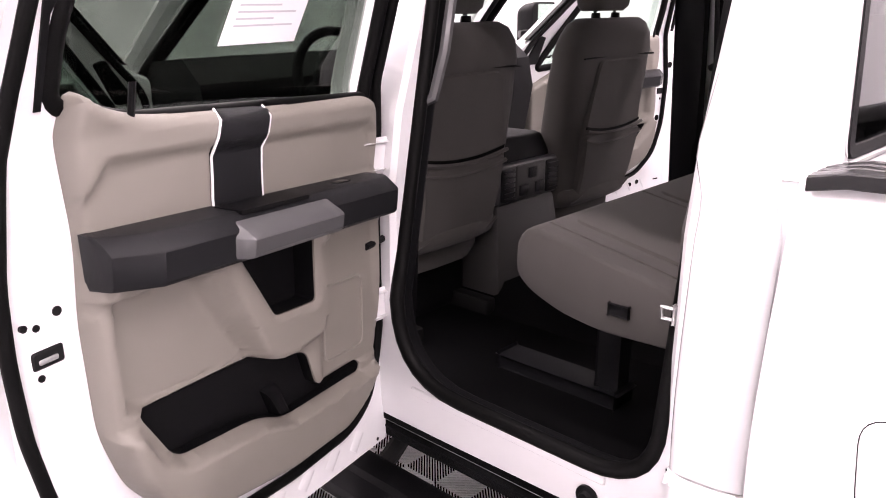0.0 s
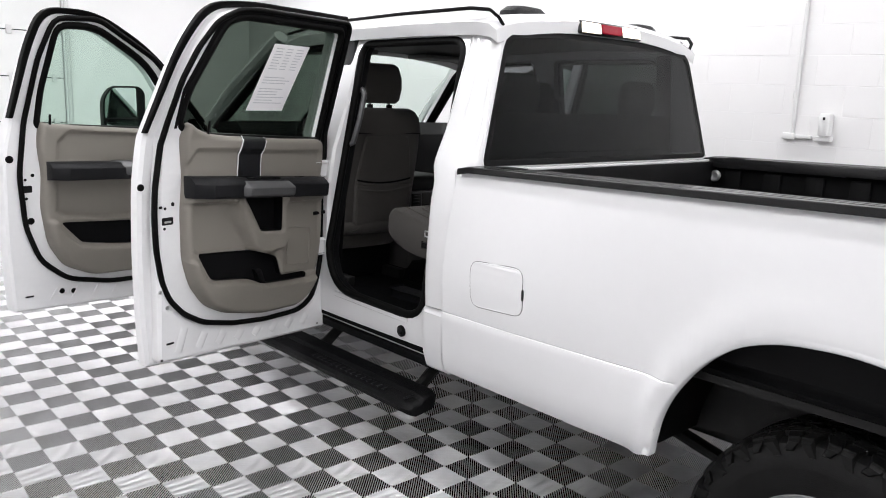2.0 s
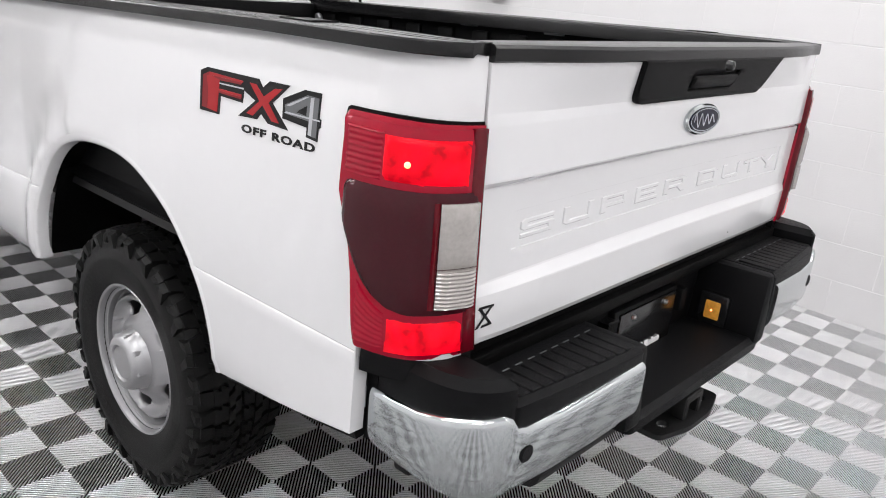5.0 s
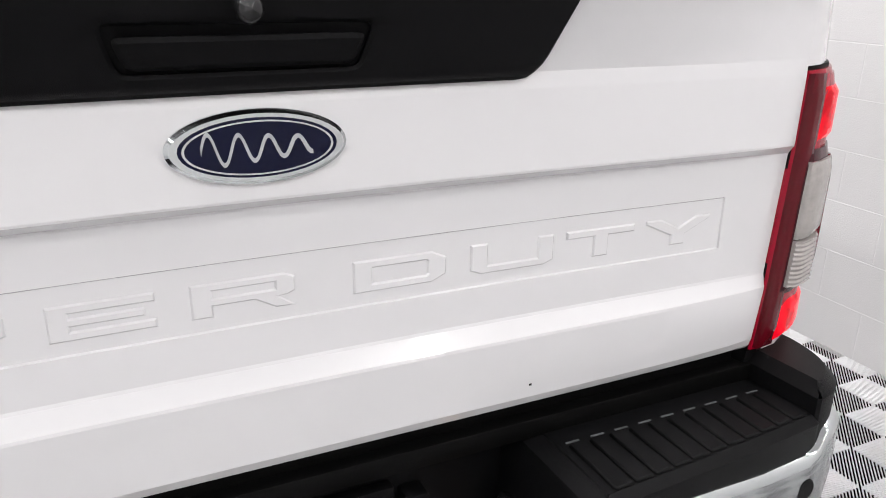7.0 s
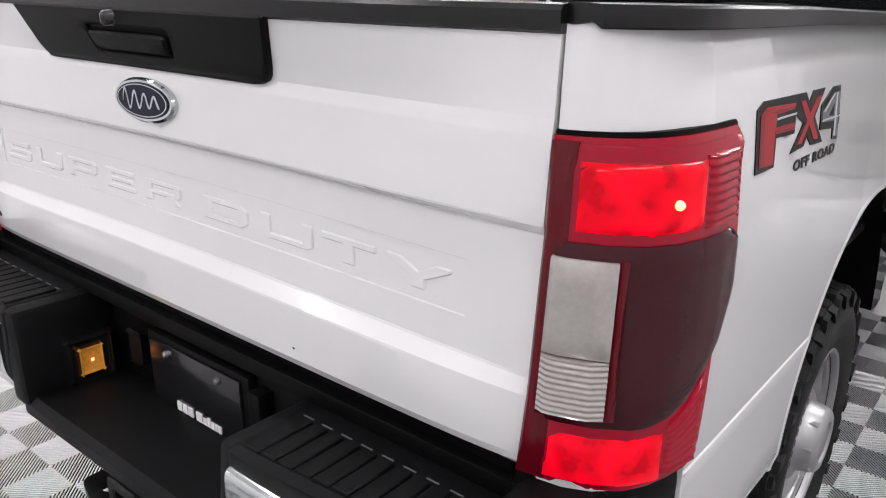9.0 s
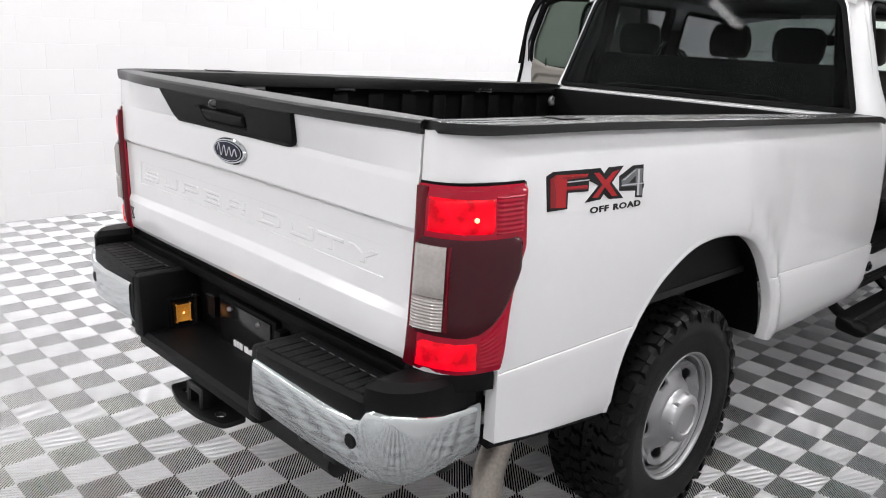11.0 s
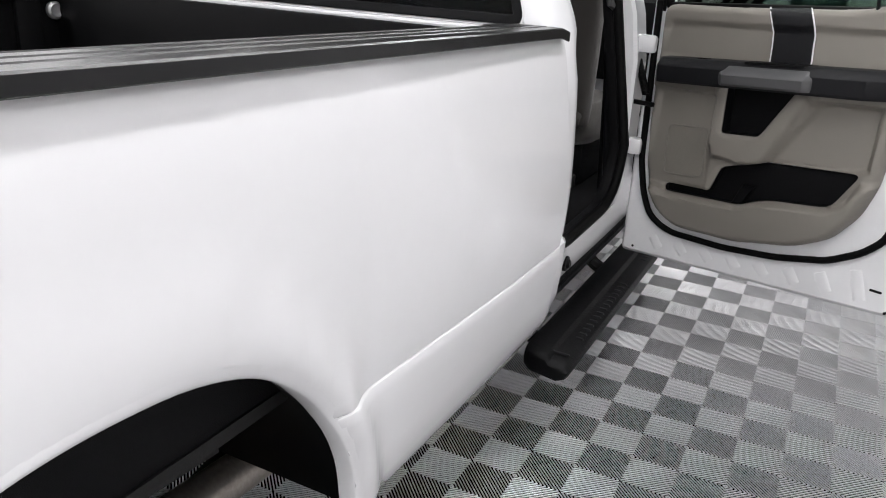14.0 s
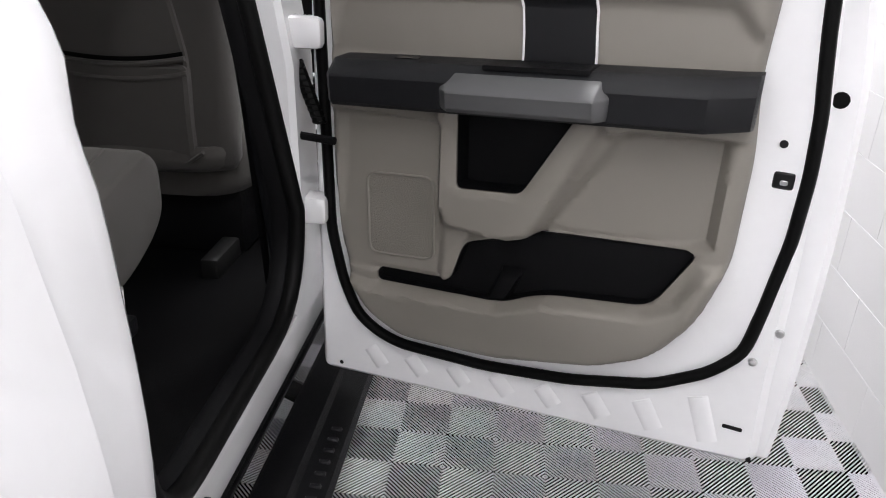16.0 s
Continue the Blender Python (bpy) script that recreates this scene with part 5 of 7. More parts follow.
def cab_shell():
    # roof: a crowned sheet with rolled edges
    rings = []
    for y, drop, w in ((2.705, 0.035, 0.735), (2.73, 0.012, 0.752), (2.80, 0.0, 0.76), (3.2, -0.012, 0.765), (3.8, -0.012, 0.765), (4.15, 0.0, 0.755), (4.34, 0.028, 0.74), (4.46, 0.07, 0.73)):
        ring = []
        for k in range(25):
            x = -w + 2 * w * k / 24
            crown = 0.062 * (1 - (x / w) ** 2) - 0.02 * (abs(x / w) ** 10)
            ring.append((x, y, 2.035 + crown - drop))
        rings.append(ring)
    bm = loft(rings, closed=False, caps=False)
    edge = [e for e in bm.edges if e.is_boundary]
    made = bmesh.ops.extrude_edge_only(bm, edges=edge)["geom"]
    for v in (g for g in made if isinstance(g, bmesh.types.BMVert)):
        v.co.z -= 0.05
        v.co.x *= 0.985
    roof = body("roof", bm, WHITE, "white cab roof")
    for s in (-1, 1):
        pts = [(s * 0.690, 2.712, 2.002), (s * 0.712, 2.716, 2.030), (s * 0.732, 2.75, 2.060), (s * 0.742, 2.85, 2.072), (s * 0.744, 3.3, 2.078), (s * 0.742, 3.9, 2.076), (s * 0.735, 4.3, 2.04)]
        body("drip_strip", tube(pts, 0.009, 8, flat=0.7), RUBBER, "black roof strip", parent=roof)
    for x in (-0.33, 0.55):
        pod = loft([[(x + a * w, 2.94 + b * l, z) for a, b in rounded(1, 1, 3, 16)] for w, l, z in ((0.135, 0.06, 2.06), (0.130, 0.055, 2.098), (0.095, 0.042, 2.120), (0.06, 0.03, 2.124))])
        body("roof_pod", pod, GREY_PLASTIC, "dark grey roof pod", parent=roof)
    # rear wall of the cab and its window
    def back_y(x, z):
        return back_line(z) - 0.006 * (1 - (abs(x) / 0.83) ** 4)
    to = lambda c: rake((c[0], back_y(c[0], c[1]) - c[2], c[1]))
    outline = [(-0.87, 0.70), (0.87, 0.70), (0.87, 1.385), (0.846, 1.43), (0.680, 1.985), (0.660, 2.035), (0.3, 2.07), (-0.3, 2.07), (-0.660, 2.035), (-0.680, 1.985), (-0.846, 1.43), (-0.87, 1.385)]
    pane = fillet([(-0.833, 1.452), (0.833, 1.452), (0.669, 1.972), (0.30, 2.000), (-0.30, 2.000), (-0.669, 1.972)], [0.03, 0.03, 0.07, 0.2, 0.2, 0.07], 5)
    cuts = [(0, x) for x in (-0.88, -0.84, -0.8, -0.7, -0.55, 0, 0.55, 0.7, 0.8, 0.84, 0.88)] + [(1, z) for z in (1.39, 1.435, 1.455, 1.6, 1.8, 1.97)]
    wall = part("cab_back", plate([fillet(outline, 0.03, 3), pane], -0.04, 0.0, 0.01, cuts=cuts), WHITE, truck, "white rear wall of the cab", to=to)
    rim = plate([inset(pane, -0.004), inset(pane, 0.020)], -0.01, 0.003, 0.002, cuts=cuts)
    part("rear_window_border", rim, BLACK_PLASTIC, wall, "black border of the rear window", to=to)
    part("rear_window", plate([pane], -0.006, 0.001, cuts=cuts), GLASS_REAR, wall, "dark privacy glass rear window", to=to)
    ledge = [(-0.812, 1.456), (0.812, 1.456), (0.80, 1.474), (0.56, 1.474), (0.43, 1.497), (-0.43, 1.497), (-0.56, 1.474), (-0.80, 1.474)]
    part("window_ledge", plate([fillet(ledge, 0.03, 3)], -0.03, -0.012, 0.004, cuts=cuts), BLACK_PLASTIC, wall, "black ledge behind the rear window", to=to)
    lamp = part("high_stop_lamp", plate([fillet([(-0.235, 2.008), (0.235, 2.008), (0.225, 2.066), (-0.225, 2.066)], 0.012, 3)], -0.01, 0.03, 0.01, cuts=cuts), BLACK_GLOSS, wall, "high stop lamp with clear and red lenses", to=to)
    part("red_lens", plate([fillet([(-0.075, 2.017), (0.075, 2.017), (0.075, 2.058), (-0.075, 2.058)], 0.006, 2)], 0.0, 0.034, 0.004), RED, lamp, to=to)
    for s in (-1, 1):
        part("cargo_lens", plate([fillet([(s * 0.08, 2.014), (s * 0.222, 2.014), (s * 0.214, 2.060), (s * 0.08, 2.060)], 0.006, 2)], 0.0, 0.033, 0.004), LAMP_WHITE, lamp, "clear cargo lamp lens", to=to)
    # windshield, cowl, hood and wings close the front
    glass_pts = [[(x * lerp(k, [(0, 0.70), (1, 0.80)]), 4.53 + 0.60 * k - 0.10 * (x * x), 2.01 - 0.52 * k) for x in steps(-1, 1, 14)] for k in steps(0, 1, 8)]
    shield = body("windshield", loft(glass_pts, closed=False, caps=False), GLASS_CLEAR, "clear windshield")
    shield.visible_shadow = False
    for s in (-1, 1):
        body("a_pillar", tube([(s * 0.735, 4.38, 2.03), (s * 0.80, 4.80, 1.76), (s * 0.86, 5.10, 1.49)], 0.045, 8, flat=0.8), WHITE, "white windshield pillar")
        body("wing", loft([[(s * x, y, z) for x, z in ((0.945, 0.70), (0.955, 1.0), (0.94, 1.30), (0.88, 1.40), (0.80, 1.40), (0.80, 0.70))] for y in (5.00, 5.2)]), WHITE, "white front wing")
        pts = [(5.655 + 0.53 * math.cos(t), 0.60 + 0.53 * math.sin(t)) for t in steps(math.pi, 0, 18)]
        loop = [(5.0, 0.70), (5.10, 0.66)] + pts + [(6.45, 0.70), (6.45, 1.30), (6.3, 1.38), (5.0, 1.42)]
        part("wing_panel", plate([loop], -0.06, 0.0, 0.01), WHITE, truck, "white front wing with wheel opening", to=lambda c, s=s: rake((s * (0.95 + c[2]), c[0], c[1])))
    rings = [[(x * w, y + 0.03 * (1 - x * x), z + 0.05 * (1 - x * x)) for x in steps(-1, 1, 12)] for y, z, w in ((5.02, 1.43, 0.90), (5.3, 1.43, 0.91), (5.9, 1.39, 0.90), (6.35, 1.32, 0.88), (6.47, 1.24, 0.86), (6.49, 0.9, 0.88), (6.49, 0.70, 0.9))]
    body("hood", loft(rings, closed=False, caps=False), WHITE, "white hood and front panel")
    body("front_bumper", box((-0.95, 6.40, 0.50), (0.95, 6.62, 0.72), 0.05, 3), CHROME, "chrome front bumper")


def running_board(side):
    """A black step that hangs clear of the sill, with teeth along its outer edge."""
    sec = [(0.860, 0.446), (0.864, 0.460), (0.876, 0.464), (0.940, 0.455), (0.952, 0.440), (0.994, 0.434), (1.012, 0.426), (1.021, 0.408), (1.010, 0.382), (0.990, 0.374), (0.880, 0.386), (0.864, 0.400)]
    rings = []
    for y, k, lift in ((2.815, 0.80, -0.020), (2.822, 0.93, -0.012), (2.845, 0.985, -0.004), (2.88, 1.0, 0.0), (3.3, 1.0, 0.0), (3.9, 1.0, 0.0), (4.55, 1.0, 0.0), (4.62, 0.9, -0.01)):
        rings.append([(side * (0.940 + (x - 0.940) * k), y, z + (lift if z > 0.42 else 0.0)) for x, z in sec])
    board = body("running_board", loft(rings), BLACK_PLASTIC, "black metal running board")
    body("end_lip", box((side * 0.885, 2.872, 0.440), (side * 1.000, 2.879, 0.4465), 0.002), GREY_PLASTIC, parent=board)
    bm = bmesh.new()
    for start in (3.02, 3.93):
        for k in range(15):
            y = start + k * 0.041
            box((side * 0.972, y, 0.428), (side * 0.998, y + 0.014, 0.4395), 0.003, 1, bm)
    for one in islands(bm):
        body("edge_tooth", one, GREY_PLASTIC, parent=board)
    for y in (2.97, 3.75, 4.4):
        body("bracket", tube([(side * 0.90, y, 0.40), (side * 0.82, y, 0.44), (side * 0.72, y, 0.52), (side * 0.50, y, 0.56)], 0.028, 8), FRAME_BLACK, parent=board)


cab_shell()
for s in (-1, 1):
    cab_side(s)
    running_board(s)

# ---- doors ----
SATIN = material("satin_grey_plastic", (0.095, 0.095, 0.097), 0.34, metal=0.3, vary=0.05, scale=120)
SPEAKER = material("tan_speaker_mesh", (0.218, 0.201, 0.174), 0.6, bump=2.0, scale=140, vary=0.16)
HINGE_REAR, HINGE_FRONT = {-1: (0.88, 3.69, 74.0), 1: (0.93, 3.70, 70.8)}, (0.95, 4.74, 78.0)


def hung(side, hinge, lean=0.30, belt=1.45):
    """Maps a door's own (along, up, inwards) to the place where it hangs open."""
    hx, hy, angle = hinge
    a = radians(angle)
    along = Vector((math.sin(a) * side, -math.cos(a), 0))
    inward = Vector((-math.cos(a) * side, -math.sin(a), 0))
    root = Vector((hx * side, hy, 0))
    return lambda c: root + along * c[0] + inward * (c[2] + lean * max(0.0, c[1] - belt)) + Vector((0, 0, c[1]))


def disc(u, z, r, v=0.0, n=12):
    return plate([[(u + r * math.cos(t), z + r * math.sin(t)) for t in (2 * math.pi * k / n for k in range(n))]], v - 0.004, v + 0.0015)


def slab(u0, z0, u1, z1, v0, v1, r=0.006, bevel=0.003):
    return plate([fillet([(u0, z0), (u1, z0), (u1, z1), (u0, z1)], r, 3)], v0, v1, bevel)


BEND = [(1, z) for z in (1.45, 1.5, 1.6, 1.7, 1.8, 1.88, 1.92)]


def arm_bar(u0, u1, top, thick, v0, v1, cut=(0.012, 0.07), back=(0.012, 0.040), slope=0.034):
    """A padded bar along the door: top(u) is its height. Its two ends are cut back at a slant."""
    rings = []
    marks = [(u0, back[0]), (u0 + cut[0], 0.0)] + [(u, 0.0) for u in steps(u0 + cut[0], u1 - cut[1], 8)[1:]] + [(u1 - cut[1] + 0.003, 0.002), (u1 - 0.004, back[1]), (u1, back[1] + 0.012)]
    for u, less in marks:
        z, v = top(u), v1 - less
        rings.append([(u, zz, vv) for vv, zz in ((v0, z + 0.002), (v - slope, z + 0.001), (v - slope + 0.005, z - 0.0008), (v - 0.003, z - 0.022), (v, z - 0.027), (v - 0.005, z - thick + 0.008), (v - 0.012, z - thick), (v0, z - thick - 0.004))])
    return loft(rings)


def gap_to(loop, u, z):
    """How far a place lies inside a closed outline (less than nothing: outside)."""
    best, inside = 1e9, False
    for a, b in zip(loop, loop[1:] + loop[:1]):
        dx, dz = b[0] - a[0], b[1] - a[1]
        k = max(0.0, min(1.0, ((u - a[0]) * dx + (z - a[1]) * dz) / (dx * dx + dz * dz + 1e-12)))
        best = min(best, (a[0] + k * dx - u) ** 2 + (a[1] + k * dz - z) ** 2)
        if (a[1] > z) != (b[1] > z) and u < a[0] + (z - a[1]) / (b[1] - a[1]) * dx:
            inside = not inside
    return math.sqrt(best) * (1 if inside else -1)


RELIEF = (
    ([(0.060, 1.20), (0.870, 1.24), (0.870, 1.34), (0.812, 1.405), (0.600, 1.396), (0.560, 1.390), (0.10, 1.370), (0.080, 1.35)], -0.018, 0.022),
    ([(0.625, 1.172), (0.838, 1.188), (0.840, 0.995), (0.800, 0.978), (0.518, 0.945)], -0.034, 0.020),
    ([(0.095, 1.138), (0.318, 1.148), (0.326, 0.80), (0.080, 0.79)], -0.012, 0.012),
    ([(0.320, 1.240), (0.320, 0.985), (0.342, 0.940), (0.490, 0.932), (0.530, 0.962), (0.674, 1.190), (0.690, 1.240)], 0.025, 0.014),
    ([(0.040, 1.250), (0.345, 1.250), (0.345, 1.152), (0.040, 1.140)], 0.014, 0.010),
    ([(0.600, 1.250), (0.92, 1.270), (0.92, 1.196), (0.640, 1.182)], 0.020, 0.014),
    ([(0.02, 0.782), (0.165, 0.759), (0.455, 0.780), (0.550, 0.819), (0.752, 0.847), (0.800, 0.877), (0.840, 0.955), (0.92, 0.96), (0.92, 0.5), (0.02, 0.5)], 0.030, 0.018),
)


FRONT_RELIEF = (
    ([(0.30, 1.22), (0.965, 1.26), (0.955, 1.36), (0.90, 1.408), (0.48, 1.385)], -0.018, 0.024),
    ([(0.40, 1.160), (0.965, 1.182), (0.975, 1.020), (0.93, 0.992), (0.45, 0.955), (0.36, 0.955)], -0.032, 0.022),
    ([(1.10, 0.985), (0.992, 0.975), (0.955, 0.915), (0.870, 0.838), (0.70, 0.812), (0.45, 0.786), (0.02, 0.775), (0.02, 0.5), (1.10, 0.5)], 0.030, 0.020),
)


def mould_height(outline, holes, relief):
    """The height of the moulded trim over the door, place by place."""
    def height(u, z):
        h = 0.042
        for loop, up, width in relief:
            h += up * ease(gap_to(loop, u, z), -width / 2, width / 2)
        # the lower bulge falls away towards the panel's foot
        h -= 0.026 * ease(0.83 - z, 0.0, 0.20)
        roll = min(1.0, max(0.0, gap_to(outline, u, z)) / 0.024)
        h *= math.sqrt(max(0.0, 1 - (1 - roll) ** 2))
        near = max(gap_to(hole, u, z) for hole in holes)
        return h - 0.007 * ease(near, -0.012, 0.0)
    return height


def moulded(outline, holes, relief, far=0.88):
    """The moulded trim as one skin with its pockets cut through."""
    bm = plate([outline, *holes], 0.0, 1.0, back=False, cuts=[(0, u) for u in steps(0.06, far, 82)] + [(1, z) for z in steps(0.64, 1.52, 88)])
    height = mould_height(outline, holes, relief)
    for v in bm.verts:
        v.co.z = max(0.0, height(v.co.x, v.co.y)) if v.co.z > 0.5 else -0.002
    return bm


def lifted_plate(loops, height, low, high, bevel):
    """A thin plate that lies on the moulded trim."""
    us = [p[0] for p in loops[0]]
    zs = [p[1] for p in loops[0]]
    bm = plate(loops, 0.0, 1.0, bevel, cuts=[(0, u) for u in steps(min(us), max(us), 14)[1:-1]] + [(1, z) for z in steps(min(zs), max(zs), 14)[1:-1]])
    for v in bm.verts:
        v.co.z = height(v.co.x, v.co.y) + (low if v.co.z < 0.01 else high - (1.0 - v.co.z))
    return bm


def rear_door(side):
    to = hung(side, HINGE_REAR[side])
    shell = fillet([(-0.005, 0.458), (1.022, 0.532), (1.035, 0.72), (1.040, 1.0), (1.030, 1.28), (1.0, 1.46), (0.905, 1.80), (0.81, 1.958), (0.60, 1.985), (0.02, 1.985), (-0.012, 1.46)], [0.02, 0.012, 0.05, 0.1, 0.1, 0.08, 0.16, 0.10, 0.1, 0.03, 0.02], 6)
    window = fillet([(0.060, 1.425), (0.74, 1.462), (0.875, 1.50), (0.865, 1.62), (0.735, 1.90), (0.65, 1.928), (0.060, 1.925)], [0.01, 0.03, 0.02, 0.1, 0.08, 0.06, 0.03], 4)
    door = part("rear_door", plate([shell, window], -0.095, -0.045, 0.012, cuts=BEND), WHITE_IN, truck, "open white rear door with a tan trim panel", to=to)
    face = fillet([(-0.002, 0.468), (1.000, 0.545), (0.992, 0.72), (0.990, 1.0), (0.978, 1.28), (0.955, 1.46), (0.880, 1.79), (0.79, 1.938), (0.60, 1.972), (0.02, 1.972), (-0.008, 1.46)], [0.02, 0.03, 0.05, 0.1, 0.1, 0.08, 0.1, 0.10, 0.1, 0.03, 0.02], 4)
    part("inner_face", plate([face, window], -0.060, 0.0, 0.014, cuts=BEND), WHITE_IN, door, to=to)
    glass_pane = part("door_glass", plate([inset(window, -0.004)], -0.045, -0.040, cuts=BEND), GLASS_DARK, door, "tinted door glass, closed", to=to)
    glass_pane.visible_shadow = False
    bm = tube([(p.x, p.y, -0.006) for p in inset(window, -0.006)], 0.016, 8, closed=True)
    part("window_seal", bm, RUBBER, door, "black window seal", to=to, angle=60)
    path = [(0.071, 0.735), (0.108, 0.656), (0.16, 0.622), (0.219, 0.606), (0.427, 0.611), (0.615, 0.635), (0.783, 0.677), (0.88, 0.734), (0.940, 0.80), (0.972, 0.88), (0.994, 1.013), (0.998, 1.14), (0.992, 1.253), (0.966, 1.40), (0.936, 1.55), (0.912, 1.68), (0.862, 1.80), (0.79, 1.905), (0.70, 1.95), (0.60, 1.962), (0.05, 1.962), (0.025, 1.94), (0.022, 1.45), (0.042, 0.86)]
    # on the right door the bead runs a little further in
    shy = 0.027 if side > 0 else 0.0
    bm = tube([(u - shy * ease(u, 0.92, 0.99), z, 0.010 - 0.012 * ease(u, 0.90, 0.98)) for u, z in fillet(path, 0.03, 3)], 0.012, 8, closed=True)
    part("door_seal", bm, RUBBER, door, "black rubber door seal", to=to, angle=60)
    up_frame = plate([[(0.045, 1.40), (0.045, 1.46), (0.052, 1.93), (0.66, 1.935), (0.75, 1.905), (0.885, 1.62), (0.895, 1.49), (0.905, 1.49), (0.895, 1.64), (0.765, 1.925), (0.67, 1.955), (0.035, 1.955), (0.03, 1.40)]], 0, 0.004, cuts=BEND)
    part("frame_trim", up_frame, BLACK_PLASTIC, door, to=to)
    outer_seal = plate([fillet([(0.99, 1.47), (1.006, 1.47), (0.915, 1.81), (0.82, 1.972), (0.61, 1.998), (0.0, 1.998), (0.0, 1.975), (0.60, 1.975), (0.80, 1.949), (0.895, 1.79)], [0.002, 0.002, 0.16, 0.10, 0.1, 0.002, 0.002, 0.1, 0.09, 0.15], 6)], -0.060, -0.036, 0.004, cuts=BEND)
    part("top_seal", outer_seal, RUBBER, door, "black seal along the top of the door", to=to)
    # tan trim panel with its two pockets cut through
    outline = fillet([(0.055, 1.428), (0.40, 1.442), (0.72, 1.464), (0.80, 1.485), (0.858, 1.525), (0.875, 1.45), (0.868, 1.29), (0.882, 1.16), (0.88, 0.96), (0.846, 0.845), (0.777, 0.749), (0.673, 0.693), (0.46, 0.645), (0.229, 0.635), (0.142, 0.683), (0.080, 0.80), (0.062, 1.0)], 0.035, 3)
    upper = fillet([(0.362, 1.025), (0.494, 1.037), (0.590, 1.205), (0.357, 1.200)], 0.014, 3)
    lower = fillet([(0.171, 0.766), (0.462, 0.786), (0.543, 0.827), (0.757, 0.855), (0.826, 0.980), (0.508, 0.950), (0.375, 0.905), (0.345, 0.808), (0.171, 0.798)], [0.012, 0.03, 0.04, 0.03, 0.02, 0.02, 0.02, 0.02, 0.012], 3)
    panel = part("trim_panel", moulded(outline, [upper, lower], RELIEF), TAN, door, "tan moulded door panel", to=to, angle=55)
    mould = mould_height(outline, [upper, lower], RELIEF)
    for name, hole in (("pull pocket", upper), ("door pocket", lower)):
        rim_in = inset(hole, 0.0012)
        high = [max(0.012, mould(p.x, p.y) - 0.004) for p in hole]
        bm = loft([[(p.x, p.y, h) for p, h in zip(rim_in, high)], [(p.x, p.y, 0.0045) for p in rim_in]], caps=False)
        flat = bm.verts[:]
        bm.faces.new(flat[-len(hole):])
        part(name.replace(" ", "_"), bm, BLACK_PLASTIC, panel, "black " + name, to=to, angle=20)
    part("bottle_rest", loft([[(u, z, v) for u, z in ((0.425 + k, 0.785), (0.475 - k, 0.792), (0.500 - k, 0.862 - 2 * k), (0.452 + k, 0.858 - 2 * k))] for v, k in ((0.004, 0.0), (0.020, 0.004), (0.026, 0.010))]), BLACK_PLASTIC, panel, to=to)
    grille = fillet([(0.157, 0.836), (0.304, 0.850), (0.297, 1.024), (0.150, 1.012)], 0.018, 4)
    lift = lambda loops, o0, o1, bevel=0.0: lifted_plate(loops, mould, o0, o1, bevel)
    part("speaker_ring", lift([inset(grille, -0.005), grille], -0.01, 0.0050, 0.002), TAN, panel, to=to)
    if side > 0:
        part("speaker_grille", lift([grille], -0.01, 0.0012), SPEAKER, panel, "tan perforated speaker grille", to=to)
    stripe = [(0.468, 1.262), (0.600, 1.270), (0.600, 1.30), (0.596, 1.34), (0.594, 1.375), (0.590, 1.410), (0.578, 1.438), (0.556, 1.4545), (0.425, 1.4465), (0.446, 1.430), (0.458, 1.402), (0.462, 1.37), (0.466, 1.33), (0.468, 1.29)]
    st = part("dark_stripe", lift([stripe], -0.01, 0.0060, 0.003), GREY_PLASTIC, panel, "dark grey stripe with light edges", to=to)
    for pts in ([stripe[k] for k in (0, 13, 12, 11, 10, 9, 8)], [stripe[k] for k in (1, 2, 3, 4, 5, 6, 7)]):
        part("stripe_edge", tube([(u, z, mould(u, z) + 0.0045) for u, z in pts], 0.0026, 6), PAPER, st, to=to)
    top = lambda u: 1.245 + 0.066 * u
    rest = part("armrest", arm_bar(0.106, 0.872, top, 0.084, 0.02, 0.124), GREY_PLASTIC, door, "dark grey padded armrest", to=to, angle=32)
    # a flat black plate paints the darkness of the recess behind the handle
    part("armrest_slot", plate([fillet([(0.42, top(0.42) - 0.004), (0.61, top(0.61) - 0.004), (0.61, top(0.61) + 0.0042), (0.42, top(0.42) + 0.0042)], 0.003, 2)], 0.040, 0.104), BLACK_PLASTIC, rest, to=to)
    part("pull_handle", arm_bar(0.350, 0.652, lambda u: top(u) - 0.012, 0.062, 0.05, 0.152, (0.022, 0.022), (0.024, 0.020), 0.045), SATIN, rest, "satin grey pull handle", to=to, angle=30)
    part("window_switch", plate([fillet([(0.23, top(0.23) - 0.002), (0.275, top(0.27) - 0.002), (0.275, top(0.27) + 0.004), (0.23, top(0.23) + 0.004)], 0.002, 2)], 0.05, 0.07), BLACK_GLOSS, rest, to=to)
    part("lock_knob", tube([(0.755, 1.455, 0.025), (0.752, 1.520, 0.018)], 0.006, 8), BLACK_PLASTIC, door, to=to)
    # latch, holes, plugs and ribs in the white flange
    a, b = (0.911, 0.965) if side < 0 else (0.916, 0.950)
    part("latch", slab(a, 1.112, b, 1.142, -0.02, 0.003), DECAL_BLACK, door, "dark door latch", to=to)
    part("latch_tongue", slab(a + 0.010, 1.118, b - 0.008, 1.130, 0.0, 0.0045), SCREW, door, to=to)
    for u, z, r in ((0.912, 1.193, 0.008), (0.949, 1.178, 0.006), (0.968, 1.184, 0.006), (0.954, 1.098, 0.006)) if side < 0 else ((0.921, 1.189, 0.007),):
        part("hole", disc(u, z, r), DECAL_BLACK, door, to=to)
    part("plug", disc(1.006 - 0.016 * side, 1.262, 0.014, -0.045), RUBBER, door, "black rubber plug", to=to)
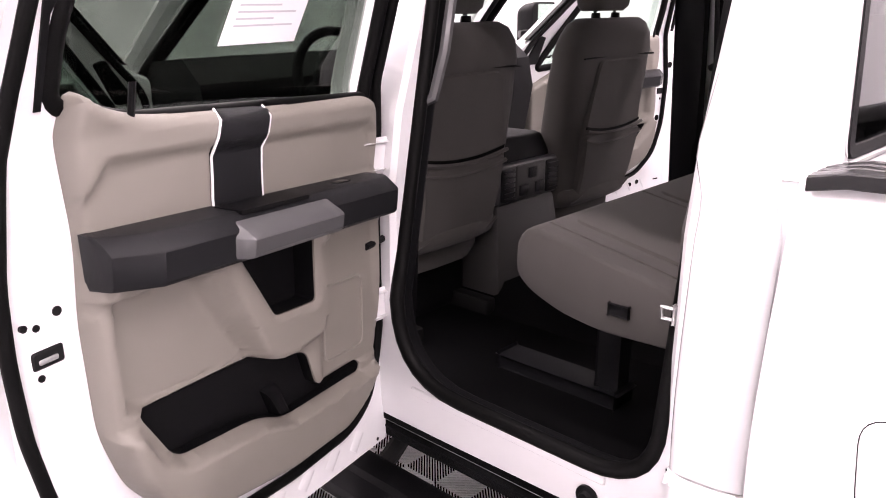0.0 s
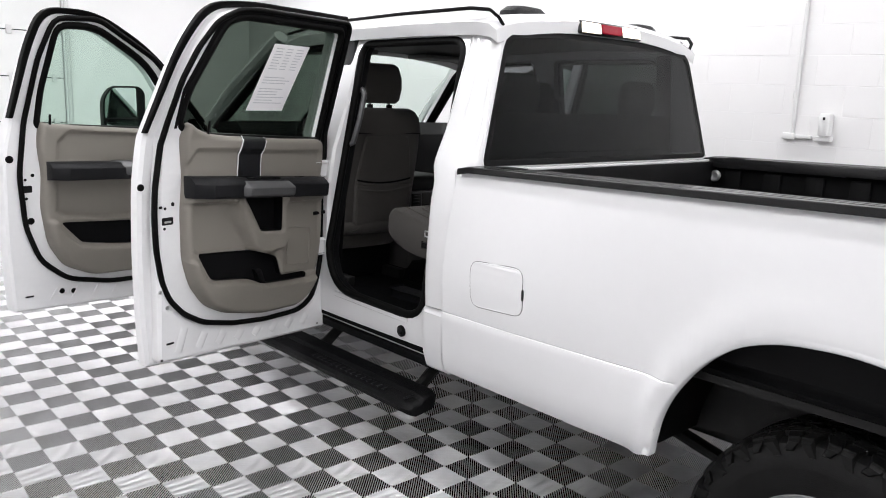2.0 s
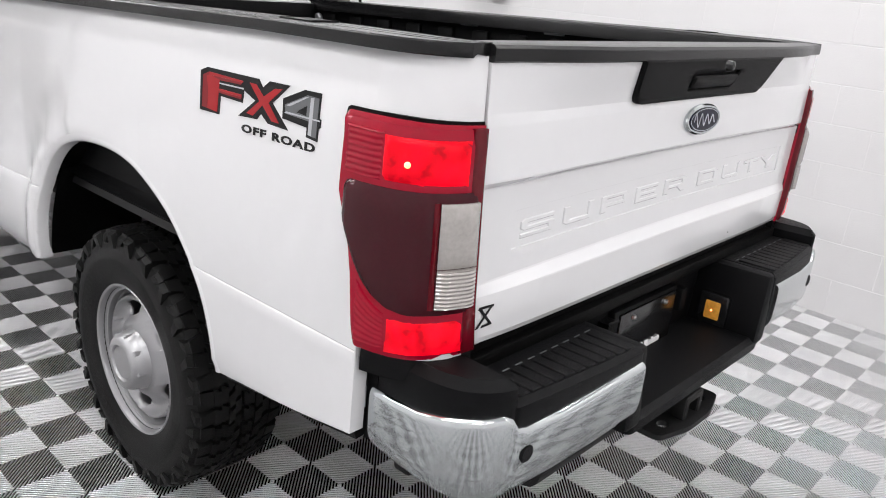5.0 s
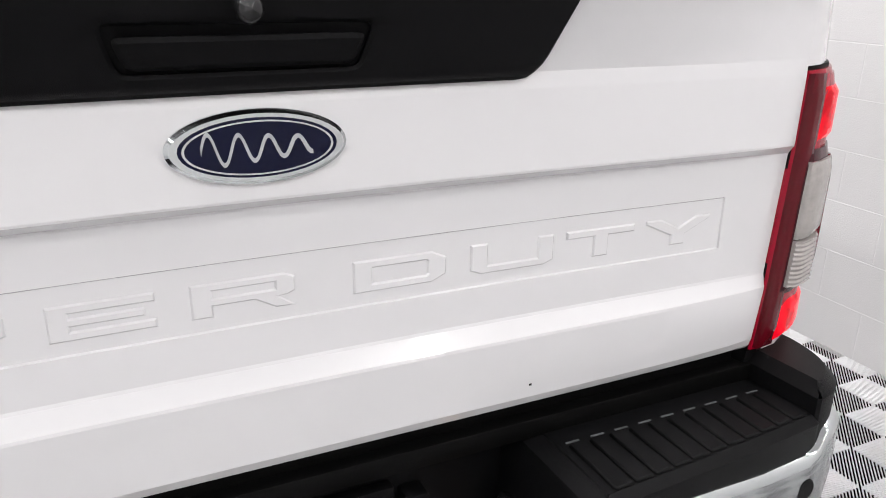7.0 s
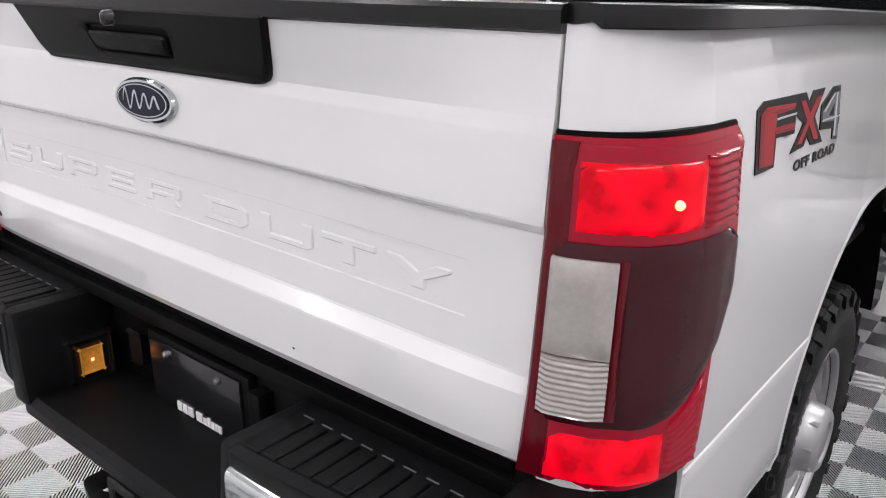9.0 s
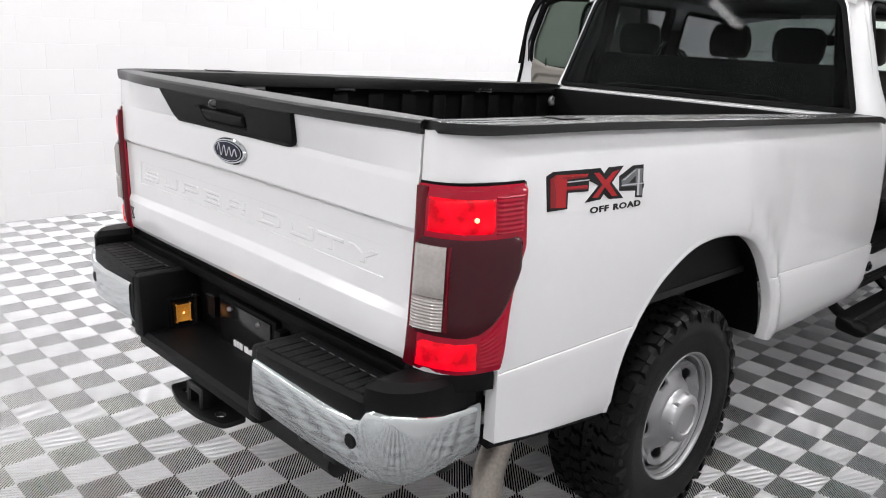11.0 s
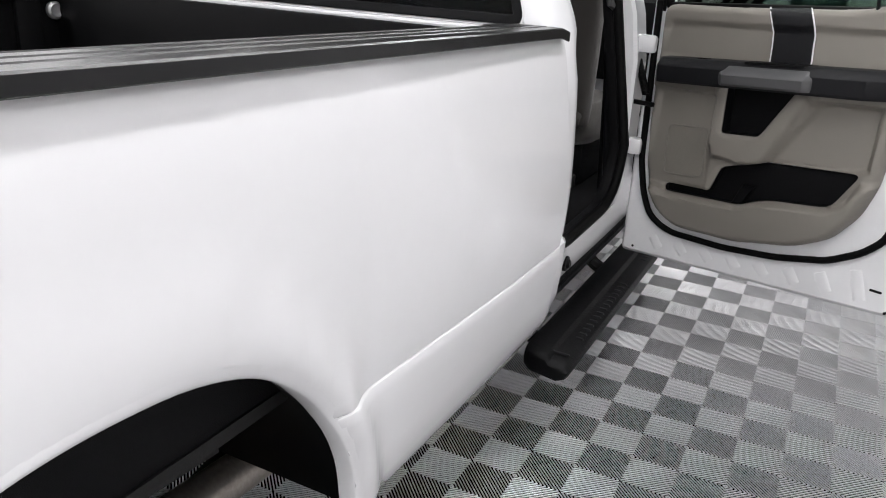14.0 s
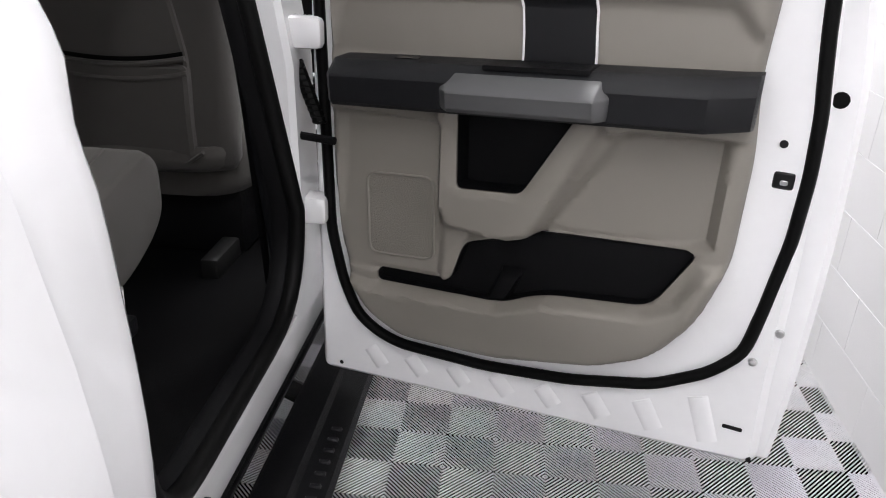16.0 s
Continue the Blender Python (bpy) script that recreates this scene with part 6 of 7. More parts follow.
    part("drain_slot", slab(0.925, 0.618, 0.962, 0.626, -0.002, 0.0018, 0.003, 0.0), DECAL_BLACK, door, to=to)
    for u, z in ((0.952, 0.775), (0.985, 0.845)):
        part("screw", turned([(0.0, 0.006), (0.007, 0.005), (0.009, 0.0)], (u, z, 0), 10, axis="z"), SCREW, door, to=to)
    part("hole", disc(0.985, 0.56, 0.005), DECAL_BLACK, door, to=to)
    part("hole", disc(0.055, 0.50, 0.005), DECAL_BLACK, door, to=to)
    for k in range(8):
        u = 0.17 + k * 0.105
        zz = 0.492 + 0.066 * u
        hi = lerp(u, [(0.2, 0.585), (0.62, 0.612), (0.8, 0.645), (0.93, 0.70)])
        part("flange_rib", tube([(u, zz + 0.022, -0.0025), (u - 0.035, hi - 0.018, -0.0025)], 0.024, 10, flat=0.20), WHITE_IN, door, to=to, angle=70)
    return door


def front_door(side):
    to = hung(side, HINGE_FRONT)
    shell = fillet([(0.0, 0.475), (1.19, 0.540), (1.205, 0.9), (1.195, 1.30), (1.15, 1.47), (1.10, 1.80), (1.04, 1.955), (0.80, 1.965), (0.47, 1.80), (0.09, 1.44), (-0.01, 1.40)], [0.02, 0.012, 0.1, 0.1, 0.08, 0.1, 0.07, 0.15, 0.15, 0.05, 0.02], 4)
    window = fillet([(0.15, 1.31), (0.27, 1.32), (0.37, 1.39), (0.46, 1.415), (1.03, 1.435), (1.025, 1.60), (0.975, 1.895), (0.80, 1.905), (0.50, 1.745)], [0.02, 0.02, 0.03, 0.03, 0.02, 0.05, 0.05, 0.12, 0.1], 4)
    door = part("front_door", plate([shell, window], -0.085, 0.0, 0.010, cuts=BEND), WHITE_IN, truck, "open white front door with a tan trim panel", to=to)
    pane = part("door_glass", plate([inset(window, -0.004)], -0.045, -0.040, cuts=BEND), GLASS_CLEAR, door, "clear door glass", to=to)
    pane.visible_shadow = False
    part("window_seal", tube([(p.x, p.y, -0.006) for p in inset(window, -0.006)], 0.018, 8, closed=True), RUBBER, door, "black window seal", to=to, angle=60)
    path = [(0.06, 0.74), (0.13, 0.63), (0.24, 0.60), (0.70, 0.62), (0.93, 0.67), (1.06, 0.78), (1.12, 0.95), (1.135, 1.2), (1.10, 1.45), (1.06, 1.75), (1.0, 1.93), (0.79, 1.945), (0.46, 1.775), (0.12, 1.45), (0.03, 1.35), (0.04, 0.85)]
    part("door_seal", tube([(u, z, 0.010) for u, z in fillet(path, 0.05, 3)], 0.013, 8, closed=True), RUBBER, door, "black rubber door seal", to=to, angle=60)
    part("top_seal", plate([fillet([(1.145, 1.47), (1.165, 1.47), (1.115, 1.81), (1.06, 1.975), (0.80, 1.982), (0.46, 1.815), (0.08, 1.45), (0.10, 1.45), (0.47, 1.79), (0.80, 1.955), (1.04, 1.95), (1.09, 1.79)], [0.002, 0.002, 0.15, 0.09, 0.2, 0.2, 0.002, 0.002, 0.2, 0.18, 0.08, 0.14], 6)], -0.03, 0.006, 0.004, cuts=BEND), RUBBER, door, "black seal along the top of the door", to=to)
    outline = fillet([(0.07, 1.21), (0.25, 1.29), (0.36, 1.375), (0.46, 1.415), (0.98, 1.445), (1.03, 1.46), (1.045, 1.35), (1.03, 1.2), (1.045, 1.05), (1.02, 0.86), (0.95, 0.74), (0.80, 0.67), (0.25, 0.645), (0.14, 0.70), (0.07, 0.85)], 0.04, 3)
    lower = fillet([(0.45, 0.80), (0.70, 0.825), (0.86, 0.85), (0.965, 0.965), (0.45, 0.93)], 0.025, 3)
    panel = part("trim_panel", moulded(outline, [lower], FRONT_RELIEF, 1.04), TAN, door, "tan moulded door panel", to=to, angle=60)
    part("lower_pocket", plate([inset(lower, -0.015)], 0.001, 0.006), BLACK_PLASTIC, panel, "black door pocket", to=to)
    part("pocket_wall", loft([[(p.x, p.y, 0.005) for p in inset(lower, 0.001)], [(p.x, p.y, 0.030) for p in inset(lower, 0.001)]], caps=False), BLACK_PLASTIC, panel, to=to)
    rest = part("armrest", arm_bar(0.20, 1.02, lambda u: 1.235 + 0.03 * u, 0.085, 0.04, 0.130), GREY_PLASTIC, door, "dark grey padded armrest", to=to, angle=32)
    part("pull_handle", arm_bar(0.42, 0.70, lambda u: 1.24 + 0.03 * u, 0.07, 0.06, 0.150), SATIN, rest, "satin grey pull handle", to=to, angle=40)
    part("dark_stripe", plate([[(0.46, 1.26), (0.53, 1.265), (0.50, 1.42), (0.40, 1.41)]], 0.02, 0.066, 0.006), GREY_PLASTIC, panel, to=to)
    part("latch", slab(1.075, 1.118, 1.13, 1.152, -0.02, 0.003), DECAL_BLACK, door, "dark door latch", to=to)
    for u, z, r in ((1.07, 1.20, 0.009), (1.105, 1.18, 0.007), (1.105, 1.09, 0.007), (1.17, 1.28, 0.018), (1.09, 0.98, 0.017), (0.90, 0.60, 0.014), (0.96, 0.61, 0.014)):
        part("plug", disc(u, z, r), RUBBER, door, to=to)
    part("drain_slot", slab(1.10, 0.605, 1.14, 0.613, -0.002, 0.0018, 0.003, 0.0), DECAL_BLACK, door, to=to)
    for k in range(8):
        u = 0.25 + k * 0.11
        part("flange_rib", tube([(u, 0.515 + 0.055 * u, -0.004), (u - 0.035, 0.575 + 0.05 * u, -0.004)], 0.008, 6), WHITE_IN, door, to=to)
    part("lock_knob", tube([(0.985, 1.44, 0.025), (0.985, 1.49, 0.02)], 0.006, 8), BLACK_PLASTIC, door, to=to)
    # tow mirror on its arm: the two glasses look towards the rear
    case = fillet([(1.300, 1.345), (1.335, 1.332), (1.515, 1.336), (1.538, 1.365), (1.540, 1.560), (1.490, 1.632), (1.330, 1.634), (1.300, 1.60)], [0.02, 0.02, 0.03, 0.03, 0.04, 0.03, 0.02, 0.03], 4)
    up_glass = fillet([(1.348, 1.462), (1.530, 1.458), (1.530, 1.560), (1.484, 1.622), (1.350, 1.624)], [0.008, 0.012, 0.03, 0.025, 0.01], 4)
    low_glass = fillet([(1.348, 1.358), (1.370, 1.348), (1.505, 1.350), (1.520, 1.372), (1.522, 1.444), (1.348, 1.446)], 0.012, 3)
    turned_out = lambda c: Vector((side * c[0], 4.90 - 0.12 * (c[0] - 1.41) - c[2], c[1]))
    mirror = part("tow_mirror", plate([case, up_glass, low_glass], -0.02, 0.010, 0.006), BLACK_PLASTIC, door, "black tow mirror with two glasses", to=turned_out)
    back = loft([[(1.418 + (p.x - 1.418) * k, 1.48 + (p.y - 1.48) * k, d) for p in inset(case, 0.003)] for d, k in ((-0.018, 1.0), (-0.07, 0.97), (-0.11, 0.86), (-0.125, 0.6))])
    part("mirror_back", back, BLACK_PLASTIC, mirror, to=turned_out, angle=50)
    part("upper_glass", plate([inset(up_glass, -0.003)], -0.010, 0.002), MIRROR, mirror, "flat mirror glass", to=turned_out)
    part("lower_glass", plate([inset(low_glass, -0.003)], -0.010, 0.002), MIRROR, mirror, "curved spotter glass", to=turned_out)
    for z in (1.37, 1.47):
        part("mirror_arm", loft([[(side * x, y + a, z + b) for a, b in rounded(0.03, 0.022, 4, 12)] for x, y in ((1.33, 4.955), (1.20, 4.89), (1.11, 4.80))]), BLACK_PLASTIC, mirror, to=lambda c: Vector(c))
    part("mirror_sail", plate([fillet([(0.06, 1.33), (0.14, 1.33), (0.20, 1.46), (0.16, 1.47)], 0.01, 3)], -0.09, 0.012, 0.004, cuts=BEND), BLACK_PLASTIC, mirror, to=to)
    return door


for s in (-1, 1):
    rear_door(s)
    front_door(s)


# ---- inside the cab ----
def front_seat(x):
    """A cloth seat seen from behind: cushion, shaped back with a pocket, headrest on two posts."""
    sect = [(0.965, 3.965, 0.232, 0.055), (0.99, 3.96, 0.244, 0.075), (1.10, 3.945, 0.252, 0.088), (1.28, 3.922, 0.262, 0.092), (1.44, 3.90, 0.268, 0.088), (1.54, 3.885, 0.265, 0.080), (1.60, 3.875, 0.250, 0.070), (1.64, 3.872, 0.220, 0.055), (1.658, 3.872, 0.18, 0.035)]
    rings = [[(x + a, y + b, z) for a, b in rounded(w, t, 3.2, 28)] for z, y, w, t in sect]
    back = body("seat_back", loft(rings), CLOTH, "grey cloth front seat back", angle=60)
    # upper cover with its seam, pocket panel and hem
    cover = [[(x + a, y + b, z) for a, b in rounded(w + 0.004, t + 0.004, 3.2, 28)] for z, y, w, t in [(1.526, 3.887, 0.2655, 0.0815)] + [q for q in sect if q[0] > 1.5]]
    body("top_cover", loft(cover), CLOTH, parent=back, angle=60)
    face = lambda u, z, o: (x + u, lerp(z, [(p[0], p[1] - p[3]) for p in sect]) - o, z)
    onto = lambda c: rake(face(c[0], c[1], c[2]))
    cuts = [(1, z) for z in (1.0, 1.1, 1.2, 1.3, 1.4, 1.5)]
    part("back_panel", plate([fillet([(-0.15, 1.0), (0.15, 1.0), (0.185, 1.26), (0.165, 1.40), (0.14, 1.515), (-0.14, 1.515), (-0.165, 1.40), (-0.185, 1.26)], 0.03, 4)], -0.03, 0.008, 0.006, cuts=cuts), CLOTH, back, to=onto)
    part("cover_seam", tube([face(u, 1.524 + 0.004 * math.cos(u * 8), -0.004 + 0.05 * max(0.0, abs(u) - 0.2)) for u in steps(-0.235, 0.235, 14)], 0.0035, 6), RUBBER, back, "dark seam under the upper cover", to=rake)
    part("pocket", plate([fillet([(-0.165, 1.005), (0.165, 1.005), (0.185, 1.250), (-0.185, 1.250)], 0.02, 4)], -0.03, 0.020, 0.008, cuts=cuts), CLOTH, back, "grey cloth map pocket", to=onto)
    for z in (1.253, 1.218):
        part("pocket_hem", tube([face(u, z + 0.022 * (abs(u) / 0.19) ** 2 - 0.008, 0.019) for u in steps(-0.187, 0.187, 12)], 0.0065, 6), CLOTH, back, to=rake)
    # the pocket isn't hollow: a thin black strip paints its shaded opening
    part("pocket_mouth", plate([[(u, 1.261 + 0.022 * (abs(u) / 0.19) ** 2) for u in steps(-0.18, 0.18, 10)] + [(u, 1.251 + 0.022 * (abs(u) / 0.19) ** 2) for u in steps(0.18, -0.18, 10)]], 0.006, 0.0105), RUBBER, back, "black strip that paints the shade in the map pocket's mouth", to=onto)
    for k in range(5):
        u = -0.15 + 0.075 * k
        part("hem_fold", tube([face(u - 0.03, 0.985, 0.012), face(u + 0.012, 1.012, 0.018), face(u + 0.04, 1.032, 0.016)], 0.008, 6, flat=0.6), CLOTH, back, to=rake)
    part("lower_fold", loft([[(x + a, 3.945 + b, z) for a, b in rounded(w, t, 3, 20)] for z, w, t in ((0.965, 0.20, 0.05), (0.985, 0.225, 0.086), (1.02, 0.235, 0.100), (1.04, 0.23, 0.092))]), CLOTH, back, to=rake, angle=60)
    for s in (-1, 1):
        part("headrest_post", tube([(x + s * 0.065, 3.885, 1.63), (x + s * 0.065, 3.895, 1.74)], 0.008, 8), CHROME, back, "chrome headrest post", to=rake)
        part("post_sleeve", turned([(0.0, 0.02), (0.016, 0.02), (0.018, 0.0)], (x + s * 0.065, 3.885, 1.656), 10, axis="z"), BLACK_PLASTIC, back, to=rake)
    head = [(1.682, 3.898, 0.105, 0.045), (1.700, 3.896, 0.125, 0.058), (1.76, 3.894, 0.138, 0.064), (1.82, 3.892, 0.135, 0.060), (1.875, 3.892, 0.115, 0.050), (1.892, 3.894, 0.09, 0.03)]
    part("headrest", loft([[(x + a, y + b, z) for a, b in rounded(w, t, 3, 24)] for z, y, w, t in head]), CLOTH, back, "grey cloth headrest", to=rake, angle=60)
    part("cushion", loft([[(x + a, 4.22 + b, z) for a, b in rounded(w, t, 4, 24)] for z, w, t in ((0.88, 0.24, 0.27), (0.92, 0.26, 0.29), (1.02, 0.262, 0.29), (1.06, 0.24, 0.27))]), CLOTH, back, to=rake, angle=60)
    part("seat_base", box((x - 0.22, 4.02, 0.68), (x + 0.22, 4.40, 0.89), 0.03), BLACK_PLASTIC, back, to=rake)
    part("seat_rail", box((x - 0.20, 3.86, 0.68), (x - 0.15, 4.45, 0.74), 0.01), FRAME_BLACK, back, to=rake)
    part("seat_rail", box((x + 0.15, 3.86, 0.68), (x + 0.20, 4.45, 0.74), 0.01), FRAME_BLACK, back, to=rake)


def lifted(bm, up=0.10):
    """Raises a piece of the dash to its height under the windshield."""
    for v in bm.verts:
        v.co.z += up
    return bm


def interior():
    body("cab_floor", box((-0.90, 2.76, 0.62), (0.90, 4.95, 0.685), 0.01), CARPET, "black vinyl cab floor")
    body("floor_hump", loft([[(x, y, z) for x, z in ((-0.24, 0.68), (-0.16, 0.78), (0.16, 0.78), (0.24, 0.68))] for y in (2.8, 4.9)], caps=False), CARPET, "black floor tunnel", angle=70)
    front_seat(-0.415)
    front_seat(0.415)
    # rear bench
    side_line = fillet([(3.335, 1.198), (3.374, 1.165), (3.376, 1.075), (3.330, 1.038), (3.24, 1.003), (3.12, 0.985), (2.93, 0.990), (2.88, 1.09), (2.99, 1.128), (3.18, 1.166)], [0.02, 0.03, 0.03, 0.04, 0.04, 0.04, 0.03, 0.02, 0.05, 0.05], 3)
    mid = Vector((3.14, 1.09))
    rings = [[(x, mid.x + (p.x - mid.x) * k, mid.y + (p.y - mid.y) * k) for p in side_line] for x, k in ((-0.735, 0.90), (-0.731, 0.965), (-0.715, 1.0), (-0.4, 1.0), (0.0, 1.0), (0.4, 1.0), (0.715, 1.0), (0.731, 0.965), (0.735, 0.90))]
    bench = body("rear_bench", loft(rings), CLOTH, "grey cloth rear bench", angle=50)
    for x0, x1 in ((-0.60, -0.26), (-0.19, 0.19), (0.26, 0.60)):
        pad = plate([fillet([(x0, 2.99), (x1, 2.99), (x1, 3.30), (x0, 3.30)], 0.03, 4)], -0.01, 0.007, 0.006)
        part("seat_insert", pad, CLOTH_DARK, bench, "dark patterned seat insert", to=lambda c: rake((c[0], c[1], lerp(c[1], [(2.95, 1.115), (2.99, 1.128), (3.18, 1.166), (3.335, 1.195)]) + c[2])))
    for x in (-0.225, 0.225, -0.66, 0.66):
        body("cushion_seam", tube([(x, y, z + 0.001) for y, z in ((2.98, 1.125), (3.08, 1.147), (3.18, 1.166), (3.32, 1.194), (3.370, 1.165), (3.377, 1.09))], 0.0035, 6), CLOTH_DARK, parent=bench)
    rings = [[(a, y + b, z) for a, b in rounded(w, t, 6, 40)] for z, y, w, t in ((1.16, 2.92, 0.71, 0.07), (1.25, 2.90, 0.73, 0.085), (1.5, 2.86, 0.73, 0.085), (1.62, 2.84, 0.71, 0.07), (1.66, 2.835, 0.67, 0.05))]
    body("bench_back", loft(rings), CLOTH, parent=bench, angle=60)
    for x in (-0.45, 0.45):
        part("bench_headrest", loft([[(x + a, 2.84 + b, z) for a, b in rounded(w, t, 2.6, 32)] for z, w, t in ((1.655, 0.085, 0.035), (1.665, 0.108, 0.046), (1.69, 0.122, 0.055), (1.74, 0.128, 0.056), (1.79, 0.124, 0.052), (1.815, 0.108, 0.042), (1.828, 0.08, 0.028))]), CLOTH, bench, "grey cloth headrest", to=rake, angle=60)
    for s in (-1, 1):
        body("strap_loop", box((s * 0.725, 3.05, 1.040), (s * 0.742, 3.10, 1.066), 0.004), BLACK_PLASTIC, "black release strap", parent=bench)
        body("bench_leg", box((s * 0.49, 3.18, 0.68), (s * 0.53, 3.25, 1.02), 0.008), GREY_PLASTIC, "grey bench leg", parent=bench)
        body("bench_rail", box((s * 0.47, 3.18, 0.680), (s * 0.54, 3.57, 0.730), 0.012), GREY_PLASTIC, parent=bench)
        # pillar trims between and behind the doorways, with a grab handle
        body("pillar_trim", prism((s * 0.84, 3.655, s * 0.885, 3.79, 0.70), (s * 0.70, 3.655, s * 0.745, 3.78, 1.99), bevel=0.015), GREY_PLASTIC, "dark grey pillar trim")
        handle = tube([(s * 0.82, 3.65, 1.46), (s * 0.795, 3.585, 1.49), (s * 0.77, 3.570, 1.60), (s * 0.74, 3.575, 1.72), (s * 0.72, 3.64, 1.77)], 0.014, 8)
        body("grab_handle", handle, SATIN, "grey grab handle on the pillar")
        body("rear_trim", prism((s * 0.77, 2.77, s * 0.835, 2.85, 0.70), (s * 0.60, 2.79, s * 0.665, 2.85, 1.97), bevel=0.015), BLACK_PLASTIC, "black rear pillar trim")
        body("belt", tube([(s * 0.73, 3.66, 1.82), (s * 0.79, 3.665, 1.2), (s * 0.82, 3.665, 0.75)], 0.022, 8, flat=0.15), BLACK_PLASTIC, "black seat belt")
    # centre console with rear vents
    console = body("console", prism((-0.15, 3.96, 0.15, 4.72, 0.72), (-0.155, 3.93, 0.155, 4.70, 1.16), bevel=0.02), GREY_PLASTIC, "grey centre console with rear vents")
    body("console_lid", prism((-0.158, 3.915, 0.158, 4.4, 1.180), (-0.14, 3.95, 0.14, 4.38, 1.270), bevel=0.02), BLACK_PLASTIC, parent=console)
    body("console_foot", prism((-0.20, 3.86, 0.20, 4.1, 0.70), (-0.165, 3.905, 0.165, 4.1, 1.050), bevel=0.02), CONSOLE_GREY, parent=console)
    body("vent_bezel", box((-0.168, 3.895, 1.045), (0.168, 3.94, 1.185), 0.014), SATIN, "satin grey bezel with vents and sockets", parent=console)
    for x in (-0.125, 0.125):
        body("vent", box((x - 0.034, 3.887, 1.057), (x + 0.034, 3.90, 1.173), 0.006), DECAL_BLACK, parent=console)
        bm = bmesh.new()
        for k in range(6):
            box((x - 0.028, 3.881, 1.068 + k * 0.018), (x + 0.028, 3.891, 1.073 + k * 0.018), 0.0, 1, bm)
        for one in islands(bm):
            body("vent_slat", one, GREY_PLASTIC, parent=console)
    body("socket_panel", box((-0.080, 3.887, 1.053), (0.080, 3.90, 1.177), 0.006), CONSOLE_GREY, parent=console)
    for x, z in ((0.005, 1.145), (-0.045, 1.088), (0.045, 1.088)):
        body("socket_cap", box((x - 0.024, 3.879, z - 0.020), (x + 0.024, 3.891, z + 0.020), 0.006), GREY_PLASTIC, parent=console)
    # dash, wheel and mirror
    rings = [[(x, y, z) for y, z in ((4.60, 1.0), (4.55, 1.25), (4.58, 1.38), (4.68, 1.46), (4.95, 1.44), (5.0, 1.0))] for x in (-0.86, -0.6, -0.42, -0.2, 0.2, 0.86)]
    dash = body("dashboard", lifted(loft(rings)), BLACK_PLASTIC, "black dashboard")
    body("screen", lifted(box((-0.12, 4.535, 1.22), (0.12, 4.56, 1.38), 0.01)), BLACK_GLOSS, parent=dash)
    body("dash_vent", lifted(box((-0.24, 4.54, 1.24), (-0.15, 4.56, 1.36), 0.01)), SATIN, parent=dash)
    ring = [(-0.415 + 0.185 * math.cos(t), 4.40 + 0.06 * math.sin(t), 1.36 + 0.175 * math.sin(t)) for t in (2 * math.pi * k / 32 for k in range(32))]
    wheel = body("steering_wheel", lifted(tube(ring, 0.017, 8, closed=True)), BLACK_PLASTIC, "black steering wheel", angle=60)
    body("wheel_hub", lifted(box((-0.52, 4.385, 1.30), (-0.31, 4.45, 1.42), 0.03)), BLACK_PLASTIC, parent=wheel)
    body("column", lifted(tube([(-0.415, 4.42, 1.36), (-0.415, 4.62, 1.28)], 0.05, 10)), BLACK_PLASTIC, parent=wheel)
    mirror = body("inside_mirror", box((-0.12, 4.42, 1.80), (0.12, 4.45, 1.87), 0.02), BLACK_PLASTIC, "black inside mirror")
    body("mirror_stem", tube([(0, 4.45, 1.84), (0, 4.55, 1.93)], 0.01, 8), BLACK_PLASTIC, parent=mirror)
    rings = [[(x * w, y, 2.005 + 0.05 * (1 - x * x) - d) for x in steps(-1, 1, 10)] for y, w, d in ((2.74, 0.70, 0.06), (2.85, 0.715, 0.02), (3.4, 0.72, 0.0), (4.1, 0.72, 0.01), (4.40, 0.70, 0.06))]
    liner = body("headliner", loft(rings, closed=False, caps=False), HEADLINER, "grey cloth headliner")
    body("dome_lamp", box((-0.12, 3.5, 2.02), (0.12, 3.75, 2.05), 0.01), SATIN, parent=liner)
    for x in (-0.38, 0.38):
        body("sun_visor", box((x - 0.2, 4.22, 1.965), (x + 0.2, 4.40, 1.99), 0.008), HEADLINER, parent=liner)


interior()


def paper_sheet():
    """A printed sheet taped inside the left rear window: its small print is plain bars."""
    to = hung(-1, HINGE_REAR[-1])
    sheet = thing("paper_sheet", "white printed sheet taped to the tinted rear window", "paper", to((0.35, 1.56, -0.03)))
    root = sheet.location.copy()
    frame = lambda c: to(c) - root
    slant = lambda a, b: (0.520 - 0.215 * a - 0.09 * b, 1.560 + 0.285 * b)
    quad = [slant(a, b) for a, b in ((0, 0), (1, 0), (1, 1), (0, 1))]
    part("page", plate([quad], -0.037, -0.035, cuts=[(1, z) for z in (1.6, 1.7, 1.8)]), PAPER, sheet, to=frame)
    bm = bmesh.new()
    rng = random.Random(3)
    for k in range(20):
        b = 0.93 - k * 0.043
        if k in (8, 9, 13):
            continue
        spans = ((0.10, 0.34), (0.40, 0.62), (0.68, 0.90)) if k < 8 else ((0.10, rng.uniform(0.55, 0.92)),)
        for a0, a1 in spans:
            a1 -= rng.uniform(0, 0.08)
            plate([[slant(a0, b), slant(a1, b), slant(a1, b + 0.012), slant(a0, b + 0.012)]], -0.0355, -0.0342, bm=bm)
    part("print", bm, INK, sheet, "rows of grey print", to=frame)


paper_sheet()

# ---- pieces: floor tiles and wall blocks ----
CELL = 0.1524
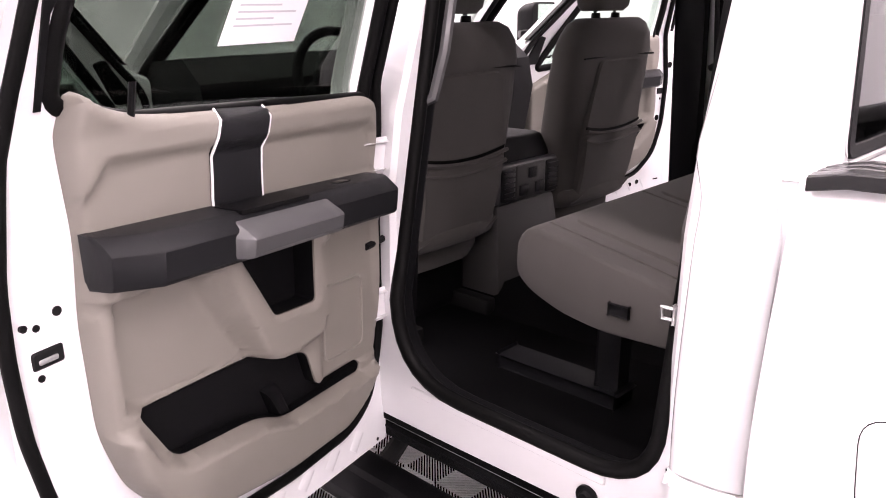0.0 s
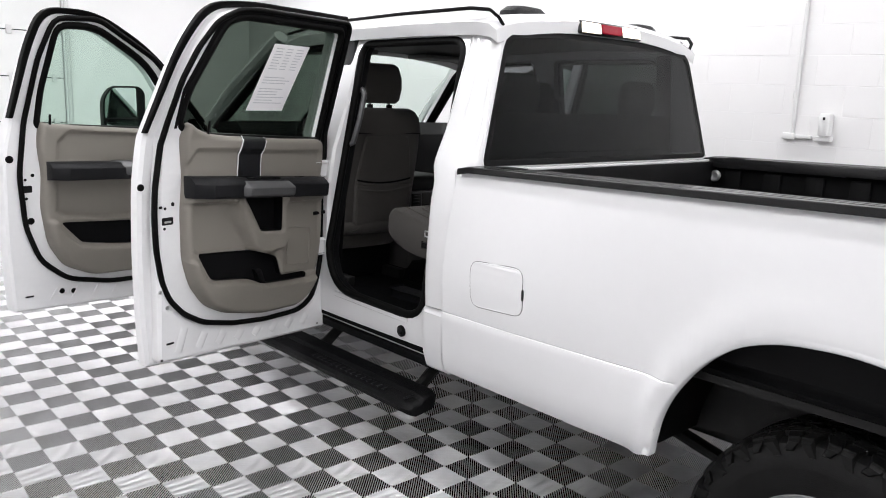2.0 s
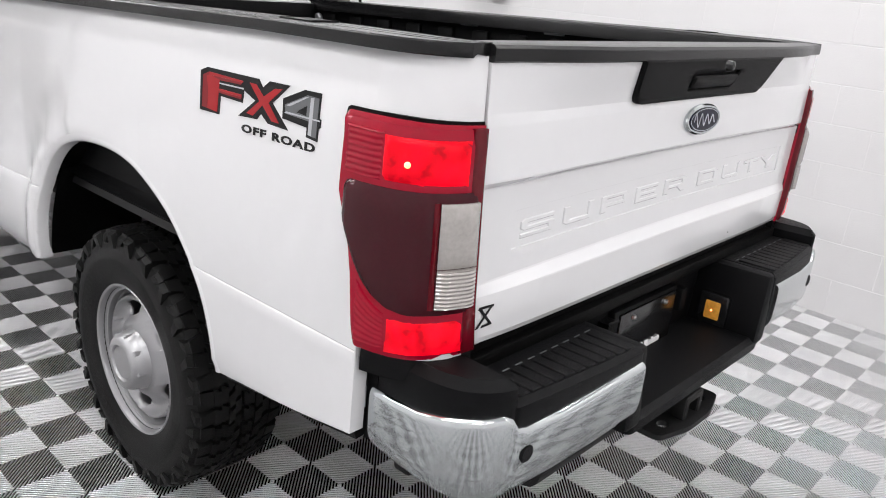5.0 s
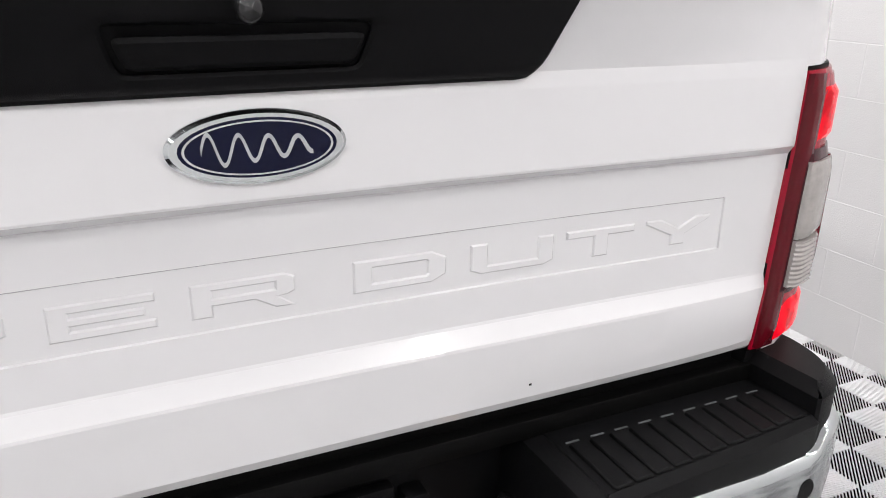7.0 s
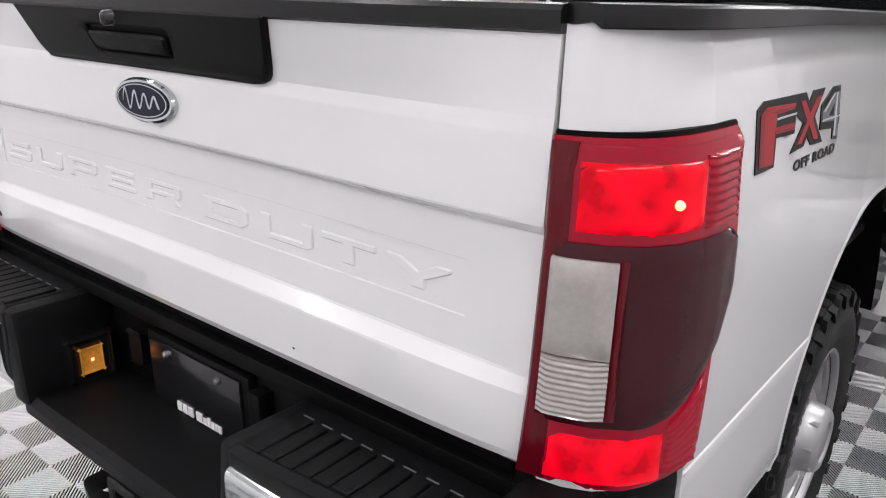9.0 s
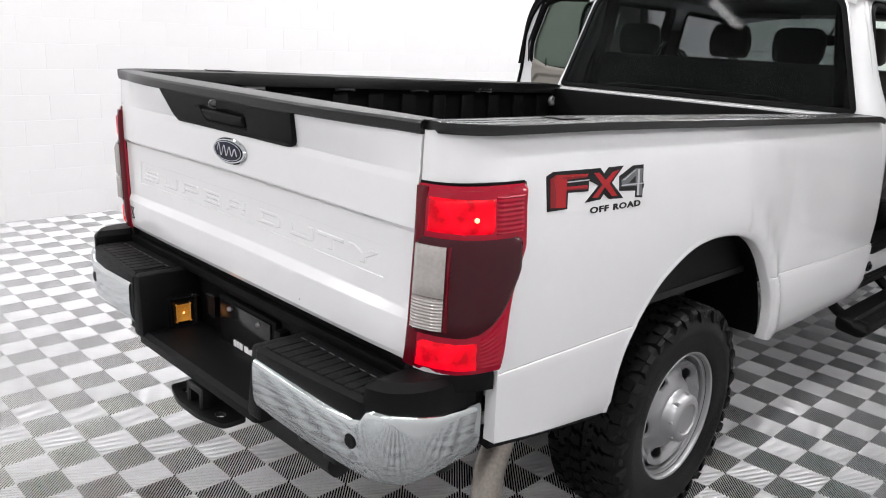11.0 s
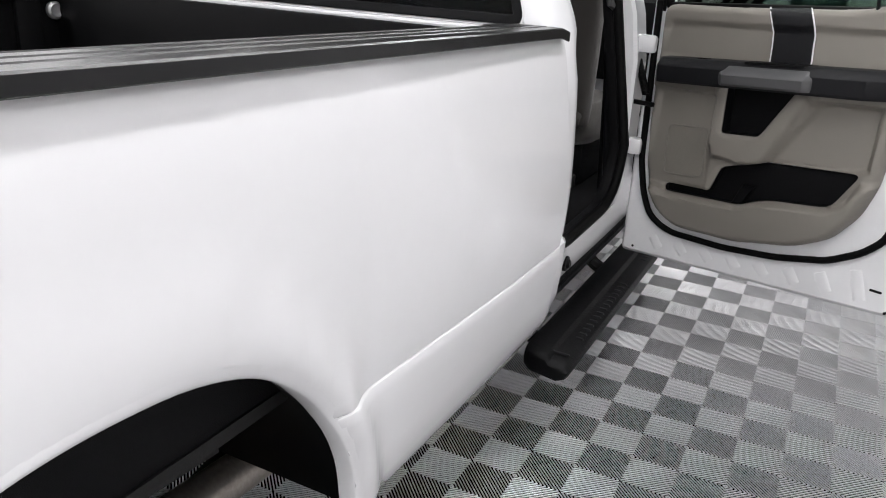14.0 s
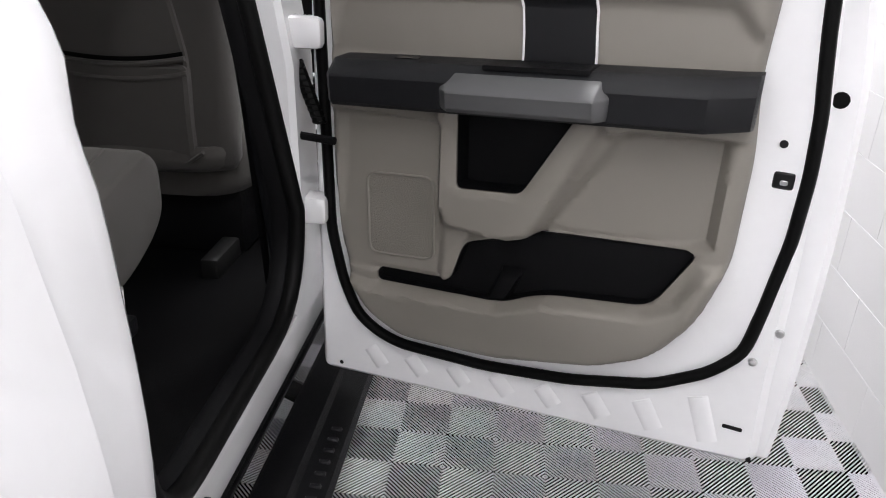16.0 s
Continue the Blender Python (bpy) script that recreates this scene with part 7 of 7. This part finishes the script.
GRID_AT = (0.612, 2.557)


def tile_bmesh(bm, ox, oy, flip):
    """A tile of four cells. Each is filled with slanting ribs that turn from cell to cell."""
    n, high, half = 11, 0.0, 0.0021
    pitch = CELL / n
    for i in range(2):
        for j in range(2):
            x0, y0 = ox + i * CELL, oy + j * CELL
            rising = (i + j + flip) % 2 == 0
            for k in range(2 * n):
                c = (k + 0.5) * pitch
                # the rib along u + v = c inside the cell, mirrored where it falls
                def seg(c):
                    a0, a1 = max(0.0, c - CELL), min(CELL, c)
                    return (a0, c - a0), (a1, c - a1)
                rows = []
                for off, z in ((-half * 1.05, high - 0.0050), (-half * 1.414, high - 0.0025), (-half * 0.9, high - 0.0007), (0.0, high), (half * 0.9, high - 0.0007), (half * 1.414, high - 0.0025), (half * 1.05, high - 0.0050)):
                    cc = min(2 * CELL - 1e-4, max(1e-4, c + off))
                    (u0, v0), (u1, v1) = seg(cc)
                    if rising:
                        u0, u1 = CELL - u0, CELL - u1
                    rows.append((bm.verts.new((x0 + u0, y0 + v0, z)), bm.verts.new((x0 + u1, y0 + v1, z))))
                for a, b in zip(rows, rows[1:]):
                    bm.faces.new((a[0], a[1], b[1], b[0]))


def floor_tiles():
    size = 2 * CELL
    w, e, s, n = ROOM["west"], ROOM["east"], ROOM["south"], ROOM["north"]
    i0, i1 = math.ceil((w - GRID_AT[0]) / size), math.floor((e - GRID_AT[0]) / size)
    j0, j1 = math.ceil((s - GRID_AT[1]) / size), math.floor((n - GRID_AT[1]) / size)
    floor = bpy.data.objects["floor"]
    bm = bmesh.new()
    tile_bmesh(bm, 0, 0, 0)
    me = bpy.data.meshes.new("tile")
    bmesh.ops.recalc_face_normals(bm, faces=bm.faces)
    bm.to_mesh(me)
    bm.free()
    me.materials.append(TILE)
    me.polygons.foreach_set("use_smooth", [i % 6 not in (0, 5) for i in range(len(me.polygons))])
    # the strips of floor beside the truck's two sides are single tiles, the rest is one mesh
    near, far = [], []
    for i in range(i0 - 1, i1 + 1):
        for j in range(j0 - 1, j1 + 1):
            x, y = GRID_AT[0] + i * size, GRID_AT[1] + j * size
            mid = (x + CELL, y + CELL)
            beside = (1.0 < mid[0] < 2.5 and 0.6 < mid[1] < 5.2) or (-2.9 < mid[0] < -1.0 and 0.2 < mid[1] < 4.2)
            (near if beside else far).append((x, y))
    near, far = near[:300], far + near[300:]
    for x, y in near:
        ob = new("tile", me)
        ob.parent = floor
        ob.location = (x, y, 0)
    base = bmesh.new()
    tile_bmesh(base, 0, 0, 0)
    pts = np.array([v.co[:] for v in base.verts])
    base.verts.index_update()
    quads = np.array([[v.index for v in f.verts] for f in base.faces])
    base.free()
    allp = np.concatenate([pts + np.array((x, y, 0)) for x, y in far])
    allq = np.concatenate([quads + k * len(pts) for k in range(len(far))])
    far_me = bpy.data.meshes.new("tile_field")
    far_me.from_pydata(allp.tolist(), [], allq.tolist())
    far_me.materials.append(TILE)
    far_me.polygons.foreach_set("use_smooth", [i % 6 not in (0, 5) for i in range(len(far_me.polygons))])
    ob = new("tile_field", far_me)
    ob.parent = floor
    tagged(ob, "grey ribbed plastic floor tiles", kind="stuff")


def wall_blocks(wall, x, facing, near_y):
    """Painted concrete blocks in running bond on a wall whose face is at x. facing: the way that it faces along x."""
    bw, bh, joint, out = 0.4064, 0.2032, 0.0036, 0.0014

    def block(bm, y0, y1, z0, z1):
        r = 0.0011
        vs = []
        for o, d in ((0.0, 0.0), (out - r, 0.0), (out, r)):
            for yy, zz in ((y0 + d, z0 + d), (y1 - d, z0 + d), (y1 - d, z1 - d), (y0 + d, z1 - d)):
                vs.append(bm.verts.new((o * facing, yy, zz)))
        for k in (0, 4):
            for i in range(4):
                j = (i + 1) % 4
                bm.faces.new((vs[k + i], vs[k + j], vs[k + 4 + j], vs[k + 4 + i]))
        bm.faces.new(vs[8:12])

    bm = bmesh.new()
    block(bm, joint / 2, bw - joint / 2, joint / 2, bh - joint / 2)
    bmesh.ops.recalc_face_normals(bm, faces=bm.faces)
    me = bpy.data.meshes.new("block")
    bm.to_mesh(me)
    bm.free()
    me.materials.append(BLOCK)
    rest = bmesh.new()
    made = 0
    for row in range(21):
        z = row * bh + 0.0
        shift = bw / 2 if row % 2 else 0.0
        y = ROOM["south"] - shift
        while y < ROOM["north"]:
            a, b = max(y, ROOM["south"]), min(y + bw, ROOM["north"])
            whole = b - a > bw - 1e-6
            if whole and near_y[0] < y < near_y[1] and row < 15 and made < 300:
                ob = new("block", me)
                ob.parent = wall
                ob.location = (x, y, z)
                made += 1
            elif b - a > 0.03 and z + bh < ROOM["height"] + 0.02:
                base = len(rest.verts)
                block(rest, a + joint / 2, b - joint / 2, z + joint / 2, z + bh - joint / 2)
                rest.verts.ensure_lookup_table()
                for v in rest.verts[base:]:
                    v.co.x += x
            y += bw
    ob = part("block_field", rest, BLOCK, wall, "white painted concrete blocks", angle=30)
    tagged(ob, kind="stuff")


wall_blocks(WALLS["wall_east"], ROOM["east"], -1, (-0.5, 7.2))
wall_blocks(WALLS["wall_west"], ROOM["west"], 1, (-1.5, 6.2))
floor_tiles()
